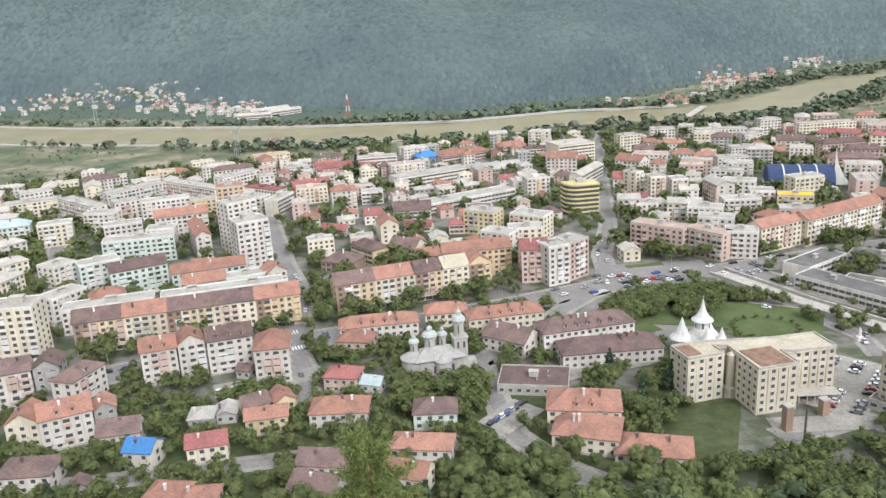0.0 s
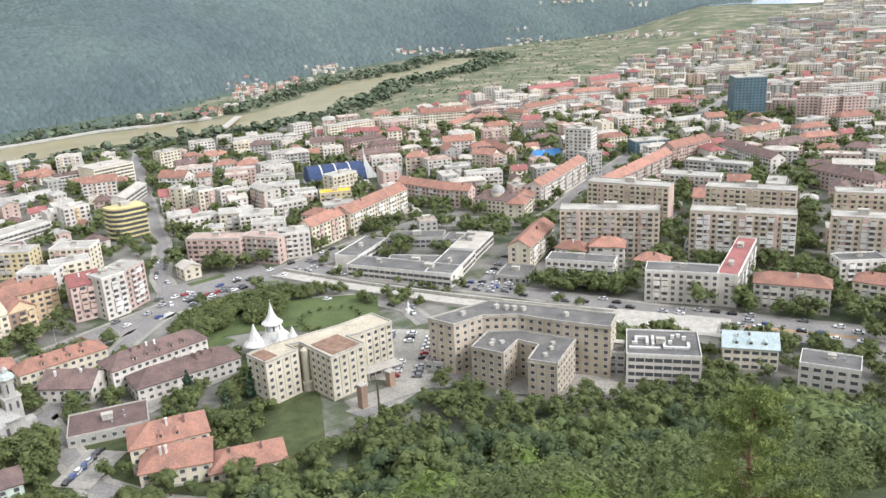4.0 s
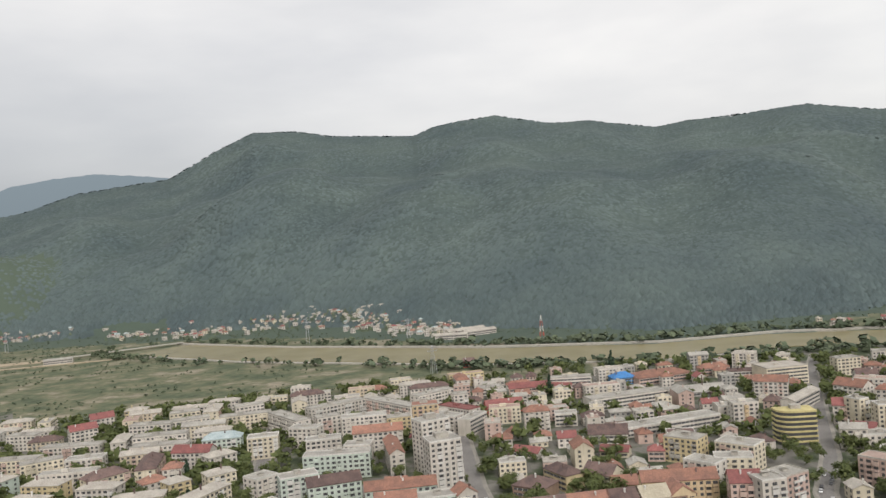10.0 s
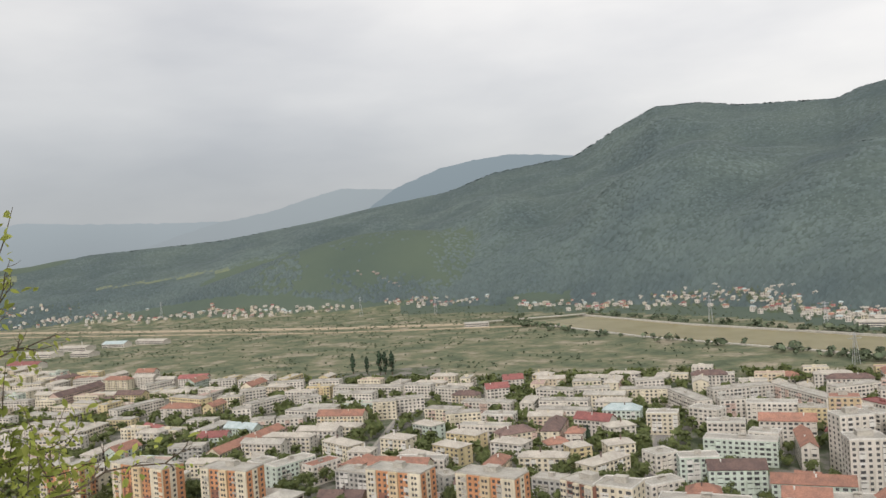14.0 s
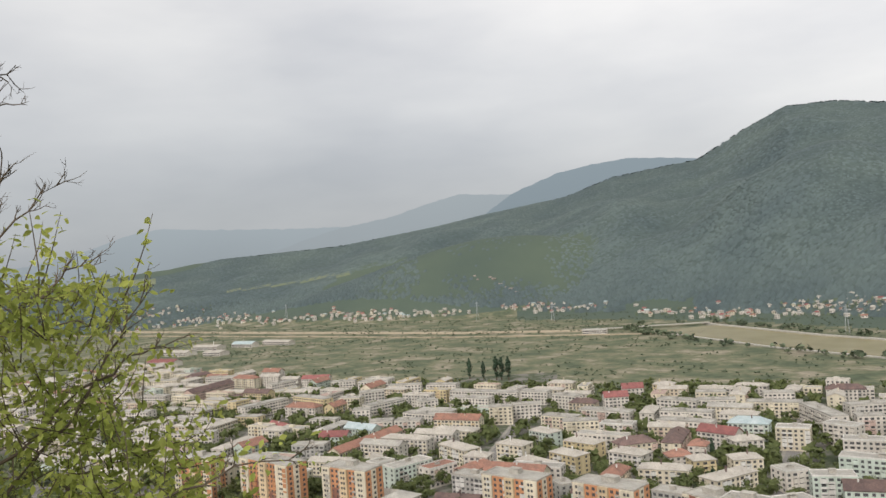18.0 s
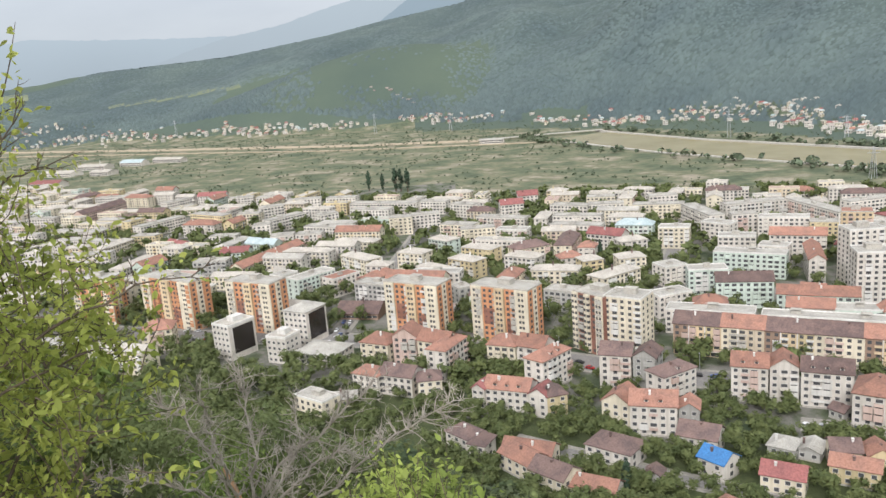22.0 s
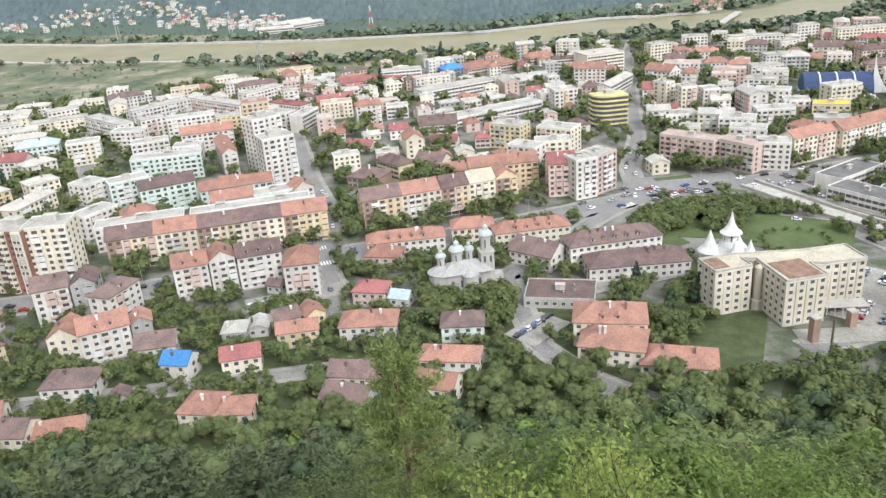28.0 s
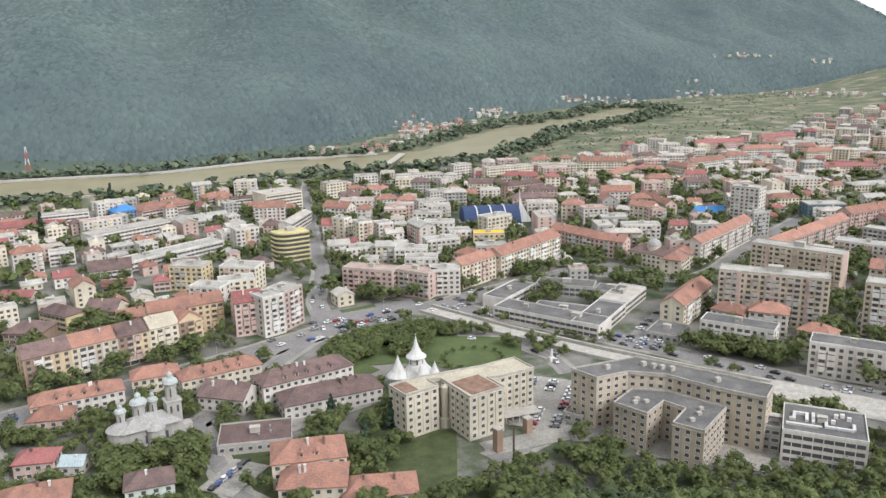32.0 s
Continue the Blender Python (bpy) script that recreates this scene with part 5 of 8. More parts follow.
building(389.5, 514.7, 22.8, 14, -14.7, 2, "W", "gable", "U")
building(409.6, 503.1, 21.8, 14, -61.0, 10, "W", "flat", "K")
building(393.1, 456.4, 14.5, 10, 2.8, 6, "G", "flat", "K")
building(440.0, 585.0, 23.6, 11, -25.0, 2, "G", "hip", "B")
building(518.3, 589.6, 25.9, 11, -7.9, 3, "P", "hip", "T")
building(472.0, 529.9, 25.0, 11, -13.0, 3, "C", "hip", "T")
building(635.4, 666.4, 72.7, 30, -29.4, 2, "P", "flat", "R")
building(469.0, 485.5, 29.7, 16, -20.7, 4, "N", "flat", "K")
building(401.6, 391.6, 39.3, 12, -60.3, 4, "W", "flat", "K")
building(445.9, 411.0, 45.3, 12, -68.9, 4, "G", "flat", "K")
building(508.3, 431.5, 63.1, 12, -107.0, 4, "W", "gable", "B")
building(585.7, 492.5, 60.4, 12, -113.9, 3, "W", "gable", "W")
building(556.5, 450.3, 42.2, 12, -6.0, 4, "C", "gable", "T")
building(482.3, 334.9, 48.1, 14, -93.6, 4, "P", "hip", "B")
building(543.9, 402.7, 35.4, 20, -3.5, 3, "P", "hip", "B")
building(585.2, 412.4, 30.3, 12, -21.2, 3, "P", "hip", "T")
building(575.1, 371.3, 20.3, 12, -78.1, 3, "W", "hip", "B")
building(669.5, 555.4, 30.7, 30, -37.3, 14, "N", "flat", "K")
building(679.0, 490.8, 21.4, 16, -52.0, 9, "P", "flat", "K")
building(686.0, 469.1, 21.0, 16, -18.2, 9, "P", "flat", "K")
building(703.6, 459.2, 21.5, 16, -30.7, 9, "P", "flat", "K")
building(843.2, 675.3, 44.9, 25, -23.3, 3, "W", "flat", "K")
building(698.3, 732.2, 56.7, 14, -11.2, 3, "C", "hip", "T")
building(642.1, 771.0, 48.0, 12, -18.9, 4, "W", "hip", "T")
building(640.9, 855.3, 65.7, 12, -6.7, 3, "P", "gable", "R")
building(749.9, 863.7, 55.8, 12, 3.7, 3, "P", "gable", "R")
building(745.6, 813.6, 66.9, 12, -4.9, 3, "W", "flat", "K")
building(737.8, 724.4, 41.3, 12, -11.2, 3, "C", "hip", "K")
building(913.4, 830.2, 56.7, 14, -14.7, 4, "W", "flat", "K")
building(947.0, 798.0, 39.1, 14, -22.0, 5, "C", "flat", "K")
building(928.6, 735.0, 48.5, 14, -10.0, 4, "W", "flat", "K")
building(892.9, 655.8, 54.3, 20, -21.4, 3, "W", "flat", "W")
building(853.2, 574.7, 58.5, 14, -27.5, 4, "W", "flat", "K")
building(672.4, 440.7, 34.0, 14, -20.3, 4, "W", "hip", "T")
building(707.3, 602.8, 35.8, 14, -87.7, 3, "G", "flat", "K")
building(591.6, 558.4, 58.9, 14, -12.1, 2, "C", "hip", "K")


# room kept for the churches, the offices and the vaulted hall
FOOTPRINTS += [(-12, 292, 13, 6.5, 14), (90.5, 303, 9, 9, 0), (-358, 210, 9, 10, 8), (-341, 242, 10, 11, 14), (-327, 219, 9, 9, 16), (-309, 229, 13, 12, 17), (-350, 290, 16, 14, 28), (242, 576, 30, 18, -12)]

# ---- roads, squares and the canal ----
MAIN = ((-640, 120), (-421, 205), (-330, 252), (-250, 283), (-150, 302), (-78, 328), (-30, 343), (20, 362), (70, 384), (108, 392), (150, 404), (200, 420))
ROADS = (
    (MAIN, 16), (((200, 420), (235, 430), (262, 416), (292, 386), (322, 397), (385, 441), (470, 489), (560, 535), (760, 640), (1100, 820)), 16),
    (((-76, 330), (-86, 391), (-104, 440), (-125, 510), (-150, 590), (-170, 690)), 8), (((-188, 300), (-215, 388), (-253, 470), (-290, 560), (-320, 640)), 8),
    (((72, 386), (75, 432), (90, 495), (106, 610), (132, 785), (150, 860)), 7), (((128, 348), (149, 338), (160, 310), (158, 290)), 5),
    (((138, 404), (158, 375), (178, 346), (197, 318), (214, 292), (229, 267), (248, 237), (268, 208), (288, 180), (318, 138)), 11), (((-330, 250), (-420, 380), (-520, 520)), 7), (((-520, 180), (-640, 300), (-760, 420)), 7),
    (((3, 302), (8, 270), (13, 242), (26, 222), (44, 206)), 6), (((70, 384), (45, 355), (20, 318), (3, 300)), 7), (((480, 700), (560, 760), (900, 980)), 8),
    (((-180, 214), (-120, 222), (-60, 232), (-5, 238)), 5), (((-78, 328), (-66, 295), (-62, 268)), 6), (((98, 233), (126, 244), (150, 232), (200, 186)), 8))
ROAD_LINES = []
for pts, width in ROADS:
    strip("road", pts, width, 0.14 + 0.006 * len(ROAD_LINES), ASPHALT, "grey asphalt town street", closed_thick=0.1)
    strip("pavement", pts, width + 5, 0.1, PAVING, "pale paved footway beside the street", category="pavement", closed_thick=0.1)
    ROAD_LINES.append((pts, width))
PAVED = []
for k, (pts, width, mat, name, lab) in enumerate((
        (((120, 250), (150, 287)), 24, PAVING, "car_park", "paved hospital car park"), (((203, 306), (262, 353)), 18, ASPHALT, "car_park", "asphalt car park beside the market hall"),
        (((128, 396), (152, 351), (170, 322), (181, 305), (206, 270), (225, 246)), 9, CONCRETE, "canal_bed", "pale concrete bed of a drained canal"),
        (((222, 249), (240, 227), (255, 207)), 20, CONCRETE, "canal_apron", "pale concrete apron over the covered canal"),
        (((251, 210), (264, 191), (282, 166), (300, 140)), 10, ASPHALT, "car_park", "long asphalt car park beside the covered canal"),
        (((260, 206), (270, 193), (286, 171)), 3, ORANGE_SOIL, "verge", "bare orange soil verge"),
        (((68, 398), (126, 399)), 33, ASPHALT, "junction", "wide asphalt road junction"), (((-100, 282), (-60, 296)), 12, PAVING, "car_park", "paved yard behind the flats"),
        (((6, 246), (20, 262)), 14, PAVING, "yard", "pale paved school yard"), (((98, 241), (130, 241)), 10, PAVING, "yard", "grey paved hospital yard"),
        (((150, 224), (186, 196)), 16, PAVING, "yard", "dusty paved building yard"), (((30, 282), (72, 296)), 9, PAVING, "yard", "paved school court"))):
    strip(name, pts, width, 0.24 + 0.012 * k, mat, lab, category=name.replace("_", " "), closed_thick=0.12)
    PAVED.append((pts, width))
for off in (-5.6, 5.6):
    strip("canal_wall", [(x + off * 0.82, y + off * 0.57) for x, y in ((128, 396), (152, 351), (170, 322), (181, 305), (206, 270), (225, 246))], 1.1, 1.6, CONCRETE, "pale concrete canal wall", category="canal wall", closed_thick=1.6)
for k, (pts, width) in enumerate(((((76, 350), (108, 342), (150, 322)), 34), (((113, 327), (137, 313)), 22), (((52, 316), (80, 330)), 12), (((-34, 226), (-6, 220)), 16), (((84, 410), (104, 413)), 5), (((76, 388), (88, 384)), 4), (((112, 390), (124, 384)), 4))):
    strip("lawn", pts, width, 0.30 + 0.01 * k, GRASS, "mown green lawn", category="lawn", closed_thick=0.1)
for x0, y0, ang in ((-73, 322, 20), (-82, 338, 20), (64, 374, 30), (120, 402, -30)):
    for k in range(7):
        m = pose(x0, y0, 0, 0, 0, ang) @ Matrix.Translation((k * 1.3 - 4, 0, 0))
        zs = boxes_part("crossing_stripe", [(-0.35, -2, 0.26, 0.35, 2, 0.275)], MARKING, None)
        zs.matrix_world = m
        tagged(zs, "white zebra crossing stripe on asphalt", "road marking", kind="structure")


ROAD_CELLS = {}
for pts, width in ROAD_LINES + PAVED:
    for (ax, ay), (bx, by) in zip(pts, pts[1:]):
        for i in range(int((min(ax, bx) - 22) // 40), int((max(ax, bx) + 22) // 40) + 1):
            for j in range(int((min(ay, by) - 22) // 40), int((max(ay, by) + 22) // 40) + 1):
                ROAD_CELLS.setdefault((i, j), []).append((ax, ay, bx - ax, by - ay, width / 2))


def near_road(x, y, extra=1.0):
    for ax, ay, dx, dy, half in ROAD_CELLS.get((int(x // 40), int(y // 40)), ()):
        t = max(0, min(1, ((x - ax) * dx + (y - ay) * dy) / (dx * dx + dy * dy)))
        if math.hypot(x - ax - dx * t, y - ay - dy * t) < half + extra:
            return True
    return False


CELLS, CELLS_DONE = {}, [0]


def in_building(x, y, extra=1.5):
    for fp in FOOTPRINTS[CELLS_DONE[0]:]:
        reach = math.hypot(fp[2], fp[3]) + 7
        for i in range(int((fp[0] - reach) // 40), int((fp[0] + reach) // 40) + 1):
            for j in range(int((fp[1] - reach) // 40), int((fp[1] + reach) // 40) + 1):
                CELLS.setdefault((i, j), []).append(fp)
    CELLS_DONE[0] = len(FOOTPRINTS)
    for cx, cy, hl, hd, rot in CELLS.get((int(x // 40), int(y // 40)), ()):
        a = radians(-rot)
        u, v = (x - cx) * math.cos(a) - (y - cy) * math.sin(a), (x - cx) * math.sin(a) + (y - cy) * math.cos(a)
        if abs(u) < hl + extra and abs(v) < hd + extra:
            return True
    return False


OPEN_LAND = ((40, 400), (130, 412), (215, 312), (312, 165), (290, 130), (240, 150), (185, 190), (135, 240), (62, 240), (40, 290))


def open_land(x, y):
    """The park, the hospital grounds and the quay, where the trees stand in rows and groups."""
    return all((b[0] - a[0]) * (y - a[1]) - (b[1] - a[1]) * (x - a[0]) <= 0 for a, b in zip(OPEN_LAND, OPEN_LAND[1:] + OPEN_LAND[:1]))


def in_strips(x, y):
    return (40 < x < 132 and 376 < y < 414) or (98 < x < 160 and 240 < y < 292 and math.hypot(x - 135, y - 268) < 26) or math.hypot(x - 13, y - 254) < 11 or (60 < x < 128 and 226 < y < 250) or math.hypot(x - 90, y - 304) < 14 or math.hypot(x - 232, y - 330) < 26 or math.hypot(x - 195, y - 352) < 24


# ---- more blocks and houses where the town is dense ----
JOINED_MATS = [WALL[k][0] for k in "WCDGAYMPRB"] + [ROOF[k][0] for k in "TBRKWPLH"] + [GLASS]
JOINED_SLOT = {("w", k): i for i, k in enumerate("WCDGAYMPRB")} | {("r", k): 10 + i for i, k in enumerate("TBRKWPLH")}


def joined_house(V, F, S, x, y, L, D, rot, floors, wall, kind, roof, base=0.0):
    """Walls, roof, parapet and rows of windows of a house that stands far off, added to one mesh."""
    H = floors * STOREY + 0.6
    v, f, s = [], [], []
    add_box(v, f, 0, 0, -3, L, D, H)
    if kind == "flat":
        add_box(v, f, 0.1, 0.1, H, L - 0.1, D - 0.1, H + 0.3)
    s = [JOINED_SLOT["w", wall]] * 6 + [JOINED_SLOT["r", roof]] * (len(f) - 6)
    if kind == "flat":
        w = 1.2 + (x * 7 + y * 3) % 1.3
        for b in ((0, 0, H, L, 0.3, H + 0.75), (0, D - 0.3, H, L, D, H + 0.75), (L * 0.45 - w, D * 0.4, H + 0.2, L * 0.45 + w, D * 0.4 + w, H + 2.2)):
            add_box(v, f, *b)
    else:
        rv, rf, gv, gf = roof_mesh(kind, L, D, H, ROOF[roof][0], WALL[wall][0], fill, True)
        f += [tuple(i + len(v) for i in p) for p in rf]
        v += rv
        s += [JOINED_SLOT["r", roof]] * (len(f) - len(s))
        f += [tuple(i + len(v) for i in p) for p in gf]
        v += gv
        cx = L * (0.25 + (x * 13 + y) % 0.5)
        add_box(v, f, cx - 0.35, D * 0.35, H + 0.5, cx + 0.35, D * 0.35 + 0.7, H + min(D, L) * 0.34 + 0.4)
    s += [JOINED_SLOT["w", wall]] * (len(f) - len(s))
    n = max(2, int(L / 3.2))
    for j in range(floors):
        z = j * STOREY + 1.1
        for i in range(n):
            cx, hw = L * (i + 0.5) / n, 0.72 if (i + int(x)) % 3 else 1.15
            k = len(v)
            v += [(cx - hw, -0.06, z), (cx + hw, -0.06, z), (cx + hw, -0.06, z + 1.45), (cx - hw, -0.06, z + 1.45)]
            f.append((k, k + 1, k + 2, k + 3))
        for i in range(max(1, int(D / 5))):
            cy = D * (i + 0.5) / max(1, int(D / 5))
            k = len(v)
            v += [(L + 0.06, cy - 0.7, z), (L + 0.06, cy + 0.7, z), (L + 0.06, cy + 0.7, z + 1.4), (L + 0.06, cy - 0.7, z + 1.4), (-0.06, cy + 0.7, z), (-0.06, cy - 0.7, z), (-0.06, cy - 0.7, z + 1.4), (-0.06, cy + 0.7, z + 1.4)]
            f += [(k, k + 1, k + 2, k + 3), (k + 4, k + 5, k + 6, k + 7)]
    s += [len(JOINED_MATS) - 1] * (len(f) - len(s))
    if floors > 3:
        for i in range(1 + int(x) % 2, n, 3):
            for j in range(1, floors):
                add_box(v, f, L * (i + 0.1) / n, -1.0, j * STOREY, L * (i + 0.9) / n, 0.0, j * STOREY + (1.05 if (i * 7 + j * 3 + int(y)) % 3 else 2.2))
        s += [JOINED_SLOT["w", "PCWGWA"[int(x + y) % 6]]] * (len(f) - len(s))
    c, q = math.cos(radians(rot)), math.sin(radians(rot))
    k = len(V)
    V.extend((x + a * c - b * q, y + a * q + b * c, base + z) for a, b, z in v)
    F.extend(tuple(i + k for i in p) for p in f)
    S.extend(s)
    FOOTPRINTS.append((x + L / 2 * c - D / 2 * q, y + L / 2 * q + D / 2 * c, L / 2, D / 2, rot))


fill = random.Random(11)
singles = 0
TOWN_V, TOWN_F, TOWN_S = [], [], []
for zone, step, x0, x1, y0, y1, keep, turn in (("west", 21, -1250, -170, 160, 800, 0.92, 22), ("old", 18, 80, 640, 410, 860, 0.92, -18), ("works", 17, -185, 95, 395, 790, 0.92, 14), ("east", 29, 320, 1500, 240, 1350, 0.85, -52), ("shore", 46, 1000, 2500, 500, 2000, 0.75, -50)):
    gx = x0
    while gx < x1:
        gy = y0
        while gy < y1:
            x, y = gx + fill.uniform(-5, 5), gy + fill.uniform(-5, 5)
            gy += step
            r, a = math.hypot(x, y), math.degrees(math.atan2(x, y))
            if fill.random() > keep or r < (400 if zone == "west" else 430) or r > lerp_table(TOWN_EDGE, a) - 22 or a > 63 or (zone == "west" and a > -13):
                continue
            if zone == "west":
                L, D = fill.uniform(18, 40), fill.uniform(10.5, 12.5)
                w, k, c, f = fill.choice("WWWWCCCCDMY"), fill.choice(("flat", "flat", "hip", "hip", "gable")), fill.choice("KKKWWP"), fill.choice((4, 4, 4, 3, 2))
                c = fill.choice("WWWWWKTB") if k != "flat" else c
            elif zone == "shore":
                L, D, f, k = fill.uniform(18, 60), fill.uniform(13, 28), fill.choice((1, 2, 3, 4)), fill.choice(("flat", "flat", "gable"))
                w, c = fill.choice("WWWCG"), fill.choice("KWWL") if k == "flat" else fill.choice("TWWB")
            else:
                L, D = (fill.uniform(17, 29), fill.uniform(11, 13)) if fill.random() < (0.2 if zone == "works" else 0.42) else (fill.uniform(9, 16), fill.uniform(8.5, 11))
                f = fill.choice((3, 4, 4, 5)) if L > 17 else fill.choice((1, 2, 2, 3))
                k = fill.choice(("hip", "gable", "flat", "flat", "flat", "flat")) if f > 2 else fill.choice(("hip", "gable", "flat") if zone == "old" else ("hip", "gable"))
                w, c = fill.choice("WWWCCPPG"), (fill.choice("KKWWP") if k == "flat" else fill.choice("TTTBBRWWKK" if zone == "old" else "TTRBWWKK"))
            rot = turn + fill.choice((0, 0, 0, 90)) + fill.uniform(-5, 5)
            m = pose(x, y, 0, 0, 0, rot)
            if any(in_building(p.x, p.y, 2.2) or near_road(p.x, p.y, 2.0) for p in (m @ Vector((L * u, D * v, 0)) for u in (-0.5, -0.25, 0, 0.25, 0.5) for v in (-0.5, 0, 0.5))):
                continue
            q = m @ Vector((-L / 2, -D / 2, 0))
            if r < 560 and singles < 90 and zone != "shore":
                building(q.x, q.y, L, D, rot, f, w, k, c)
                singles += 1
            else:
                joined_house(TOWN_V, TOWN_F, TOWN_S, q.x, q.y, L, D, rot, f, w, k, c, ground_z(q.x, q.y))
        gx += step
tagged(new("town_houses", quick_mesh("town_houses", TOWN_V, TOWN_F, JOINED_MATS, TOWN_S)), "many white and cream houses and flats of the farther town", "houses", kind="stuff")

# ---- trees ----
ICO_V = np.array([(0, 0, -1), (0.72, -0.53, -0.45), (-0.28, -0.85, -0.45), (-0.89, 0, -0.45), (-0.28, 0.85, -0.45), (0.72, 0.53, -0.45),
                  (0.28, -0.85, 0.45), (-0.72, -0.53, 0.45), (-0.72, 0.53, 0.45), (0.28, 0.85, 0.45), (0.89, 0, 0.45), (0, 0, 1)], dtype=float)
OCT_V = np.array([(0, 0, -1), (1, 0, 0), (0, 1, 0), (-1, 0, 0), (0, -1, 0), (0, 0, 1)], dtype=float)
OCT_F = np.array([(0, 2, 1), (0, 3, 2), (0, 4, 3), (0, 1, 4), (5, 1, 2), (5, 2, 3), (5, 3, 4), (5, 4, 1)])
ICO_F = np.array([(0, 1, 2), (1, 0, 5), (0, 2, 3), (0, 3, 4), (0, 4, 5), (1, 5, 10), (2, 1, 6), (3, 2, 7), (4, 3, 8), (5, 4, 9), (1, 10, 6), (2, 6, 7), (3, 7, 8), (4, 8, 9),
                  (5, 9, 10), (6, 10, 11), (7, 6, 11), (8, 7, 11), (9, 8, 11), (10, 9, 11)])


def tri_mesh(name, V, T, mats, smooth=False):
    me = bpy.data.meshes.new(name)
    V, T = np.asarray(V, dtype=np.float32), np.asarray(T, dtype=np.int32)
    me.vertices.add(len(V))
    me.vertices.foreach_set("co", V.ravel())
    me.loops.add(T.size)
    me.loops.foreach_set("vertex_index", T.ravel())
    me.polygons.add(len(T))
    me.polygons.foreach_set("loop_start", np.arange(0, T.size, 3, dtype=np.int32))
    me.polygons.foreach_set("loop_total", np.full(len(T), 3, dtype=np.int32))
    if smooth:
        me.polygons.foreach_set("use_smooth", np.ones(len(T), dtype=bool))
    for m in mats:
        me.materials.append(m)
    me.update()
    me.validate()
    return me


def crown(rs, clumps, leaves, leaf, form="round", core=0.85, ball=None, single=False):
    """A crown in a unit box (base at z 0.22, top at 1): dark inner clumps in an outer coat of leaf sprays with gaps."""
    V, T = [], []
    if form == "round":
        cs = rs.normal(0, 1, (clumps, 3))
        cs /= np.linalg.norm(cs, axis=1)[:, None]
        cs = cs * np.array((0.25, 0.25, 0.24)) * rs.uniform(0.5, 1.1, (clumps, 1)) + (0, 0, 0.63)
        rad = rs.uniform(0.11, 0.19, clumps)
    else:
        zz = np.sort(rs.uniform(0.12, 0.97, clumps))
        ang = rs.uniform(0, 6.28, clumps)
        wide = (0.26 if form == "cone" else 0.11) * ((1 - zz) if form == "cone" else np.sin(np.pi * np.clip(zz, 0.08, 0.95)))
        cs = np.c_[np.cos(ang) * wide * 0.6, np.sin(ang) * wide * 0.6, zz]
        rad = np.maximum(wide * 0.7, 0.02) + 0.015
    for c, r in zip(cs, rad):
        k = sum(len(v) for v in V)
        BV, BF = ball or (ICO_V, ICO_F)
        V.append(BV * r * core * rs.uniform(0.72, 1.15, (len(BV), 1)) + c)
        T.append(BF + k)
    pick = rs.integers(0, clumps, leaves)
    d = rs.normal(0, 1, (leaves, 3))
    d /= np.linalg.norm(d, axis=1)[:, None]
    p = cs[pick] + d * rad[pick][:, None] * rs.uniform(0.7 * core + 0.1, 1.25, (leaves, 1))
    if form == "round":
        d = d + 1.3 * (p - (0, 0, 0.5)) / np.linalg.norm(p - (0, 0, 0.5), axis=1)[:, None]
        d /= np.linalg.norm(d, axis=1)[:, None]
    u = rs.normal(0, 1, (leaves, 3))
    u -= d * (u * d).sum(1)[:, None] * rs.uniform(0.2, 0.9, (leaves, 1))
    u /= np.linalg.norm(u, axis=1)[:, None]
    w = np.cross(d, u) + rs.normal(0, 0.25, (leaves, 3))
    s = leaf * rs.uniform(0.55, 1.3, (leaves, 1))
    k = sum(len(v) for v in V)
    if single:
        V.append(np.stack((p - u * s, p + w * s * 0.75, p + u * s - w * s * 0.3), 1).reshape(-1, 3))
        T.append(k + np.arange(3 * leaves).reshape(-1, 3))
        return np.vstack(V), np.vstack(T)
    V.append(np.stack((p - u * s, p + w * s * 0.6, p + u * s, p - w * s * 0.6), 1).reshape(-1, 3))
    i = k + 4 * np.arange(leaves)
    T.append(np.r_[np.c_[i, i + 1, i + 2], np.c_[i, i + 2, i + 3]])
    return np.vstack(V), np.vstack(T)


RS = np.random.default_rng(5)
KINDS = []
for k in range(7):
    V, T = crown(RS, 15, 900, 0.038, core=0.95)
    KINDS.append(("broadleaf_tree", tri_mesh("crown", V, T, (LEAF_TOWN,)), "leafy green broadleaf tree with a rounded crown"))
for k in range(2):
    V, T = crown(RS, 26, 420, 0.035, "column")
    KINDS.append(("poplar_tree", tri_mesh("crown", V, T, (LEAF_DARK,)), "tall dark slender poplar tree"))
for k in range(2):
    V, T = crown(RS, 30, 480, 0.04, "cone")
    KINDS.append(("conifer_tree", tri_mesh("crown", V, T, (LEAF_DARK,)), "dark green pointed conifer tree"))
TV, TF = [], []
add_tube(TV, TF, [(0, 0, -0.03), (0.006, 0.004, 0.2), (-0.004, 0.006, 0.45), (0.004, 0, 0.75)], [0.032, 0.022, 0.016, 0.005])
for ang in (0.4, 2.2, 3.9, 5.3):
    add_tube(TV, TF, [(0, 0, 0.3), (0.1 * math.cos(ang), 0.1 * math.sin(ang), 0.44), (0.2 * math.cos(ang), 0.2 * math.sin(ang), 0.6)], [0.013, 0.008, 0.003], 4)
TRUNK = quick_mesh("trunk", TV, TF, (BARK,))


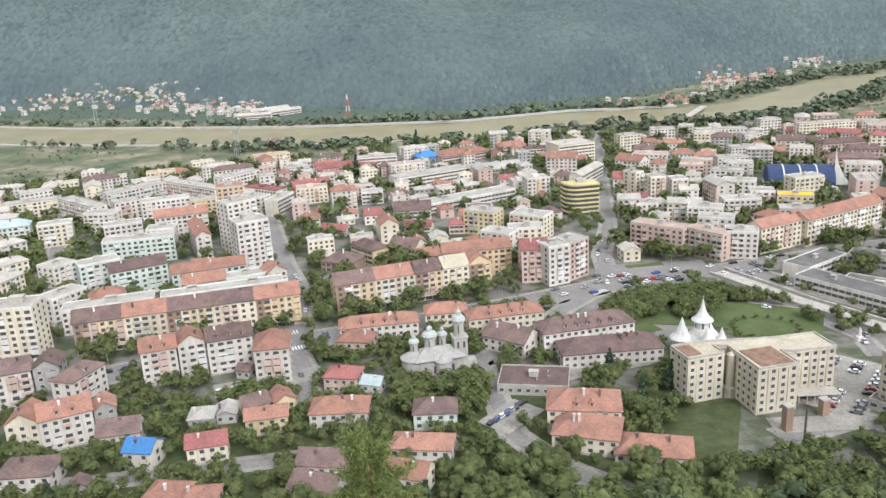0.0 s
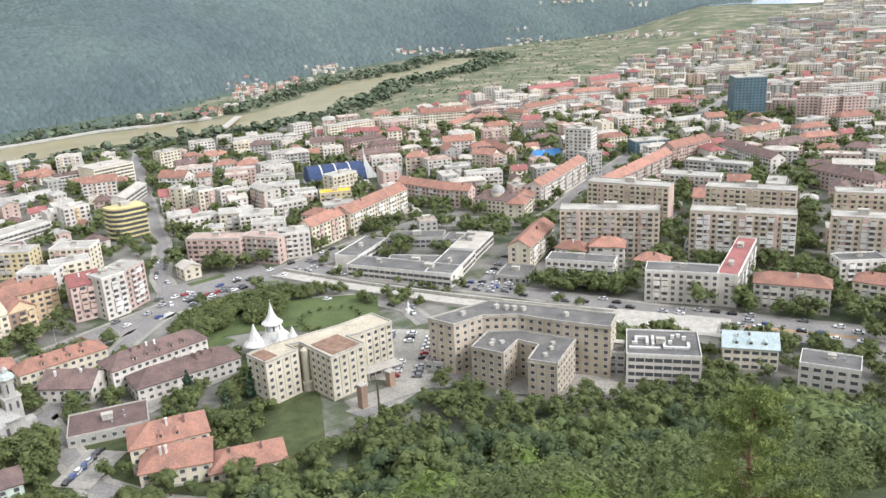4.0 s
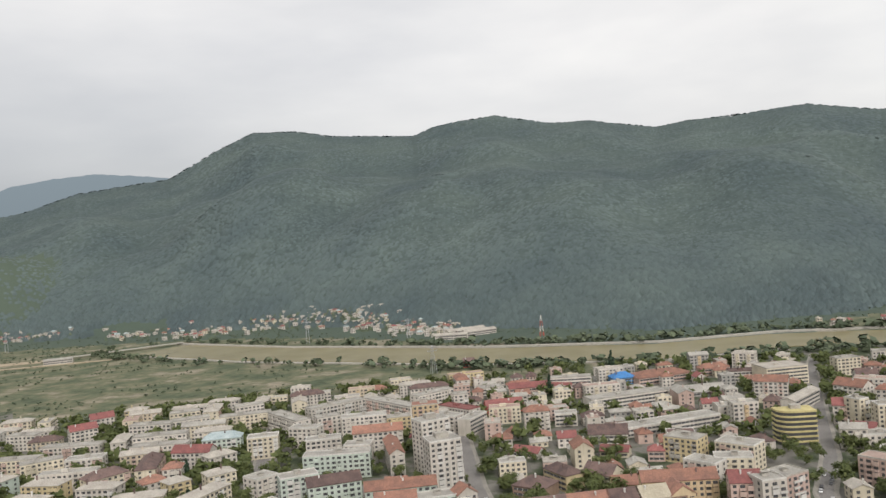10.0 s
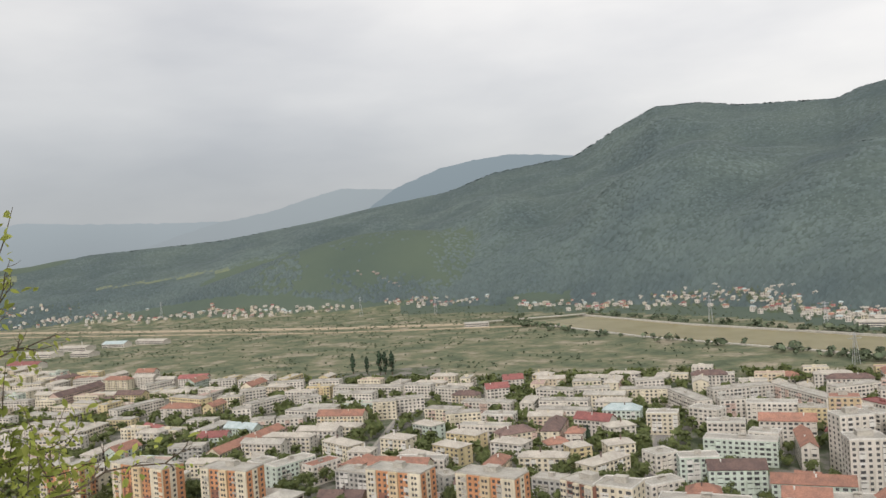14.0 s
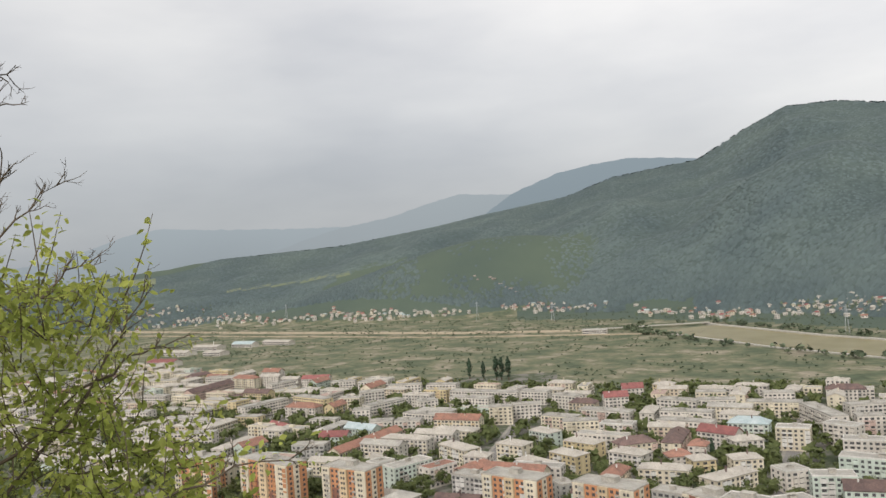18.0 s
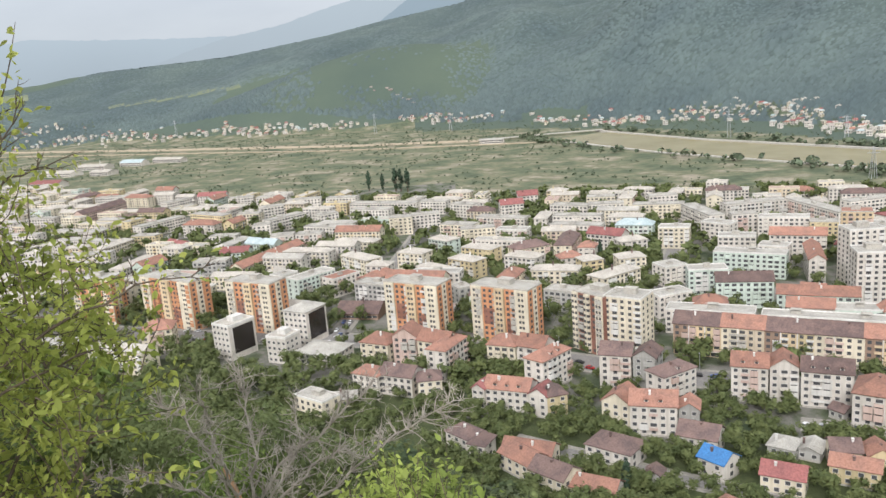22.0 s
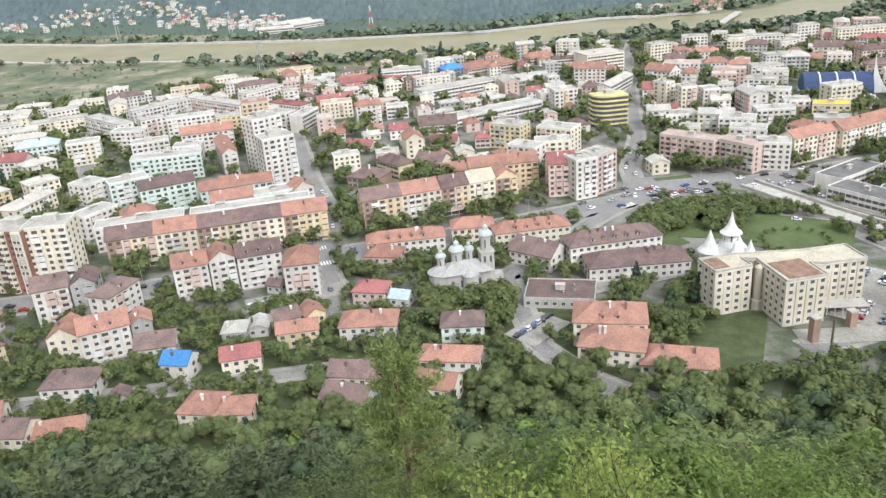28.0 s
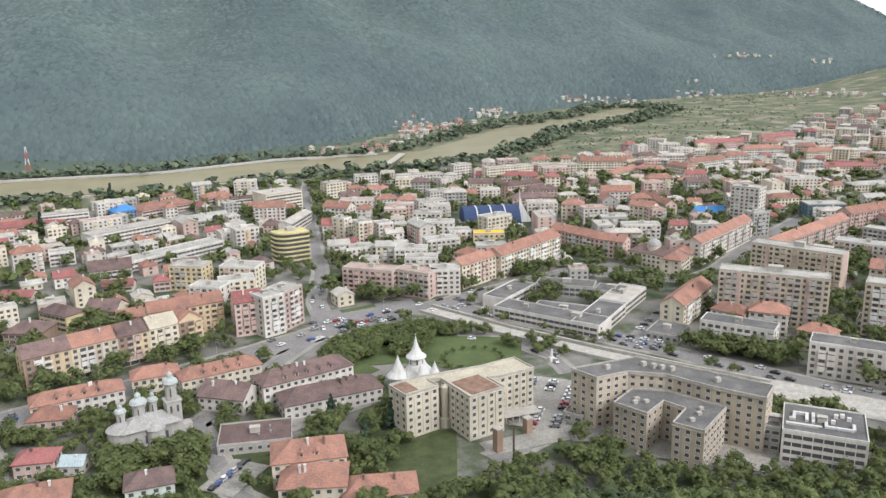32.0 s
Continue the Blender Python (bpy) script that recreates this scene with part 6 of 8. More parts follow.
def tree(x, y, height, kind, z=None, wide=1.0):
    name, me, label = KINDS[kind]
    t = thing(name, x, y, ground_z(x, y) if z is None else z, (x * 37 + y * 11) % 360, label, "tree", "trees of the town")
    part("trunk", TRUNK, t, "", Matrix.Diagonal((height, height, height, 1)))
    part("crown", me, t, "", Matrix.Diagonal((height * wide, height * wide, height, 1)))
    return t


pick = random.Random(3)
greens = []
for x, y, h in ((-701, 607, 24), (-683, 612, 21), (-666, 616, 28), (-660, 618, 27), (-651, 620, 27)):
    tree(x, y, h, 7 + pick.randrange(2))
for x, y, h in ((-128, 208, 11), (72, 268, 13), (60, 262, 10), (52, 281, 13), (-260, 400, 14), (-92, 690, 18), (-45, 800, 20), (-300, 462, 12)):
    tree(x, y, h, 9 + pick.randrange(2))
# avenues, parks and gardens; the first 300 are things, the joined rest follows
tries = 0
while len(greens) < 5200 and tries < 60000:
    tries += 1
    a = radians(pick.uniform(-82, 62))
    zone = pick.random()
    if zone < 0.33:
        r = pick.uniform(195, 335)
    else:
        r = pick.uniform(330, 900) if zone < 0.90 else pick.uniform(900, 1900)
    x, y = math.sin(a) * r, math.cos(a) * r
    deg = math.degrees(a)
    if r > lerp_table(TOWN_EDGE, deg) or r < lerp_table(HILL_FOOT, deg) + 6:
        continue
    if in_building(x, y, 2.2) or near_road(x, y, 0.6) or in_strips(x, y) or open_land(x, y) or math.hypot(x - 125, y - 320) < 15 or (-190 < x < 100 and y > 400 and pick.random() < 0.55):
        continue
    greens.append((x, y, pick.uniform(5, 9.5) if r < 330 else pick.uniform(8, 14)))
# the park round the white church and the big trees by the canal
for cx, cy, rx, ry, turn, n, h0, h1 in ((78, 350, 22, 11, 42, 120, 6, 9), (104, 358, 24, 9, 0, 100, 6, 9), (102, 340, 10, 9, 0, 34, 5, 8), (130, 352, 18, 7, -40, 60, 5, 8), (150, 330, 16, 4, -60, 16, 4, 7), (156, 322, 7, 18, 30, 22, 5, 9), (112, 303, 6, 10, 0, 8, 5, 7), (76, 300, 6, 14, 0, 10, 5, 8), (132, 248, 5, 4, 0, 3, 5, 7), (176, 330, 3, 22, 32, 9, 3, 5), (62, 250, 8, 10, 0, 9, 6, 9), (-10, 268, 24, 14, 10, 40, 8, 12), (246, 269, 37, 5, -46, 44, 8, 13), (283, 229, 18, 5, -49, 20, 8, 13), (304, 201, 17, 5, -59, 24, 8, 13),
                                        (0, 345, 40, 9, 18, 20, 6, 9), (330, 215, 30, 7, -52, 20, 8, 11)):
    for k in range(n):
        d, g = math.sqrt(pick.random()), pick.uniform(0, 6.28)
        p = pose(cx, cy, 0, 0, 0, turn) @ Vector((rx * d * math.cos(g), ry * d * math.sin(g), 0))
        if not (in_building(p.x, p.y, 2.5) or near_road(p.x, p.y, 0.8) or math.hypot(p.x - 125, p.y - 320) < 14):
            greens.append((p.x, p.y, pick.uniform(h0, h1)))
for k in range(16):
    greens.append((125 + 13.5 * math.cos(k * 0.393), 320 + 12 * math.sin(k * 0.393), 3.2))
# rows of trees along the boulevards
for pts, width in ROAD_LINES[:2] + ROAD_LINES[6:7]:
    for (ax, ay), (bx, by) in zip(pts, pts[1:]):
        n = int(math.hypot(bx - ax, by - ay) / 9)
        for k in range(n):
            for side in (-1, 1):
                nx, ny = -(by - ay) / math.hypot(bx - ax, by - ay), (bx - ax) / math.hypot(bx - ax, by - ay)
                x, y = ax + (bx - ax) * k / n + nx * side * (width / 2 + 3.2), ay + (by - ay) * k / n + ny * side * (width / 2 + 3.2)
                if pick.random() < 0.55 and not in_building(x, y, 1.5) and not near_road(x, y, 0.2):
                    greens.append((x, y, pick.uniform(6, 10)))
# the tree line between the town and the meadow
for k in range(420):
    a = pick.uniform(-62, 14)
    r = lerp_table(TOWN_EDGE, a) + pick.gauss(-8, 9)
    x, y = math.sin(radians(a)) * r, math.cos(radians(a)) * r
    if not in_building(x, y, 2.0) and noise.noise((a * 0.35, 0, 5)) > -0.25:
        greens.append((x, y, pick.uniform(5, 10)))
greens.sort(key=lambda g: math.hypot(g[0], g[1]))
for x, y, h in greens[:290]:
    tree(x, y, h, pick.randrange(7) if pick.random() < 0.95 else 9 + pick.randrange(2), wide=pick.uniform(0.95, 1.35))


def joined_wood(name, label, spots, leaves, leaf, mats, seed, form="round", clumps=9, kinds=6, core=0.85, ball=None, single=False):
    """Many trees in one mesh; spots are (x, y, z, height, width, material)."""
    rs = np.random.default_rng(seed)
    base = [crown(rs, clumps, leaves, leaf, form, core, ball, single) for _ in range(kinds)]
    VV, TT, MM, k = [], [], [], 0
    for x, y, z, h, w, mi in spots:
        V, T = base[rs.integers(kinds)]
        c, s = math.cos(x * 3.7 + y), math.sin(x * 3.7 + y)
        R = np.array(((c, -s, 0), (s, c, 0), (0, 0, 1)))
        VV.append(V @ R.T * (h * w, h * w, h) + (x, y, z))
        TT.append(T + k)
        MM.append(np.full(len(T), mi, dtype=np.int32))
        k += len(V)
    me = tri_mesh(name, np.vstack(VV), np.vstack(TT), mats)
    me.polygons.foreach_set("material_index", np.concatenate(MM))
    return tagged(new(name, me), label, "trees", kind="stuff")


near_greens, far_greens = [g for g in greens[290:] if math.hypot(g[0], g[1]) < 520], [g for g in greens[290:] if math.hypot(g[0], g[1]) >= 520]
for nm, rows, leaves, leaf, ball in (("town_greenery", near_greens, 210, 0.066, (OCT_V, OCT_F)), ("far_greenery", far_greens, 22, 0.18, (OCT_V, OCT_F))):
    joined_wood(nm, "many leafy green trees between the houses", [(x, y, ground_z(x, y) - h * 0.15, h * 1.1, pick.uniform(0.95, 1.35), 0) for x, y, h in rows], leaves, leaf, (LEAF_TOWN,), 8, clumps=6, ball=ball, core=0.78, single=leaves > 100)

# the near hillside: young broadleaf wood, lower towards the brow, fresher green near the eye
SKYLINE = ((-85, -10.5), (-72, -13.5), (-66, -17.6), (-61, -19.6), (-55, -22.4), (-50, -24.8), (-45, -27), (-42, -28.4), (-32, -31.2), (-24, -33.2), (-14, -33.9), (0, -34.3), (6, -33.6), (11, -32.6), (18, -30.2), (24, -28.2),
           (32, -28), (40, -28.5), (45, -27.3), (52, -26.3), (60, -25.8), (75, -24))
spots, far_spots, taken = [], [], {}
hill = random.Random(21)
for k in range(9000):
    a = hill.uniform(-88, 66)
    foot = lerp_table(HILL_FOOT, a)
    r = math.sqrt(hill.uniform(11 ** 2, (foot + 14) ** 2))
    x, y = math.sin(radians(a)) * r, math.cos(radians(a)) * r
    if in_building(x, y, 2.5) or near_road(x, y, 1.0) or in_strips(x, y) or (abs(a + 8.6) < 5 and r < 32):
        continue
    g = ground_z(x, y)
    low = max(0.0, 1 - r / 115) * (9 if a > -42 else 4)
    room = EYE - r * math.tan(radians(-lerp_table(SKYLINE, a) + low + abs(hill.gauss(0, 0.7)))) - g
    h = min(hill.uniform(7.5, 14), room)
    if h < 1.0:
        continue
    ci, cj = int(x // 5), int(y // 5)
    if any((x - u) ** 2 + (y - v) ** 2 < (2.3 + 0.25 * h) ** 2 for i in (-1, 0, 1) for j in (-1, 0, 1) for u, v in taken.get((ci + i, cj + j), ())):
        continue
    taken.setdefault((ci, cj), []).append((x, y))
    row = (x, y, g - 0.2 * h, h * 1.2, hill.uniform(0.9, 1.35), hill.choice((0, 0, 1, 1, 3, 3)) if r > 75 and hill.random() < 0.93 else hill.choice((0, 1, 1, 2)))
    (spots if r < 90 else far_spots).append(row)
# a dark pine group and a few fresh bushes that stand out of the wood
pines = []
for k in range(34):
    a, r = hill.gauss(-29, 7), hill.uniform(75, 125)
    x, y = math.sin(radians(a)) * r, math.cos(radians(a)) * r
    h = EYE - r * math.tan(radians(-lerp_table(SKYLINE, a) + hill.uniform(0.3, 2.0))) - ground_z(x, y)
    pines.append((x, y, ground_z(x, y) - 1, max(5, h + 1), hill.uniform(1.5, 2.1), 0))
joined_wood("hillside_pines", "dark pines in the wood on the near slope", pines, 1100, 0.028, (LEAF_HILL_PINE,), 61, form="cone", clumps=34, kinds=4, core=0.6, ball=(OCT_V, OCT_F), single=True)
fresh = []
for a, r, el in ((-1, 26, 37.2), (4, 24, 36.2), (8, 25, 35.2), (12, 24, 34.8), (16, 25, 36.4), (-22, 24, 39.2), (-31, 25, 38.0), (-37, 26, 35.8), (-42, 24, 33.4), (-47, 22, 31.0), (40, 26, 34.6), (49, 22, 33.6)):
    x, y = math.sin(radians(a)) * r, math.cos(radians(a)) * r
    h = EYE - r * math.tan(radians(el)) - ground_z(x, y)
    if h > 1:
        fresh.append((x, y, ground_z(x, y) - 0.25 * h, h * 1.25, hill.uniform(1.0, 1.3), 2))
joined_wood("hillside_wood", "dense green broadleaf wood on the near slope", far_spots[:1300], 620, 0.036, (LEAF_NEAR, LEAF_PALE, LEAF_FRESH, LEAF_DEEP), 9, clumps=11, core=0.9, ball=(OCT_V, OCT_F), single=True)
joined_wood("hillside_saplings", "green saplings on the near slope", [s for s in spots if math.hypot(s[0], s[1]) > 42][:220], 1700, 0.025, (LEAF_NEAR, LEAF_PALE, LEAF_FRESH, LEAF_DEEP), 10, clumps=16, kinds=5, core=0.3, single=True)
joined_wood("hillside_bushes", "fresh green bushes just below the path", fresh + [s for s in spots if math.hypot(s[0], s[1]) <= 42][:50], 4500, 0.0135, (LEAF_NEAR, LEAF_PALE, LEAF_FRESH, LEAF_DEEP), 14, clumps=30, kinds=3, core=0.15, single=True)

# village clusters under the mountain: bearing, height angle, their half widths, number of houses
VILLAGE = ((-26.3, -4.9, 1.8, 0.5, 34), (-22.3, -4.95, 1.9, 0.55, 46), (-19.9, -5.5, 1.3, 0.55, 40), (-17.4, -6.1, 1.3, 0.45, 26), (-15.0, -6.5, 1.2, 0.45, 18), (-31.5, -5.1, 1.8, 0.25, 22), (-35.5, -4.75, 2.2, 0.2, 14), (-41.2, -4.25, 2.2, 0.16, 14),
           (-44.6, -3.95, 1.5, 0.25, 18), (-53.5, -3.95, 3.0, 0.2, 26), (-59.5, -3.6, 4.0, 0.25, 44), (-67.5, -3.2, 4.0, 0.3, 40), (-70, -2.5, 3.5, 0.4, 12), (17.2, -6.0, 0.9, 0.5, 26), (19.8, -6.0, 1.3, 0.45, 24), (22.6, -5.0, 1.0, 0.25, 14),
           (14.9, -7.2, 1.0, 0.22, 9), (11.4, -7.35, 0.9, 0.12, 5), (30, -4.2, 2.4, 0.2, 18), (36.6, -3.85, 1.0, 0.18, 12), (44.4, -3.75, 2.2, 0.16, 22), (39.4, -1.35, 1.2, 0.2, 9), (44.0, -1.75, 0.7, 0.1, 5), (35.9, -3.0, 0.7, 0.1, 4))

# the forest that covers the long mountain
rs = np.random.default_rng(31)
bl, n = [], 0
fr_rng = random.Random(77)
while n < 110000:
    a = fr_rng.uniform(-88, 54)
    fr, rr = lerp_table(FOOT_R, a), lerp_table(RIDGE_R, a)
    r = math.sqrt(fr_rng.uniform((fr - 16) ** 2, (rr + 25) ** 2)) if fr_rng.random() < 0.75 else fr_rng.uniform(fr - 20, fr + 420)
    x, y = math.sin(radians(a)) * r, math.cos(radians(a)) * r
    n += 1
    z = ground_z(x, y)
    land = cover(radians(a), r, z)
    if land == 4 and spur_z(x, y) > z - 1:
        # scattered trees on the grassy spur, thicker at its foot and towards the wood
        rim = max(0.0, 1 - (spur_z(x, y) - 20) / 40) + max(0.0, (a + 43.5) / 4) + max(0.0, (-52 - a) / 5) + 0.5 * fold((x, y), 90, 8.8)
        if fr_rng.random() > rim:
            continue
    elif land != 3:
        continue
    if any(abs(a - va) < wa and abs(math.degrees(math.atan2(z - EYE, r)) - ve) < we and fr_rng.random() < 0.85 for va, ve, wa, we, _ in VILLAGE):
        continue
    e = 10 / r
    bl.append((x, y, z, fr_rng.uniform(5.0, 9.5), max(0.16, 1.0 - (r - fr) / 380), (ground_z(x + x * e, y + y * e) - z) / 10, x / r, y / r))
DOME_V = np.array([(1, 0, -0.3), (0.31, 0.95, -0.3), (-0.81, 0.59, -0.3), (-0.81, -0.59, -0.3), (0.31, -0.95, -0.3), (0, 0, 0.34)])
DOME_F = np.array([(0, 1, 5), (1, 2, 5), (2, 3, 5), (3, 4, 5), (4, 0, 5)])


def dome_wood(name, label, rows, mat):
    """Far tree crowns as uneven domes; rows are x, y, z, size, height, slope and its direction."""
    rows = np.array(rows)
    V = DOME_V[None] * rs.uniform(0.75, 1.2, (len(rows), 6, 1)) * rows[:, 3][:, None, None]
    V[:, 5, 2] *= rows[:, 4] / 0.34
    V[:, :, 2] += rows[:, 5][:, None] * (V[:, :, 0] * rows[:, 6][:, None] + V[:, :, 1] * rows[:, 7][:, None])
    V += rows[:, None, :3]
    T = DOME_F[None] + 6 * np.arange(len(rows))[:, None, None]
    return tagged(new(name, tri_mesh(name, V.reshape(-1, 3), T.reshape(-1, 3), (mat,), True)), label, "forest", kind="stuff")


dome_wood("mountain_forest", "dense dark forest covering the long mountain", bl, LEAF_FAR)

# scrub on the flood plain and trees along the river banks
scrub = []
RIVER_FINE = np.array([(p[0] + (q[0] - p[0]) * t / 5, p[1] + (q[1] - p[1]) * t / 5) for p, q in zip(RIVER, RIVER[1:]) for t in range(6)])
for k in range(36000):
    x, y = fr_rng.uniform(-2000, 1500), fr_rng.uniform(520, 1700)
    a, r = math.degrees(math.atan2(x, y)), math.hypot(x, y)
    if a < -74 or r < lerp_table(TOWN_EDGE, a) - 10 or r > lerp_table(FOOT_R, a) + 20 or ground_z(x, y) > 6:
        continue
    patch = fold((x, y * 2.5), 130, 4.4)
    d = float(np.hypot(RIVER_FINE[:, 0] - x, RIVER_FINE[:, 1] - y).min())
    if d < 68 - max(0, x) * 0.03:
        continue
    bank = d < 100 and (x > -330 or fr_rng.random() < 0.3)
    if bank or (patch > 0.02 and fr_rng.random() < 0.55) or fr_rng.random() < 0.06:
        h = fr_rng.uniform(6, 14) if bank else fr_rng.uniform(1.4, 4.0)
        scrub.append((x, y, -0.25 * h, h * 1.25, fr_rng.uniform(1.0, 1.7), 0))
joined_wood("flood_plain_scrub", "scattered scrub and bushes on the flood meadow", scrub[:8200], 13, 0.2, (LEAF_SCRUB,), 12, clumps=3, ball=(OCT_V, OCT_F))

# ---- village houses under the mountain ----
vill = random.Random(9)


def cottage(x, y, L, D, rot, wall, roof):
    H = vill.uniform(2.7, 4.2)
    t = thing("cottage", x, y, ground_z(x, y), rot, f"small {WALL[wall][1]} village house with {ROOF[roof][1]} roof", "house", "village houses under the mountain")
    V, F = [], []
    add_box(V, F, 0, 0, -4, L, D, H)
    me, gab = roof_mesh("gable" if vill.random() < 0.6 else "hip", L, D, H, ROOF[roof][0], WALL[wall][0], vill)
    gables_into(V, F, gab or ())
    part("wall", quick_mesh("wall", V, F, (WALL[wall][0],)), t)
    part("roof", me, t)
    boxes_part("window", [(L * 0.2, -0.06, 1, L * 0.38, 0, 2.3)], GLASS, t)
    boxes_part("window", [(L * 0.6, -0.06, 1, L * 0.8, 0, 2.3)], GLASS, t)


def on_slope(az, el):
    """Where the line of sight from the path meets the ground."""
    r = 900.0
    while r < 4800 and EYE + r * math.tan(radians(el)) > ground_z(math.sin(radians(az)) * r, math.cos(radians(az)) * r):
        r += 8
    return math.sin(radians(az)) * r, math.cos(radians(az)) * r


def river_gap(x, y):
    return float(np.hypot(RIVER_FINE[:, 0] - x, RIVER_FINE[:, 1] - y).min())


village_trees = []
for az, el, wa, we, n in VILLAGE:
    for k in range(int(n * 2.2)):
        x, y = on_slope(vill.uniform(az - wa, az + wa), el + vill.uniform(-we, we))
        if river_gap(x, y) > 75:
            village_trees.append((x, y, ground_z(x, y) + 0.8, vill.uniform(2.4, 4.6), vill.uniform(0.7, 1.3), 0, 0, 1))
    for k in range(n // 3):
        x, y = on_slope(vill.uniform(az - wa, az + wa), el + vill.uniform(-we, we))
        if river_gap(x, y) > 80 and not in_building(x, y, 9):
            cottage(x, y, vill.uniform(6.5, 10.5), vill.uniform(5.5, 7.5), vill.uniform(-40, 50), vill.choice("WWWWCG"), vill.choice("TTRBWKTRL" if 14 < az < 20 else "WWKWTRWTB"))
dome_wood("village_greenery", "garden trees among the village houses", village_trees, LEAF_SCRUB)
for x, y, L, D, rot, c in ((-290, 1130, 60, 14, 40, "W"), (-262, 1115, 50, 12, 40, "W"), (-300, 1090, 45, 12, 8, "W"), (-1440, 520, 70, 26, 20, "W"), (-1462, 590, 60, 26, 25, "W"), (-1420, 650, 50, 20, 20, "L"), (-1395, 700, 70, 16, 15, "W"),
                             (-1300, 450, 60, 20, 20, "R"), (-1340, 560, 40, 24, 20, "W"), (-205, 850, 12, 10, 10, "B"), (-880, 1010, 40, 10, 30, "K"), (-1150, 420, 50, 18, 25, "W")):
    building(x, y, L, D, rot, 2, "W" if c != "B" else "R", "gable", c, "hall")

VV, VF, VS = [], [], []
for az, el, wa, we, n in VILLAGE:
    for k in range(int(n * 1.35)):
        x, y = on_slope(vill.gauss(az, wa * 0.75), el + vill.gauss(0, we * 0.55))
        if river_gap(x, y) > 78 and not in_building(x, y, 3):
            joined_house(VV, VF, VS, x, y, vill.uniform(5.5, 10), vill.uniform(5, 7), vill.uniform(-40, 50), vill.choice((1, 1, 2)), vill.choice("WWWWWC"), vill.choice(("gable", "hip")), vill.choice("TTTRBWK" if 14 < az < 20 else "WWWWWKKLTR"), ground_z(x, y) + 0.5)
tagged(new("village_houses", quick_mesh("village_houses", VV, VF, JOINED_MATS, VS)), "scattered white houses of the village below the forest", "houses", kind="stuff")
# the bare rock of a small quarry on the green spur
ROCK = ground_mix("bare_rock", ((0.3, 0.20, 0.175, 0.16), (0.7, 0.36, 0.31, 0.28)), 0.05, 0.95, 0.3, 0.8)
quarry = thing("quarry_face", *on_slope(-46.4, -2.1), 0, 0, "pale bare rock face of a small hillside quarry", "rock")
qx, qy = quarry.matrix_world.translation.xy
for az, el, w in ((-48.3, -1.5, 5), (-48.1, -1.7, 4), (-47.2, -1.62, 6), (-46.95, -1.75, 8), (-46.5, -2.12, 7), (-46.1, -2.42, 7), (-45.75, -2.58, 9), (-45.5, -2.74, 8)):
    x, y = on_slope(az, el)
    V, F = [], []
    add_lathe(V, F, 0, 0, ((w, -5), (w * 0.95, 0.2), (w * 0.55, 1.2), (w * 0.15, 1.5)), 7)
    V = [(p[0] * vill.uniform(0.7, 1.3), p[1] * vill.uniform(0.5, 1.0), p[2] * vill.uniform(0.7, 1.2)) for p in V]
    part("rock_ledge", quick_mesh("rock_ledge", V, F, (ROCK,)), quarry, "", Matrix.Translation((x - qx, y - qy, ground_z(x, y))))

# ---- masts, poles and bridges ----
m = thing("lattice_mast", -141, 1022, 0, 0, "red and white steel radio mast by the river", "mast")
for k in range(5):
    w0, w1 = 3.2 - 0.55 * k, 3.2 - 0.55 * (k + 1)
    for sx, sy in ((-1, -1), (1, -1), (1, 1), (-1, 1)):
        for nm, end, thick in (("mast_leg", (sx * w1, sy * w1), 0.22), ("mast_brace", (-sy * w1, sx * w1), 0.14)):
            V, F = [], []
            add_tube(V, F, [(sx * w0, sy * w0, k * 7), (*end, k * 7 + 7)], [thick, thick], 4)
            part(nm, quick_mesh(nm, V, F, (RED_PAINT if k % 2 else FRAME,)), m, "red painted steel" if k % 2 else "white painted steel")
boxes_part("equipment_hut", [(-6, -5, 0, 6, 5, 3.2)], FRAME, m, "white hut at its foot")


def lamp_post(x, y, rot):
    t = thing("street_lamp", x, y, 0, rot, "slim grey steel street lamp by the road", "street lamp", "street lamps along the boulevard")
    V, F = [], []
    add_tube(V, F, [(0, 0, 0), (0, 0, 7.6), (0, -0.5, 8.4), (0, -1.8, 8.7)], [0.12, 0.08, 0.06, 0.05], 5)
    part("pole", quick_mesh("pole", V, F, (STEEL,)), t)
    boxes_part("lamp_head", [(-0.16, -2.4, 8.6, 0.16, -1.7, 8.8)], STEEL, t)


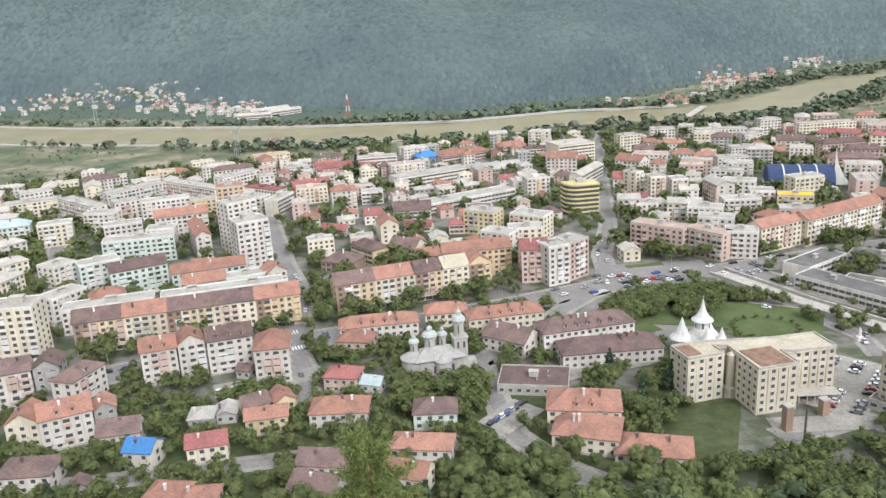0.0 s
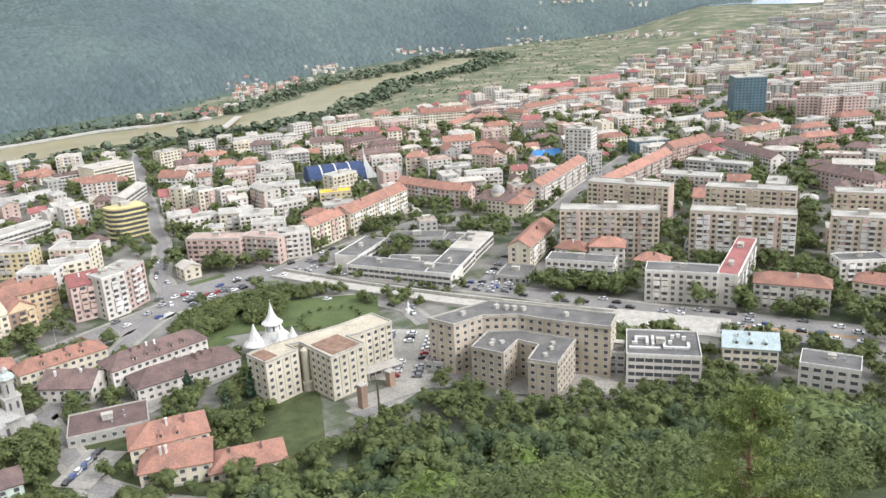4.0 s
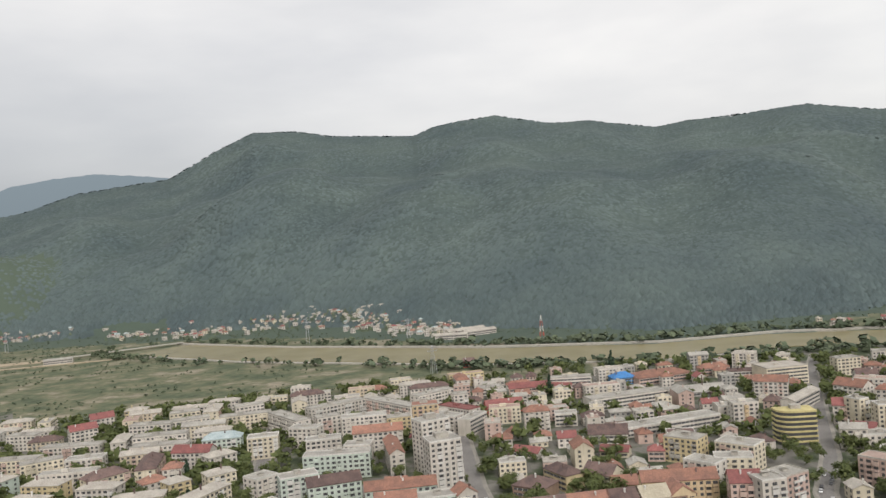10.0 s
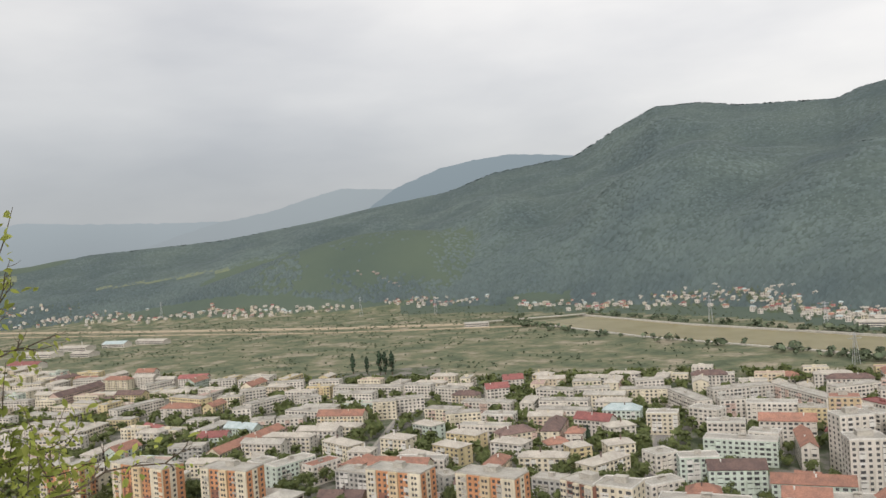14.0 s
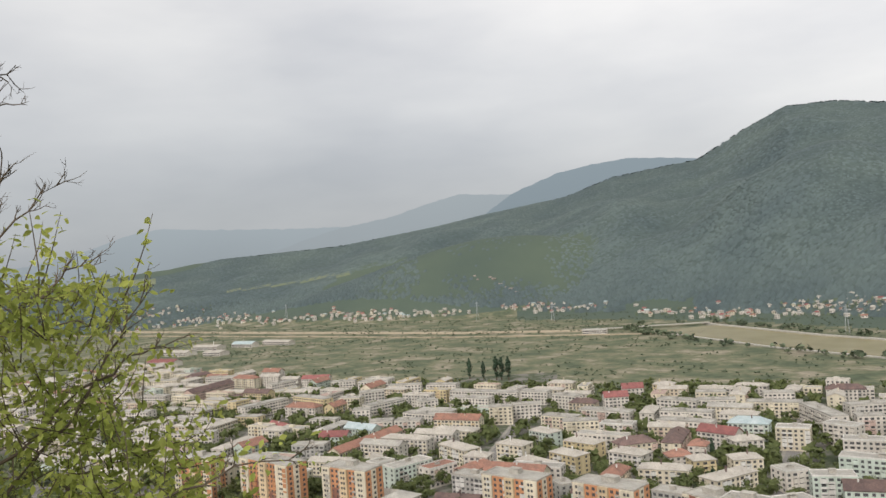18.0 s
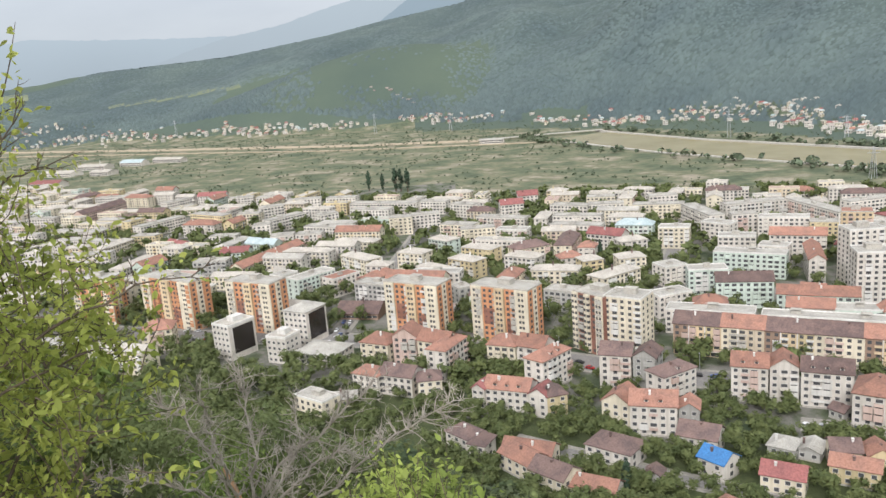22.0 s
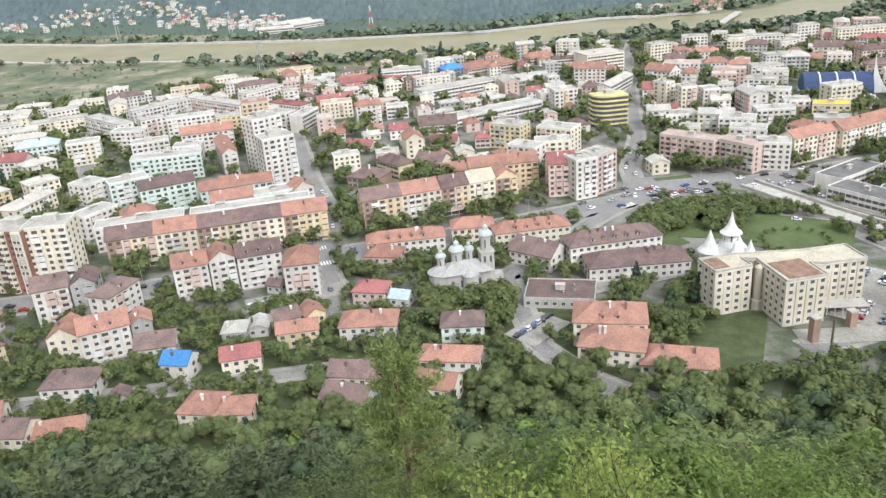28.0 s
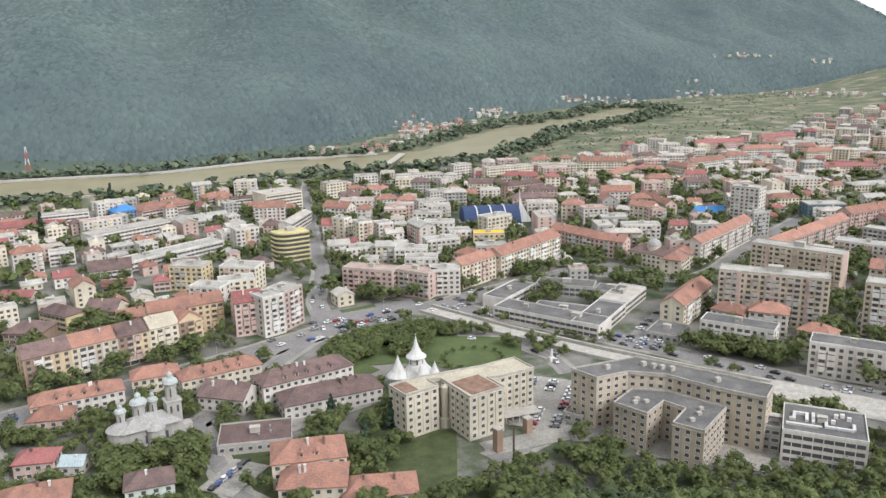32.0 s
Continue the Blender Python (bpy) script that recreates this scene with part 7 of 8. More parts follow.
for pts, width in (ROAD_LINES[0], ROAD_LINES[5]):
    for (ax, ay), (bx, by) in zip(pts[3:] if len(pts) > 6 else pts, pts[4:] if len(pts) > 6 else pts[1:]):
        n = max(1, int(math.hypot(bx - ax, by - ay) / 28))
        d = math.hypot(bx - ax, by - ay)
        for k in range(n):
            lamp_post(ax + (bx - ax) * k / n - (by - ay) / d * (width / 2 + 1), ay + (by - ay) * k / n + (bx - ax) / d * (width / 2 + 1), math.degrees(math.atan2(by - ay, bx - ax)))
for x, y, h in ((-1290, 1150, 42), (-1120, 1200, 34), (-505, 1120, 40), (-335, 1080, 34), (-230, 820, 30), (-1850, 1000, 40)):
    t = thing("pylon", x, y, ground_z(x, y), x % 90, "tall grey steel lattice power pylon", "pylon", "pylons in the valley")
    V, F = [], []
    for sx, sy in ((-1, -1), (1, -1), (1, 1), (-1, 1)):
        add_tube(V, F, [(sx * 2.6, sy * 2.6, 0), (sx * 0.5, sy * 0.5, h)], [0.25, 0.18], 4)
    part("tower", quick_mesh("tower", V, F, (STEEL,)), t)
    boxes_part("crossarm", [(-6, -0.2, h * 0.8, 6, 0.2, h * 0.8 + 0.4)], STEEL, t)
    boxes_part("crossarm", [(-4.5, -0.2, h * 0.92, 4.5, 0.2, h * 0.92 + 0.4)], STEEL, t)
for pts, lab in ((((-900, 1040), (-830, 1120), (-760, 1190)), "low weir bridge across the river"), (((250, 905), (292, 985)), "concrete road bridge over the river")):
    strip("bridge", pts, 8, 4.2, CONCRETE, lab, category="bridge", closed_thick=1.2)
strip("dike", ((-2300, 600), (-1642, 770), (-1119, 896), (-765, 1046)), 9, 1.2, SAND, "pale gravel dike across the meadow", category="dike", closed_thick=1.2)
strip("gravel_channel", ((-2400, 680), (-1642, 840), (-1150, 960), (-900, 1060)), 34, 0.5, SAND, "pale dry gravel channel in the meadow", category="river bed", closed_thick=0.4)

# ---- the lake and the hazy distance ----
V, F = [], []
for k in range(19):
    a = radians(48.5 + k * 1.2)
    for r in (2760 + 60 * math.sin(k), 3400, 4740):
        V.append((math.sin(a) * r, math.cos(a) * r, 44.0))
for k in range(18):
    for j in (0, 1):
        F.append((3 * k + j, 3 * k + j + 1, 3 * k + j + 4, 3 * k + j + 3))
tagged(new("lake", quick_mesh("lake", V, F, (LAKE,))), "bright dammed lake beyond the town", "water", kind="structure")


def hazy(name, table, r, colour, base, lift=1.5):
    """A far ridge as a plain glowing backdrop, the haze painted into its emission colour."""
    m = bpy.data.materials.new(name + "_haze")
    m.use_nodes = True
    n, l = m.node_tree.nodes, m.node_tree.links
    n.clear()
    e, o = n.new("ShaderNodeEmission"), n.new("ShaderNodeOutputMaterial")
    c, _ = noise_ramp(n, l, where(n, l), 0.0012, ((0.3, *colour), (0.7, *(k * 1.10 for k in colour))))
    # painted haze: the emission grows paler with height, towards the sky's tone
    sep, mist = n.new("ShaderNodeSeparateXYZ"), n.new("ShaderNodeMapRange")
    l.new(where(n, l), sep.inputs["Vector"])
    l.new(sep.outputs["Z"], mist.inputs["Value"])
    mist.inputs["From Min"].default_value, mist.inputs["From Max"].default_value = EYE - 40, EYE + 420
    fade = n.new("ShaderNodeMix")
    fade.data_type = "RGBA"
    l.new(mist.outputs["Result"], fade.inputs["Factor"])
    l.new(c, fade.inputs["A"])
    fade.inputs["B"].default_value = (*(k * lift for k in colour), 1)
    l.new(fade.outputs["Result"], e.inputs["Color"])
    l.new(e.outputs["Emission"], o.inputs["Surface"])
    V, F = [], []
    a0, a1 = table[0][0], table[-1][0]
    cnt = int((a1 - a0) * 5)
    for i in range(cnt + 1):
        a = a0 + (a1 - a0) * i / cnt
        el = lerp_table(table, a) + 0.06 * noise.noise((a * 1.7, r, 0)) + 0.03 * noise.noise((a * 6, r, 1))
        x, y = math.sin(radians(a)) * r, math.cos(radians(a)) * r
        V += [(x, y, base), (x, y, EYE + r * math.tan(radians(el)))]
    for i in range(cnt):
        F.append((2 * i, 2 * i + 2, 2 * i + 3, 2 * i + 1))
    return tagged(new("backdrop", quick_mesh(name, V, F, (m,), smooth=True)), "distant hills with grey-blue haze painted in", "hills", kind="structure")


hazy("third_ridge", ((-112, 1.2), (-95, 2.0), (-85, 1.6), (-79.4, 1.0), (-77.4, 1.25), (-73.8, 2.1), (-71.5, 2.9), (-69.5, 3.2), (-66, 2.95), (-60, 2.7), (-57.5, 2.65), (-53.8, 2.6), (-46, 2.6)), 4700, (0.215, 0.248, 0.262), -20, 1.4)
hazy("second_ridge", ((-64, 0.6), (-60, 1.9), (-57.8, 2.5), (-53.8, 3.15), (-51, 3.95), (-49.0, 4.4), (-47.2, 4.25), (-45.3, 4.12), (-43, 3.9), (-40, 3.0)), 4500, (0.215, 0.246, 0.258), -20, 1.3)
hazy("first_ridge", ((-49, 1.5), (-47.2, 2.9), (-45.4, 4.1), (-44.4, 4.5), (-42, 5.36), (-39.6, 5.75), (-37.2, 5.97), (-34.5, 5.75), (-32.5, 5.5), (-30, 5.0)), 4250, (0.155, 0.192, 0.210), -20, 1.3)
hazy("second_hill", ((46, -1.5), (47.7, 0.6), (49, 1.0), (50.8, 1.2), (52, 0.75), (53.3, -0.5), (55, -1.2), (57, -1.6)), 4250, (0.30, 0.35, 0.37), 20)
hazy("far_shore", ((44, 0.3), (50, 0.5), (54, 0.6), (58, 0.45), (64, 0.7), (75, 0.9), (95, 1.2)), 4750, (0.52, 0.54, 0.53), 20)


# ---- churches ----
LIME = plaster("limewash", (0.47, 0.45, 0.415))
LEAD = ground_mix("church_sheet_roof", ((0.3, 0.29, 0.285, 0.27), (0.7, 0.41, 0.40, 0.385)), 0.25, 0.6)
GREENISH = ground_mix("dome_sheet", ((0.3, 0.36, 0.40, 0.39), (0.7, 0.48, 0.51, 0.49)), 0.6, 0.45)
church = thing("domed_church", -13.5, 291, 0, 14, "pale grey-white church with onion domes among trees", "church")


def lathe_part(name, x, y, profile, mat, parent, label="", sides=12, z0=0.0):
    V, F = [], []
    add_lathe(V, F, x, y, profile, sides, z0)
    return part(name, quick_mesh(name, V, F, (mat,), smooth=False), parent, label)


def cross_part(x, y, z, parent, s=1.0):
    return boxes_part("cross", [(x - 0.06 * s, y - 0.06 * s, z, x + 0.06 * s, y + 0.06 * s, z + 1.5 * s), (x - 0.45 * s, y - 0.05 * s, z + 0.85 * s, x + 0.45 * s, y + 0.05 * s, z + 1.0 * s)], STEEL, parent)


def domed_drum(x, y, r, z0, z1, parent):
    """A drum with narrow windows, two cornices and an onion cap."""
    h = z1 - z0
    d = lathe_part("drum", x, y, ((r, 0), (r, h * 0.52), (r * 1.16, h * 0.54), (r * 1.16, h * 0.57)), LIME, parent, "limewashed drum", 10, z0)
    lathe_part("dome", x, y, ((r * 1.25, h * 0.57), (r * 1.3, h * 0.60), (r * 1.05, h * 0.70), (r * 0.55, h * 0.76), (r * 0.42, h * 0.79), (r * 0.5, h * 0.83), (r * 0.42, h * 0.9), (r * 0.12, h * 0.97), (0.03, h)), GREENISH, parent, "grey-green sheet onion dome", 12, z0)
    for k in range(5):
        a = 2 * math.pi * (k + 0.5) / 5
        w = boxes_part("slit_window", [(-0.22, -0.1, 0, 0.22, 0.1, h * 0.3)], GLASS, parent)
        w.matrix_local = Matrix.Translation((x + math.cos(a) * r * 0.97, y + math.sin(a) * r * 0.97, z0 + h * 0.14)) @ Matrix.Rotation(a + math.pi / 2, 4, "Z")
    cross_part(x, y, z1 - 0.1, parent, 0.8)


boxes_part("nave", [(-9, -5, -0.5, 9.5, 5, 8.2)], LIME, church, "limewashed nave")
lathe_part("apse", -9, 0, ((5, -0.5), (5, 8.2)), LIME, church, "rounded apse", 16)
lathe_part("apse_roof", -9, 0, ((5.5, 8.2), (5.5, 8.4), (2.2, 10.2), (0.2, 10.9)), LEAD, church, "pale sheet apse roof", 16)
for s in (-1, 1):
    lathe_part("side_apse", 1.5, s * 5, ((3.2, -0.5), (3.2, 7.6)), LIME, church, "rounded side apse", 14)
    lathe_part("side_apse_roof", 1.5, s * 5, ((3.6, 7.6), (3.6, 7.8), (1.2, 9.4), (0.1, 9.9)), LEAD, church, "", 14)
rme, rg = roof_mesh("hip", 19.5, 11, 8.2, LEAD, LIME, vill)
rf = part("roof", rme, church, "pale sheet roof", Matrix.Translation((-9.5, -5.5, 0)))
for x, y, r, z0, z1 in ((-8.6, 1.2, 1.7, 9.5, 17.5), (-2.0, 2.2, 2.5, 9.5, 20), (3.4, 4.0, 1.6, 9.5, 18)):
    domed_drum(x, y, r, z0, z1, church)
boxes_part("bell_tower", [(6.8, -2.6, -0.5, 12, 2.6, 14.5)], LIME, church, "square bell tower")
for k in (-1.2, 1.2):
    boxes_part("tower_window", [(9.4 + k - 0.4, -2.7, 10.6, 9.4 + k + 0.4, -2.55, 13.2)], GLASS, church)
boxes_part("tower_cornice", [(6.4, -3, 14.5, 12.4, 3, 15)], LIME, church)
domed_drum(9.4, 0, 2.2, 15, 26, church)
for k in range(4):
    boxes_part("arched_window", [(-6 + k * 3.6, -5.08, 2.6, -5 + k * 3.6, -4.98, 5.6)], GLASS, church)
boxes_part("porch", [(12, -2.2, -0.5, 15.5, 2.2, 4.6)], LIME, church, "low porch")

chapel = thing("white_church", 92.6, 302, -1.6, 20, "bright white church with flared tent roofs", "church")
SNOW = plaster("white_sheet", (0.62, 0.61, 0.585), 0.88)
lathe_part("body", 0, 0, ((7.2, -0.5), (7.2, 6.4)), SNOW, chapel, "white rounded body", 8)
lathe_part("main_roof", 0, 0, ((9.0, 6.2), (8.9, 6.5), (6.4, 7.8), (4.6, 9.6), (3.4, 11.6)), SNOW, chapel, "white flared roof", 16)
lathe_part("tower", 0, 0, ((3.0, 11.0), (3.0, 15.2)), SNOW, chapel, "white tower", 10)
for k in range(6):
    a = 2 * math.pi * k / 6
    w = boxes_part("tower_window", [(-0.3, -0.1, 0, 0.3, 0.1, 2.2)], GLASS, chapel)
    w.matrix_local = Matrix.Translation((math.cos(a) * 2.92, math.sin(a) * 2.92, 12.2)) @ Matrix.Rotation(a + math.pi / 2, 4, "Z")
lathe_part("spire", 0, 0, ((4.4, 15.0), (4.3, 15.3), (2.7, 16.6), (1.5, 18.6), (0.7, 21.2), (0.12, 24.0)), SNOW, chapel, "white flared spire", 14)
cross_part(0, 0, 23.9, chapel)
for a, d, s in ((0.6, 7.6, 1.05), (2.7, 7.8, 1.25), (4.3, 7.4, 1.1), (5.4, 7.8, 1.0)):
    x, y = math.cos(a) * d, math.sin(a) * d
    lathe_part("side_chapel", x, y, ((3.0 * s, -0.5), (3.0 * s, 5.6 * s + 0.6)), SNOW, chapel, "", 8)
    lathe_part("side_roof", x, y, ((4.0 * s, 5.4 * s + 0.6), (3.9 * s, 5.7 * s + 0.6), (2.3 * s, 7.2 * s + 0.6), (1.1 * s, 9.6 * s + 0.6), (0.1, 12.6 * s + 0.6)), SNOW, chapel, "white flared side roof", 10)

# ---- the office group with dark glass fronts ----
DARK, _n, _l, _b = shader("dark_curtain_glass", 0.15, 0, 0.6)
_b.inputs["Base Color"].default_value = (0.03, 0.025, 0.022, 1)


def office(x, y, L, D, rot, H, label, dark_side, hip=False):
    t = thing("office_building", x, y, 0, rot, label, "office", "office group by the main street")
    boxes_part("wall", [(0, 0, -0.5, L, D, H)], WALL["W"][0], t)
    if hip:
        me, _g = roof_mesh("hip", L, D, H, ROOF["K"][0], WALL["W"][0], vill)
        part("roof", me, t, "grey sheet hipped roof")
    else:
        boxes_part("roof", [(0.3, 0.3, H, L - 0.3, D - 0.3, H + 0.2)], ROOF["W"][0], t)
        boxes_part("parapet", [(-0.1, -0.1, H - 0.4, L + 0.1, 0.25, H + 0.8), (-0.1, D - 0.25, H - 0.4, L + 0.1, D + 0.1, H + 0.8), (-0.1, 0.25, H - 0.4, 0.25, D - 0.25, H + 0.8), (L - 0.25, 0.25, H - 0.4, L + 0.1, D - 0.25, H + 0.8)], FRAME, t)
        boxes_part("roof_cabin", [(L * 0.3, D * 0.4, H + 0.2, L * 0.7, D * 0.8, H + 2.8)], FRAME, t)
    if dark_side:
        boxes_part("curtain_wall", [(L, D * 0.14, 3.2, L + 0.12, D * 0.92, H - 1.2)], DARK, t, "dark glass curtain wall")
    for k in range(int(L / 3)):
        for f in range(int(H / 3)):
            part("window", WINDOW, t, "", Matrix.Translation((1.8 + k * 3, 0, f * 3 + 1.1)))
    for k in range(int(D / 3.4)):
        if not dark_side:
            for f in range(int(H / 3)):
                part("window", WINDOW, t, "", Matrix.Translation((L, 1.8 + k * 3.4, f * 3 + 1.1)) @ Matrix.Rotation(math.pi / 2, 4, "Z"))
    c = t.matrix_world @ Vector((L / 2, D / 2, 0))
    FOOTPRINTS.append((c.x, c.y, L / 2, D / 2, rot))


office(-364, 200, 13, 17, 8, 18, "white office tower with one dark glass side", True)
office(-348, 233, 15, 17, 14, 18.5, "pale office tower with a black glass side and grey roof", True, True)
office(-333, 211, 12, 12, 16, 13.5, "white five-storey office block with square windows", False)
office(-319, 217, 23, 18, 17, 6.2, "low white office hall with grey hipped roofs", False, True)
building(-357, 274, 26, 20, 28, 1, "B", "gable", "B", "hall")

# ---- the vaulted hall with the white sail ----
hall = thing("vaulted_hall", 216, 566, 0, -12, "vaulted dark blue hall with a white concrete sail", "hall")
V, F = [], []
for i in range(13):
    a = math.pi * i / 12
    for x in (0, 44):
        V.append((x, 15 - 15 * math.cos(a), 2 + 13 * math.sin(a)))
for i in range(12):
    F.append((2 * i, 2 * i + 1, 2 * i + 3, 2 * i + 2))
F += [tuple(range(0, 26, 2)), tuple(range(25, 0, -2))]
NAVY = tiles("navy_sheet", (0.045, 0.07, 0.15), (0.04, 0.06, 0.12))
part("vault", quick_mesh("vault", V, F, (NAVY,)), hall, "dark blue sheet vault")
boxes_part("base_wall", [(-0.5, -0.5, -0.5, 44.5, 30.5, 2.2)], FRAME, hall)
for k in (10, 21, 32):
    V, F = [], []
    for i in range(13):
        a = math.pi * i / 12
        for x in (k, k + 0.9):
            V += [(x, 15 - 15.3 * math.cos(a), 2 + 13.4 * math.sin(a)), (x, 15 - 14.8 * math.cos(a), 2 + 12.8 * math.sin(a))]
    for i in range(12):
        q = i * 4
        F += [(q, q + 2, q + 6, q + 4), (q, q + 4, q + 5, q + 1), (q + 2, q + 3, q + 7, q + 6)]
    part("rib", quick_mesh("rib", V, F, (FRAME,)), hall, "white arched rib")
V, F = [], []
for i in range(9):
    t = i / 8
    x = 44.5 + 11 * (1 - t) ** 2.0
    z = 2 + 26 * t ** 1.0
    V += [(44.2, 8, z), (x, 8, z), (44.2, 9.2, z), (x, 9.2, z)]
for i in range(8):
    q = i * 4
    F += [(q, q + 1, q + 5, q + 4), (q + 3, q + 2, q + 6, q + 7), (q + 1, q + 3, q + 7, q + 5), (q + 2, q, q + 4, q + 6)]
part("sail", quick_mesh("sail", V, F, (SNOW,)), hall, "white concrete sail")

# ---- round yellow bands on the car-park tower, brick chimneys, monument ----
for x, y, h in ((117.6, 246.7, 6), (101.9, 237.8, 9)):
    t = thing("brick_chimney", x, y, 0, 15, "square red-brick boiler chimney stump", "chimney")
    boxes_part("shaft", [(-1.3, -1.3, -0.5, 1.3, 1.3, h)], WALL["B"][0], t)
    boxes_part("cap", [(-1.5, -1.5, h, 1.5, 1.5, h + 0.4)], CONCRETE, t)
t = thing("monument", 157, 305, 0, 0, "white stone figure on a plinth in the park", "monument")
boxes_part("plinth_block", [(-1.2, -1.2, -0.2, 1.2, 1.2, 2.2)], FRAME, t)
lathe_part("pillar", 0, 0, ((0.7, 2.2), (0.6, 4.4), (0.35, 5.0), (0.4, 5.6), (0.05, 5.9)), SNOW, t, "", 8)
t = thing("steel_stack", 104, 229, 0, 0, "thin dark steel chimney pipe", "chimney")
V, F = [], []
add_tube(V, F, [(0, 0, -0.5), (0, 0, 13)], [0.4, 0.36], 8)
part("pipe", quick_mesh("pipe", V, F, (BARK,)), t)

# white ducts, boxes and pipes on the roof of the white clinic
duct = thing("roof_ducts", 187.1, 196.0, 11.9, -43.1, "white air ducts and boxes on the clinic roof", "air duct")
for k, b in enumerate(((2, 9, 0, 4, 10, 1.1), (3, 10, 0, 4, 15, 1.1), (4, 14, 0, 7, 15, 1.1), (7, 9, 0, 8, 15, 1.1), (9, 8, 0, 10, 16, 1.0), (13, 6, 0, 14, 14, 1.0), (14, 6, 0, 22, 7, 1.0), (21.5, 7, 0, 22.5, 11, 1.0), (1, 5, 0, 12, 6.2, 0.9))):
    boxes_part("duct", [b], SNOW, duct)
for x, y in ((11, 10), (12, 12), (16, 15), (18, 16), (20, 14), (15, 10)):
    boxes_part("air_unit", [(x, y, 0, x + 1.3, y + 1.1, 1.5)], FRAME, duct)

# the grey cupola on the roof of the old museum
cup = thing("cupola", 287.7, 421.5, 10.2, 0, "round grey sheet-metal cupola on the museum roof", "dome")
lathe_part("drum", 0, 0, ((4.2, 0), (4.2, 2.6), (4.6, 2.8), (4.6, 3.1)), WALL["C"][0], cup, "cream drum", 14)
lathe_part("dome", 0, 0, ((4.5, 3.1), (4.3, 4.6), (3.4, 6.2), (1.9, 7.3), (0.7, 7.8), (0.6, 8.8), (0.05, 9.8)), LEAD, cup, "grey sheet dome", 14)

# stalls, tents and boxes in the market court
stall_rng = random.Random(15)
for k in range(22):
    u, v = stall_rng.uniform(0, 1), stall_rng.uniform(0, 1)
    x, y = 186 + 26 * u - 12 * v, 350 + 8 * u + 22 * v - 14 * u
    if in_building(x, y, 1.6):
        continue
    t = thing("market_stall", x, y, 0, 40 + stall_rng.uniform(-8, 8), "small market stall with a pale sheet roof", "stall", "stalls in the market court")
    L, D = stall_rng.uniform(2.5, 6), stall_rng.uniform(2.2, 3.5)
    boxes_part("cabin", [(0, 0, 0, L, D, 2.3)], FRAME if k % 2 else CONCRETE, t)
    V, F = [(-0.3, -0.3, 2.3), (L + 0.3, -0.3, 2.3), (L + 0.3, D + 0.3, 2.3), (-0.3, D + 0.3, 2.3), (-0.3, D / 2, 3.0), (L + 0.3, D / 2, 3.0)], [(0, 1, 5, 4), (2, 3, 4, 5), (1, 2, 5), (3, 0, 4), (0, 3, 2, 1)]
    part("roof", quick_mesh("roof", V, F, (ROOF["WLTW"[k % 4]][0],)), t)

# ---- cars ----
CAR_PAINT = []
for nm, c in (("white", (0.75, 0.75, 0.74)), ("silver", (0.42, 0.43, 0.44)), ("black", (0.02, 0.02, 0.022)), ("dark_red", (0.35, 0.02, 0.02)), ("blue", (0.03, 0.07, 0.25)), ("grey", (0.16, 0.165, 0.17))):
    m, _n, _l, _b = shader("car_paint_" + nm, 0.3, 0.1, 0.6)
    _c, _f = noise_ramp(_n, _l, where(_n, _l, False), 1.5, ((0.3, *(k * 0.85 for k in c)), (0.7, *c)))
    _l.new(_c, _b.inputs["Base Color"])
    CAR_PAINT.append((nm.replace("_", " "), m))
RUBBER, _n, _l, _b = shader("tyre_rubber", 0.9)
_b.inputs["Base Color"].default_value = (0.02, 0.02, 0.02, 1)


def profile_mesh(name, pts, half, mat, inset=0.0):
    """A side profile (x, z) drawn out to a width."""
    n = len(pts)
    V = [(x, -half + (inset if z > 1.0 else 0), z) for x, z in pts] + [(x, half - (inset if z > 1.0 else 0), z) for x, z in pts]
    F = [(i, (i + 1) % n, (i + 1) % n + n, i + n) for i in range(n)] + [tuple(range(n))[::-1], tuple(range(n, 2 * n))]
    return quick_mesh(name, V, F, (mat,))


CAR_BODY = [profile_mesh("body", ((-2.1, 0.3), (2.1, 0.3), (2.15, 0.6), (2.0, 0.85), (1.0, 0.95), (-1.6, 1.0), (-2.1, 0.92)), 0.87, m) for _, m in CAR_PAINT]
CAR_GLASS = profile_mesh("cabin", ((1.0, 0.93), (0.35, 1.38), (-1.2, 1.42), (-1.85, 0.97)), 0.8, GLASS, 0.12)
CAR_TOP = [profile_mesh("roof_panel", ((0.3, 1.39), (0.25, 1.45), (-1.15, 1.48), (-1.25, 1.43)), 0.7, m) for _, m in CAR_PAINT]
WV, WF = [], []
add_lathe(WV, WF, 0, 0, ((0.0, -0.1), (0.3, -0.1), (0.32, 0), (0.3, 0.1)), 10)
WHEEL = quick_mesh("wheel", [(x, z, y) for x, y, z in WV], WF, (RUBBER,))
CARS = []
for k, (nm, m) in enumerate(CAR_PAINT):
    c = thing("car", 0, -60 - k * 6, 0, 0, f"parked {nm} car on the asphalt", "car", "cars in the town")
    part("body", CAR_BODY[k], c)
    part("cabin", CAR_GLASS, c, "dark car windows")
    part("roof_panel", CAR_TOP[k], c)
    for wx in (-1.3, 1.35):
        for wy in (-0.82, 0.82):
            part("wheel", WHEEL, c, "", Matrix.Translation((wx, wy, 0.32)))
    CARS.append(c)
car_rng = random.Random(4)
slots = []
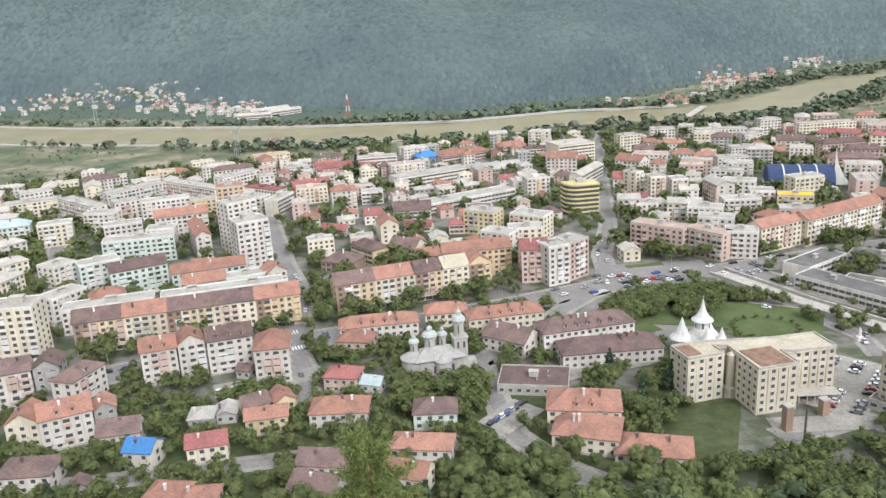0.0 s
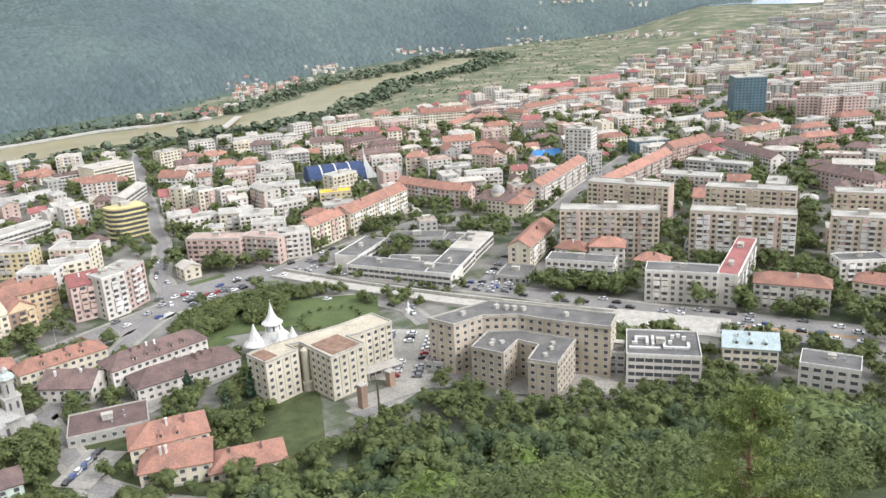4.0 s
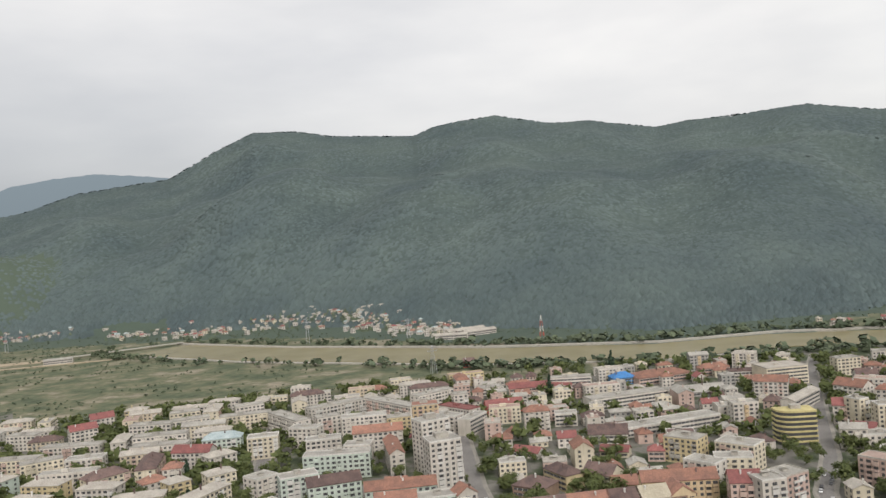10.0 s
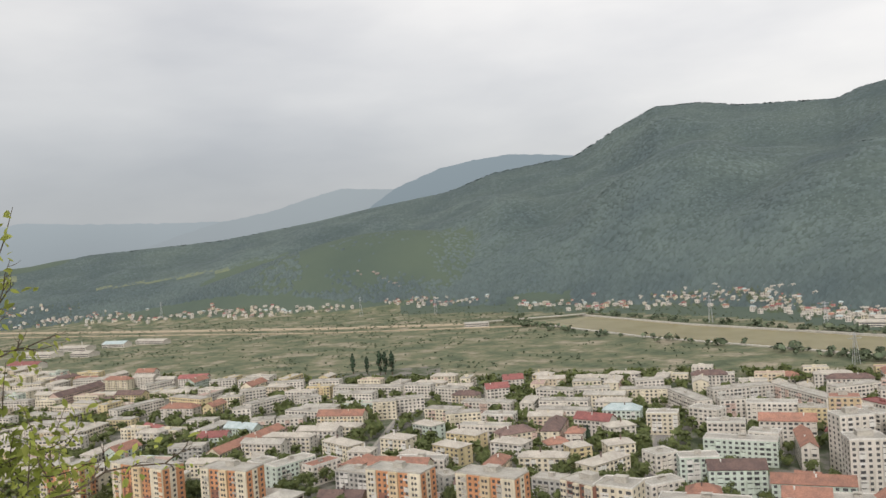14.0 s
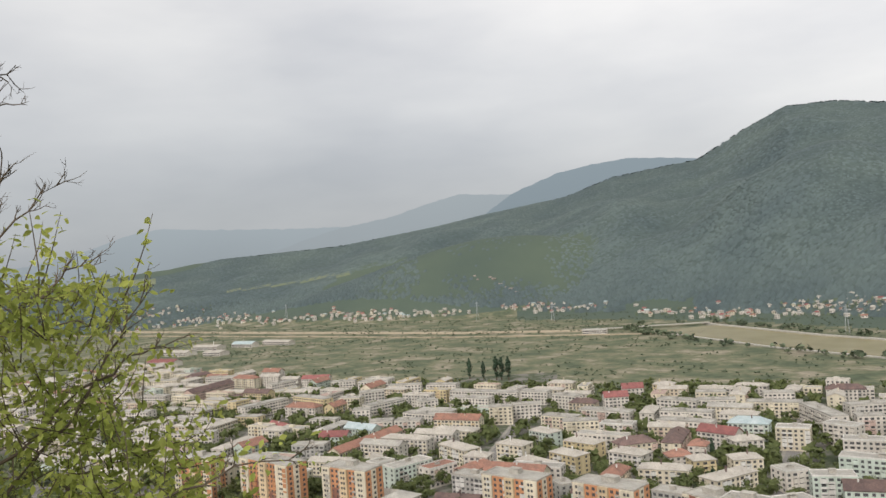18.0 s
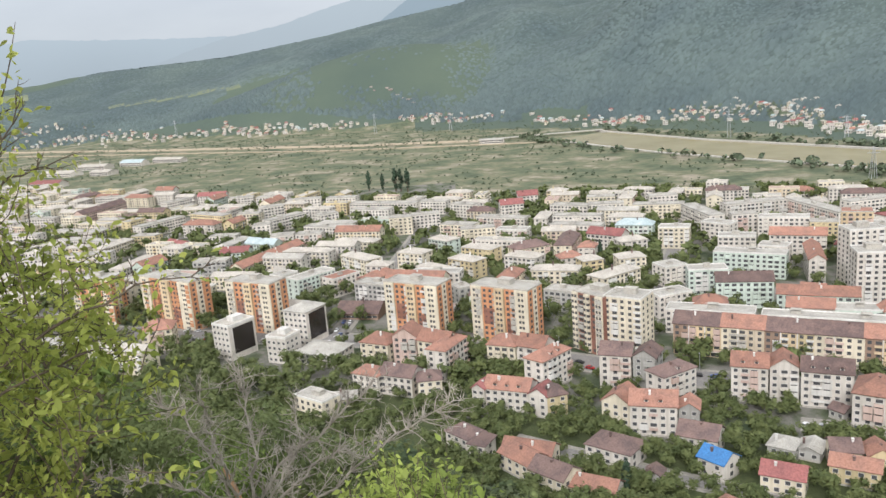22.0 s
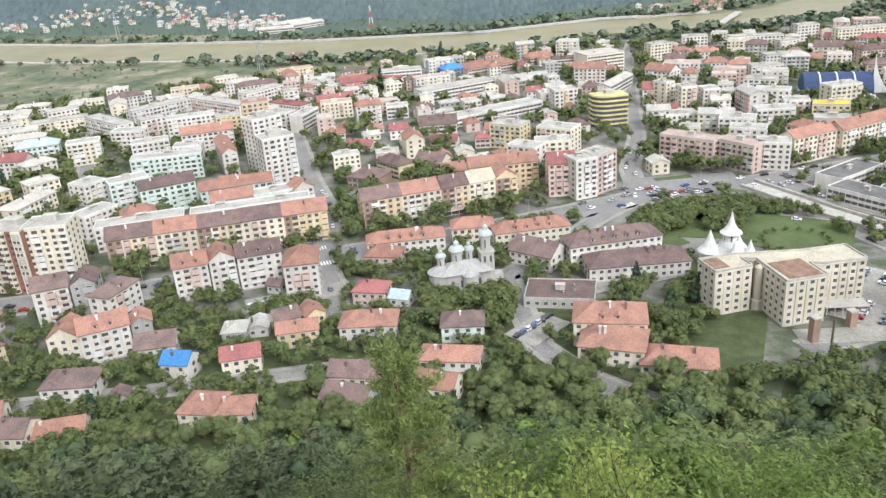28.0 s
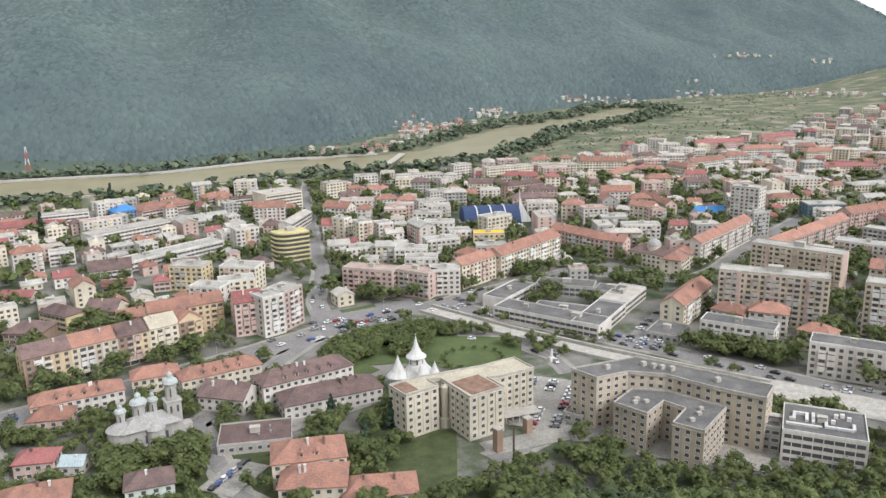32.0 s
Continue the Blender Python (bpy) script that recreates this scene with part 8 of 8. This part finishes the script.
for pts, width in ROAD_LINES[:8] + [PAVED[4], PAVED[5]]:
    for (ax, ay), (bx, by) in zip(pts, pts[1:]):
        d = math.hypot(bx - ax, by - ay)
        ang = math.degrees(math.atan2(by - ay, bx - ax))
        for k in range(int(d / 7)):
            for side in (-1, 1):
                if car_rng.random() < (0.5 if width > 9 else 0.3):
                    off = side * (width / 2 - 1.4) if car_rng.random() < 0.6 else side * 1.9
                    x, y = ax + (bx - ax) * k * 7 / d - (by - ay) / d * off, ay + (by - ay) * k * 7 / d + (bx - ax) / d * off
                    if math.hypot(x, y) < 470 and not in_building(x, y, 1.5):
                        slots.append((x, y, ang + (180 if side > 0 else 0), 0.24))
for k in range(11):
    for row in range(3):
        if car_rng.random() < 0.7:
            f, o = k / 11, (row - 1) * 8.5
            slots.append((122 + 27 * f - 0.8 * o, 252 + 34 * f + 0.63 * o, 142 + car_rng.uniform(-4, 4), 0.38))
            slots.append((204 + 58 * f - 0.62 * o * 0.8, 307 + 46 * f + 0.78 * o * 0.8, 128 + car_rng.uniform(-4, 4), 0.40))
for k in range(7):
    slots.append((6 + k * 1.9, 249 + k * 2.2, 60 + car_rng.uniform(-20, 20), 0.40))
    slots.append((-98 + k * 5, 281 + k * 2.1, 100 + car_rng.uniform(-10, 10), 0.40))
for k in range(24):
    u = car_rng.random()
    slots.append((62 + 64 * u, 390 + 4 * u + car_rng.choice((-7, -3.5, 4, 8)) + car_rng.uniform(-1, 1), car_rng.choice((20, 200, 12, 195)), 0.36))
slots.sort(key=lambda s: math.hypot(s[0], s[1]))
first = {}
for x, y, ang, z in slots[:275]:
    k = car_rng.choice((0, 0, 0, 0, 0, 1, 1, 1, 1, 2, 2, 2, 5, 5, 5, 5, 3, 4))
    if k not in first:
        first[k] = True
        CARS[k].matrix_world = pose(x, y, z, 0, 0, ang)
    else:
        copy_thing(CARS[k], pose(x, y, z, 0, 0, ang))


# ---- bushes, bare boughs and a young pine close to the eye ----
def ahead(az, el, d):
    """A point d metres from the eye at a bearing and a height angle in degrees."""
    a, e = radians(az), radians(el)
    return Vector((math.sin(a) * math.cos(e), math.cos(a) * math.cos(e), math.sin(e))) * d + Vector((0, 0, EYE))


LEAF_V = np.array([(0, 0, 0), (0.22, 0.28, 0.05), (0.25, 0.55, 0.03), (0.12, 0.85, -0.04), (0, 1.05, -0.12), (-0.12, 0.85, -0.04), (-0.25, 0.55, 0.03), (-0.22, 0.28, 0.05), (0, 0.5, -0.03)])
LEAF_T = np.array([(0, 1, 8), (1, 2, 8), (2, 3, 8), (3, 4, 8), (4, 5, 8), (5, 6, 8), (6, 7, 8), (7, 0, 8)])
YOUNG = thin_leaf(leafy("bush_leaves", (0.24, 0.30, 0.06), (0.55, 0.58, 0.15), 1.3), 0.55)
LEAF_MESH = tri_mesh("leaf", LEAF_V * 0.044, LEAF_T, (YOUNG,))
near = random.Random(42)


def leaf_pose(p):
    return Matrix.Translation(p) @ Euler((near.gauss(-0.5, 0.7), near.gauss(0, 0.6), near.uniform(0, 6.28))).to_matrix().to_4x4() @ Matrix.Scale(near.uniform(0.6, 1.3), 4)


def leaf_rest(name, poses, parent, size=0.044, mat=None):
    base = np.c_[LEAF_V * size, np.ones(len(LEAF_V))]
    V = np.vstack([base @ np.array(m).T[:, :3] for m in poses])
    T = np.vstack([LEAF_T + len(LEAF_V) * k for k in range(len(poses))])
    return part(name, tri_mesh(name, V, T, (mat or YOUNG,)), parent, "dense fresh green leaves", kind="stuff")


def boughs(name, starts, depth, mat, parent, spread=0.5, rad=0.02, keep=4.0, many=2):
    """Forking boughs: each start is a list of points; side twigs leave it all along."""
    tips = []

    def grow(V, F, p, d, length, r, level):
        pts = [p]
        for k in range(4):
            d = (d + Vector((near.gauss(0, 0.16), near.gauss(0, 0.16), near.gauss(0.03, 0.16)))).normalized()
            pts.append(pts[-1] + d * length / 4)
        add_tube(V, F, pts, [r, r * 0.85, r * 0.65, r * 0.45, r * 0.25], 4)
        tips.append(pts[-1])
        if level > 0:
            for k in range(near.choice((2, 3))):
                q = pts[near.choice((1, 2, 3))]
                side = Vector((near.gauss(0, 1), near.gauss(0, 1), near.gauss(0.15, 0.8))).normalized()
                grow(V, F, q, (d * 0.75 + side * spread * 1.3).normalized(), length * near.uniform(0.4, 0.65), r * 0.55, level - 1)

    for pts in starts:
        V, F = [], []
        fine = []
        for p, q in zip(pts, pts[1:]):
            fine += [p.lerp(q, k / 4) + Vector((near.gauss(0, 0.012), near.gauss(0, 0.012), near.gauss(0, 0.012))) for k in range(4)]
        fine.append(pts[-1])
        n = len(fine)
        add_tube(V, F, fine, [rad * (1 - 0.75 * k / n) for k in range(n)], 6)
        for k in range(2, n):
            for _ in range(many):
                if near.random() < 0.75:
                    d = (fine[k] - fine[k - 1]).normalized()
                    side = Vector((near.gauss(0, 1), near.gauss(0, 1), near.gauss(0.2, 0.9))).normalized()
                    grow(V, F, fine[k], (d * 0.6 + side * spread).normalized(), near.uniform(0.25, 0.6) * (pts[-1] - pts[0]).length / keep, rad * 0.4, depth)
        part(name, quick_mesh(name, V, F, (mat,)), parent)
    return tips


EDGE = ((-40, -70), (-30, -69.5), (-27.6, -68.6), (-25, -67.6), (-21.4, -67.2), (-18.2, -65.0), (-15.6, -66.2), (-11.5, -68.2), (-9.6, -71), (-6.4, -70.4), (-4.3, -71), (-1.6, -70.4), (-0.5, -72), (0.3, -76), (1, -81))
bush = thing("hazel_bush", 0, 0, 0, 0, "fresh green leafy bush close by on the slope", "bush")
poses, twig_v, twig_f = [], [], []


def shoot(p, d, length, count, V, F, size=1.0):
    """A leafy shoot: a thin twig that bends upwards with leaves on both sides."""
    pts = [p]
    for k in range(3):
        d = (d + Vector((near.gauss(0, 0.15), near.gauss(0, 0.15), near.gauss(0.10, 0.12)))).normalized()
        pts.append(pts[-1] + d * length / 3)
    add_tube(V, F, pts, [0.004 * size, 0.0032 * size, 0.0025 * size, 0.0012], 3)
    rows = []
    for k in range(count):
        t = (0.12 + 0.9 * k / count) * 3
        i = min(int(t), 2)
        q = pts[i].lerp(pts[i + 1], min(t - i, 1.0))
        rows.append(leaf_pose(q + Vector((near.gauss(0, 0.022), near.gauss(0, 0.022), near.gauss(0, 0.02))) * size))
    return rows


while len(poses) < 24500:
    el, az = near.uniform(-40, 0.6), near.uniform(-90, -62)
    dist = near.uniform(3.7, 5.4)
    lim = lerp_table(EDGE, el) + 2.2 * noise.noise((az * 0.35, el * 0.4, 2))
    if az > lim - 1.2 + near.gauss(-0.4, 0.8) or noise.noise((az * 0.22, el * 0.22, dist * 0.9)) < -0.22:
        continue
    way = Vector((near.gauss(0.25, 0.6), near.gauss(-0.1, 0.6), near.gauss(0.35, 0.5))).normalized()
    poses += shoot(ahead(az, el, dist), way, near.uniform(0.2, 0.5), near.randrange(14, 30), twig_v, twig_f)
part("twig_rest", quick_mesh("twig_rest", twig_v, twig_f, (BARK,)), bush, "thin brown twigs", kind="stuff")
stems = []
for az, el in ((-92, -12), (-86, -8), (-80, -9), (-76, -13), (-72, -17), (-69, -20), (-72, -26), (-84, -20)):
    stems.append([ahead(-96 + (az + 96) * 0.2, -52, 4.6), ahead((az - 90) / 2, (el - 46) / 2, 4.7), ahead(az, el, 4.6)])
boughs("stem", stems, 1, BARK, bush, 0.5, 0.018, 6.0)
sprigs = [[ahead(-82, -15, 4.3), ahead(-76, -9, 4.2), ahead(-72.8, -4.5, 4.15), ahead(-70.8, -0.9, 4.1)], [ahead(-80, -11, 4.3), ahead(-75, -7, 4.2), ahead(-71.5, -5.3, 4.2), ahead(-68.8, -4.2, 4.2)],
          [ahead(-78, -18, 4.2), ahead(-71.6, -15, 4.1), ahead(-66.5, -13.2, 4.0), ahead(-61.0, -12.4, 3.95)], [ahead(-84, -6, 4.4), ahead(-79, -3, 4.4), ahead(-75, -2.4, 4.3)],
          [ahead(-80, -20, 4.2), ahead(-73, -17.5, 4.1), ahead(-67.5, -16.0, 4.0)]]
tips = boughs("sprig", sprigs, 1, BARK, bush, 0.45, 0.009, 5.0)
for s, n in zip(sprigs, (150, 26, 60, 110, 50)):
    for k in range(n):
        t = near.uniform(0.25, 1.02) * (len(s) - 1)
        i = min(int(t), len(s) - 2)
        p = s[i].lerp(s[i + 1], t - i) + Vector((near.gauss(0, 0.06), near.gauss(0, 0.06), near.gauss(0, 0.055)))
        poses.append(leaf_pose(p))
for k, m in enumerate(poses[-250:]):
    part("leaf", LEAF_MESH, bush, "", m)
leaf_rest("foliage", poses[:-250], bush)

bare = thing("bare_shrub", 0, 0, 0, 0, "leafless grey-brown boughs with knobbly twigs", "shrub")
limbs = [[ahead(-90, -12, 4.7), ahead(-83, -5, 4.7), ahead(-78.5, -2, 4.7), ahead(-75.5, 0.6, 4.7), ahead(-73.8, 1.5, 4.7)], [ahead(-92, -6, 4.8), ahead(-84, 0, 4.8), ahead(-79, 3.2, 4.8), ahead(-75.6, 6.3, 4.8)],
         [ahead(-92, 4, 4.8), ahead(-84, 10, 4.8), ahead(-80, 12.6, 4.8), ahead(-77.5, 13.7, 4.8)], [ahead(-92, 3, 4.8), ahead(-85, 8.5, 4.8), ahead(-80, 10.8, 4.8), ahead(-77.8, 11.3, 4.8)], [ahead(-90, -16, 4.6), ahead(-82, -6, 4.6), ahead(-79.5, 3, 4.6), ahead(-78.6, 8, 4.6)]]
boughs("bough", limbs, 2, BARK, bare, 0.45, 0.011, 5.5)

STRIPPED = ground_mix("stripped_wood", ((0.3, 0.40, 0.22, 0.12), (0.7, 0.58, 0.36, 0.22)), 8.0)
dead = thing("dead_shrub", 0, 0, 0, 0, "dead grey tangled branches on the slope", "shrub")
B = (-60.7, -30)
limbs = []
for ends in (((-62.5, -25.5), (-64, -22.5), (-65.4, -21)), ((-58, -26.5), (-54, -24.5), (-50.7, -22.1)), ((-54, -28.5), (-49, -25.6), (-44.8, -23.9)), ((-59.5, -25.8), (-59.7, -22.5), (-60, -19.8)), ((-64, -27), (-67, -25.6), (-70, -24.6)),
             ((-64.5, -28.5), (-67.5, -28), (-71, -27.2)), ((-61.8, -26), (-62.4, -23), (-62.9, -20.6)), ((-57, -28), (-55, -26.6), (-52, -26)), ((-66, -30), (-69, -30), (-72, -29.5)), ((-58, -27.5), (-56.4, -25.5), (-56, -22.6))):
    limbs.append([ahead(*B, 6.6)] + [ahead(a, e, 6.6 + near.gauss(0, 0.25)) for a, e in ends])
boughs("branch", limbs, 2, TWIG, dead, 0.8, 0.014, 3.0, 6)
V, F = [], []
add_tube(V, F, [ahead(-60.9, -28.6, 6.5), ahead(-61.4, -27.2, 6.5), ahead(-61.9, -25.9, 6.5)], [0.022, 0.026, 0.01], 6)
part("broken_stub", quick_mesh("broken_stub", V, F, (STRIPPED,)), dead, "stripped orange-brown broken wood")

# leafy shrubs that grow up from the slope just below the eye
SHRUB = thin_leaf(leafy("shrub_leaves", (0.20, 0.275, 0.06), (0.46, 0.53, 0.14), 0.9), 0.55)


def leafy_shrub(az, el, dist, half, drop, shoots, leaf):
    a = radians(az)
    flat = dist * math.cos(radians(el))
    gx, gy = math.sin(a) * flat, math.cos(a) * flat
    gz = ground_z(gx, gy)
    t = thing("leafy_shrub", gx, gy, gz, 0, "fresh green shrub with upright leafy shoots", "shrub", "shrubs below the path")
    base = Vector((gx, gy, gz))
    V, F, rows = [], [], []
    for k in range(shoots):
        u = near.uniform(-1, 1)
        e = el - drop * abs(u) ** 1.7 - abs(near.gauss(0, drop * 0.45)) - 1.5 + 1.2 * noise.noise((az + u * 3, 0, dist))
        e -= 0.75 * math.degrees(leaf * 10 / dist)
        p = ahead(az + u * half, e, dist + near.gauss(0, 0.13 * dist)) - base
        rows += shoot(p, Vector((near.gauss(0, 0.45), near.gauss(0, 0.45), 1)).normalized(), leaf * near.uniform(7, 12), near.randrange(14, 26), V, F, leaf / 0.044)
    part("shoot_rest", quick_mesh("shoot_rest", V, F, (BARK,)), t, "thin brown shoots", kind="stuff")
    for k in range(7):
        u = near.uniform(-0.8, 0.8)
        tip = ahead(az + u * half, el - drop * 0.8, dist) - base
        V, F = [], []
        add_tube(V, F, [Vector((near.gauss(0, 0.12), near.gauss(0, 0.12), -0.2)), tip * 0.5 + Vector((0, 0, 0.1)), tip], [0.03, 0.018, 0.007], 5)
        part("stem", quick_mesh("stem", V, F, (BARK,)), t)
    leaf_rest("foliage", rows, t, leaf, SHRUB)


for row in ((-48.8, -25.6, 6.5, 5.6, 4.5, 330, 0.056), (-36.0, -34.8, 8.5, 3.6, 3.0, 110, 0.060), (-1.2, -37.0, 10.5, 4.0, 2.6, 130, 0.070), (8.6, -34.6, 12, 4.2, 3.2, 190, 0.075), (-17.5, -38.6, 9, 3.4, 2.4, 90, 0.062), (49.5, -35.0, 8, 4.5, 2.6, 110, 0.060), (-57.5, -31.0, 6.2, 4.0, 3.0, 120, 0.054)):
    leafy_shrub(*row)

# young pines below the path
REDBARK = ground_mix("pine_bark", ((0.3, 0.12, 0.07, 0.045), (0.7, 0.24, 0.15, 0.10)), 3.0)
PINE = leafy("pine_needles", (0.10, 0.135, 0.035), (0.20, 0.235, 0.07), 1.5)
rsn = np.random.default_rng(17)


def young_pine(az, dist, el, limbs):
    px0, py0 = math.sin(radians(az)) * dist, math.cos(radians(az)) * dist
    gz = ground_z(px0, py0)
    pine = thing("young_pine", px0, py0, gz, 0, "slender young pine with yellow-green needles", "tree")
    top = EYE - dist * math.tan(radians(el)) - gz
    V, F = [], []
    add_tube(V, F, [(0, 0, -0.5), (0.05, 0, top * 0.4), (-0.03, 0.03, top * 0.75), (0, 0, top)], [0.16, 0.12, 0.07, 0.02], 7)
    part("trunk", quick_mesh("trunk", V, F, (REDBARK,)), pine, "reddish pine trunk")
    NV, NT, k0 = [], [], 0
    for i in range(limbs):
        z = top * near.uniform(0.28, 0.98)
        a = near.uniform(0, 6.28)
        L = (0.5 + 2.7 * (1 - z / top) ** 0.6) * near.uniform(0.7, 1.15)
        tip = Vector((math.cos(a) * L, math.sin(a) * L, z + L * 0.30))
        V, F = [], []
        add_tube(V, F, [(0, 0, z), tuple(tip * 0.5 + Vector((0, 0, z * 0.5 - 0.08))), tuple(tip)], [0.035, 0.022, 0.01], 4)
        part("limb", quick_mesh("limb", V, F, (REDBARK,)), pine)
        m = 260
        t = rsn.uniform(0.35, 1.08, (m, 1))
        base = np.array((0, 0, z)) * (1 - t) + np.array(tip) * t + rsn.normal(0, 0.15, (m, 3))
        d = rsn.normal(0, 1, (m, 3)) + (0, 0, 0.6)
        d /= np.linalg.norm(d, axis=1)[:, None]
        w = np.cross(d, rsn.normal(0, 1, (m, 3)))
        w /= np.linalg.norm(w, axis=1)[:, None]
        NV.append(np.stack((base - w * 0.026, base + w * 0.026, base + d * 0.30), 1).reshape(-1, 3))
        NT.append(k0 + np.arange(3 * m).reshape(-1, 3))
        k0 += 3 * m
    part("needles", tri_mesh("needles", np.vstack(NV), np.vstack(NT), (PINE,)), pine, "yellow-green needle tufts", kind="stuff")


young_pine(-8.6, 30, 29.4, 62)
young_pine(52.9, 34, 26.9, 54)
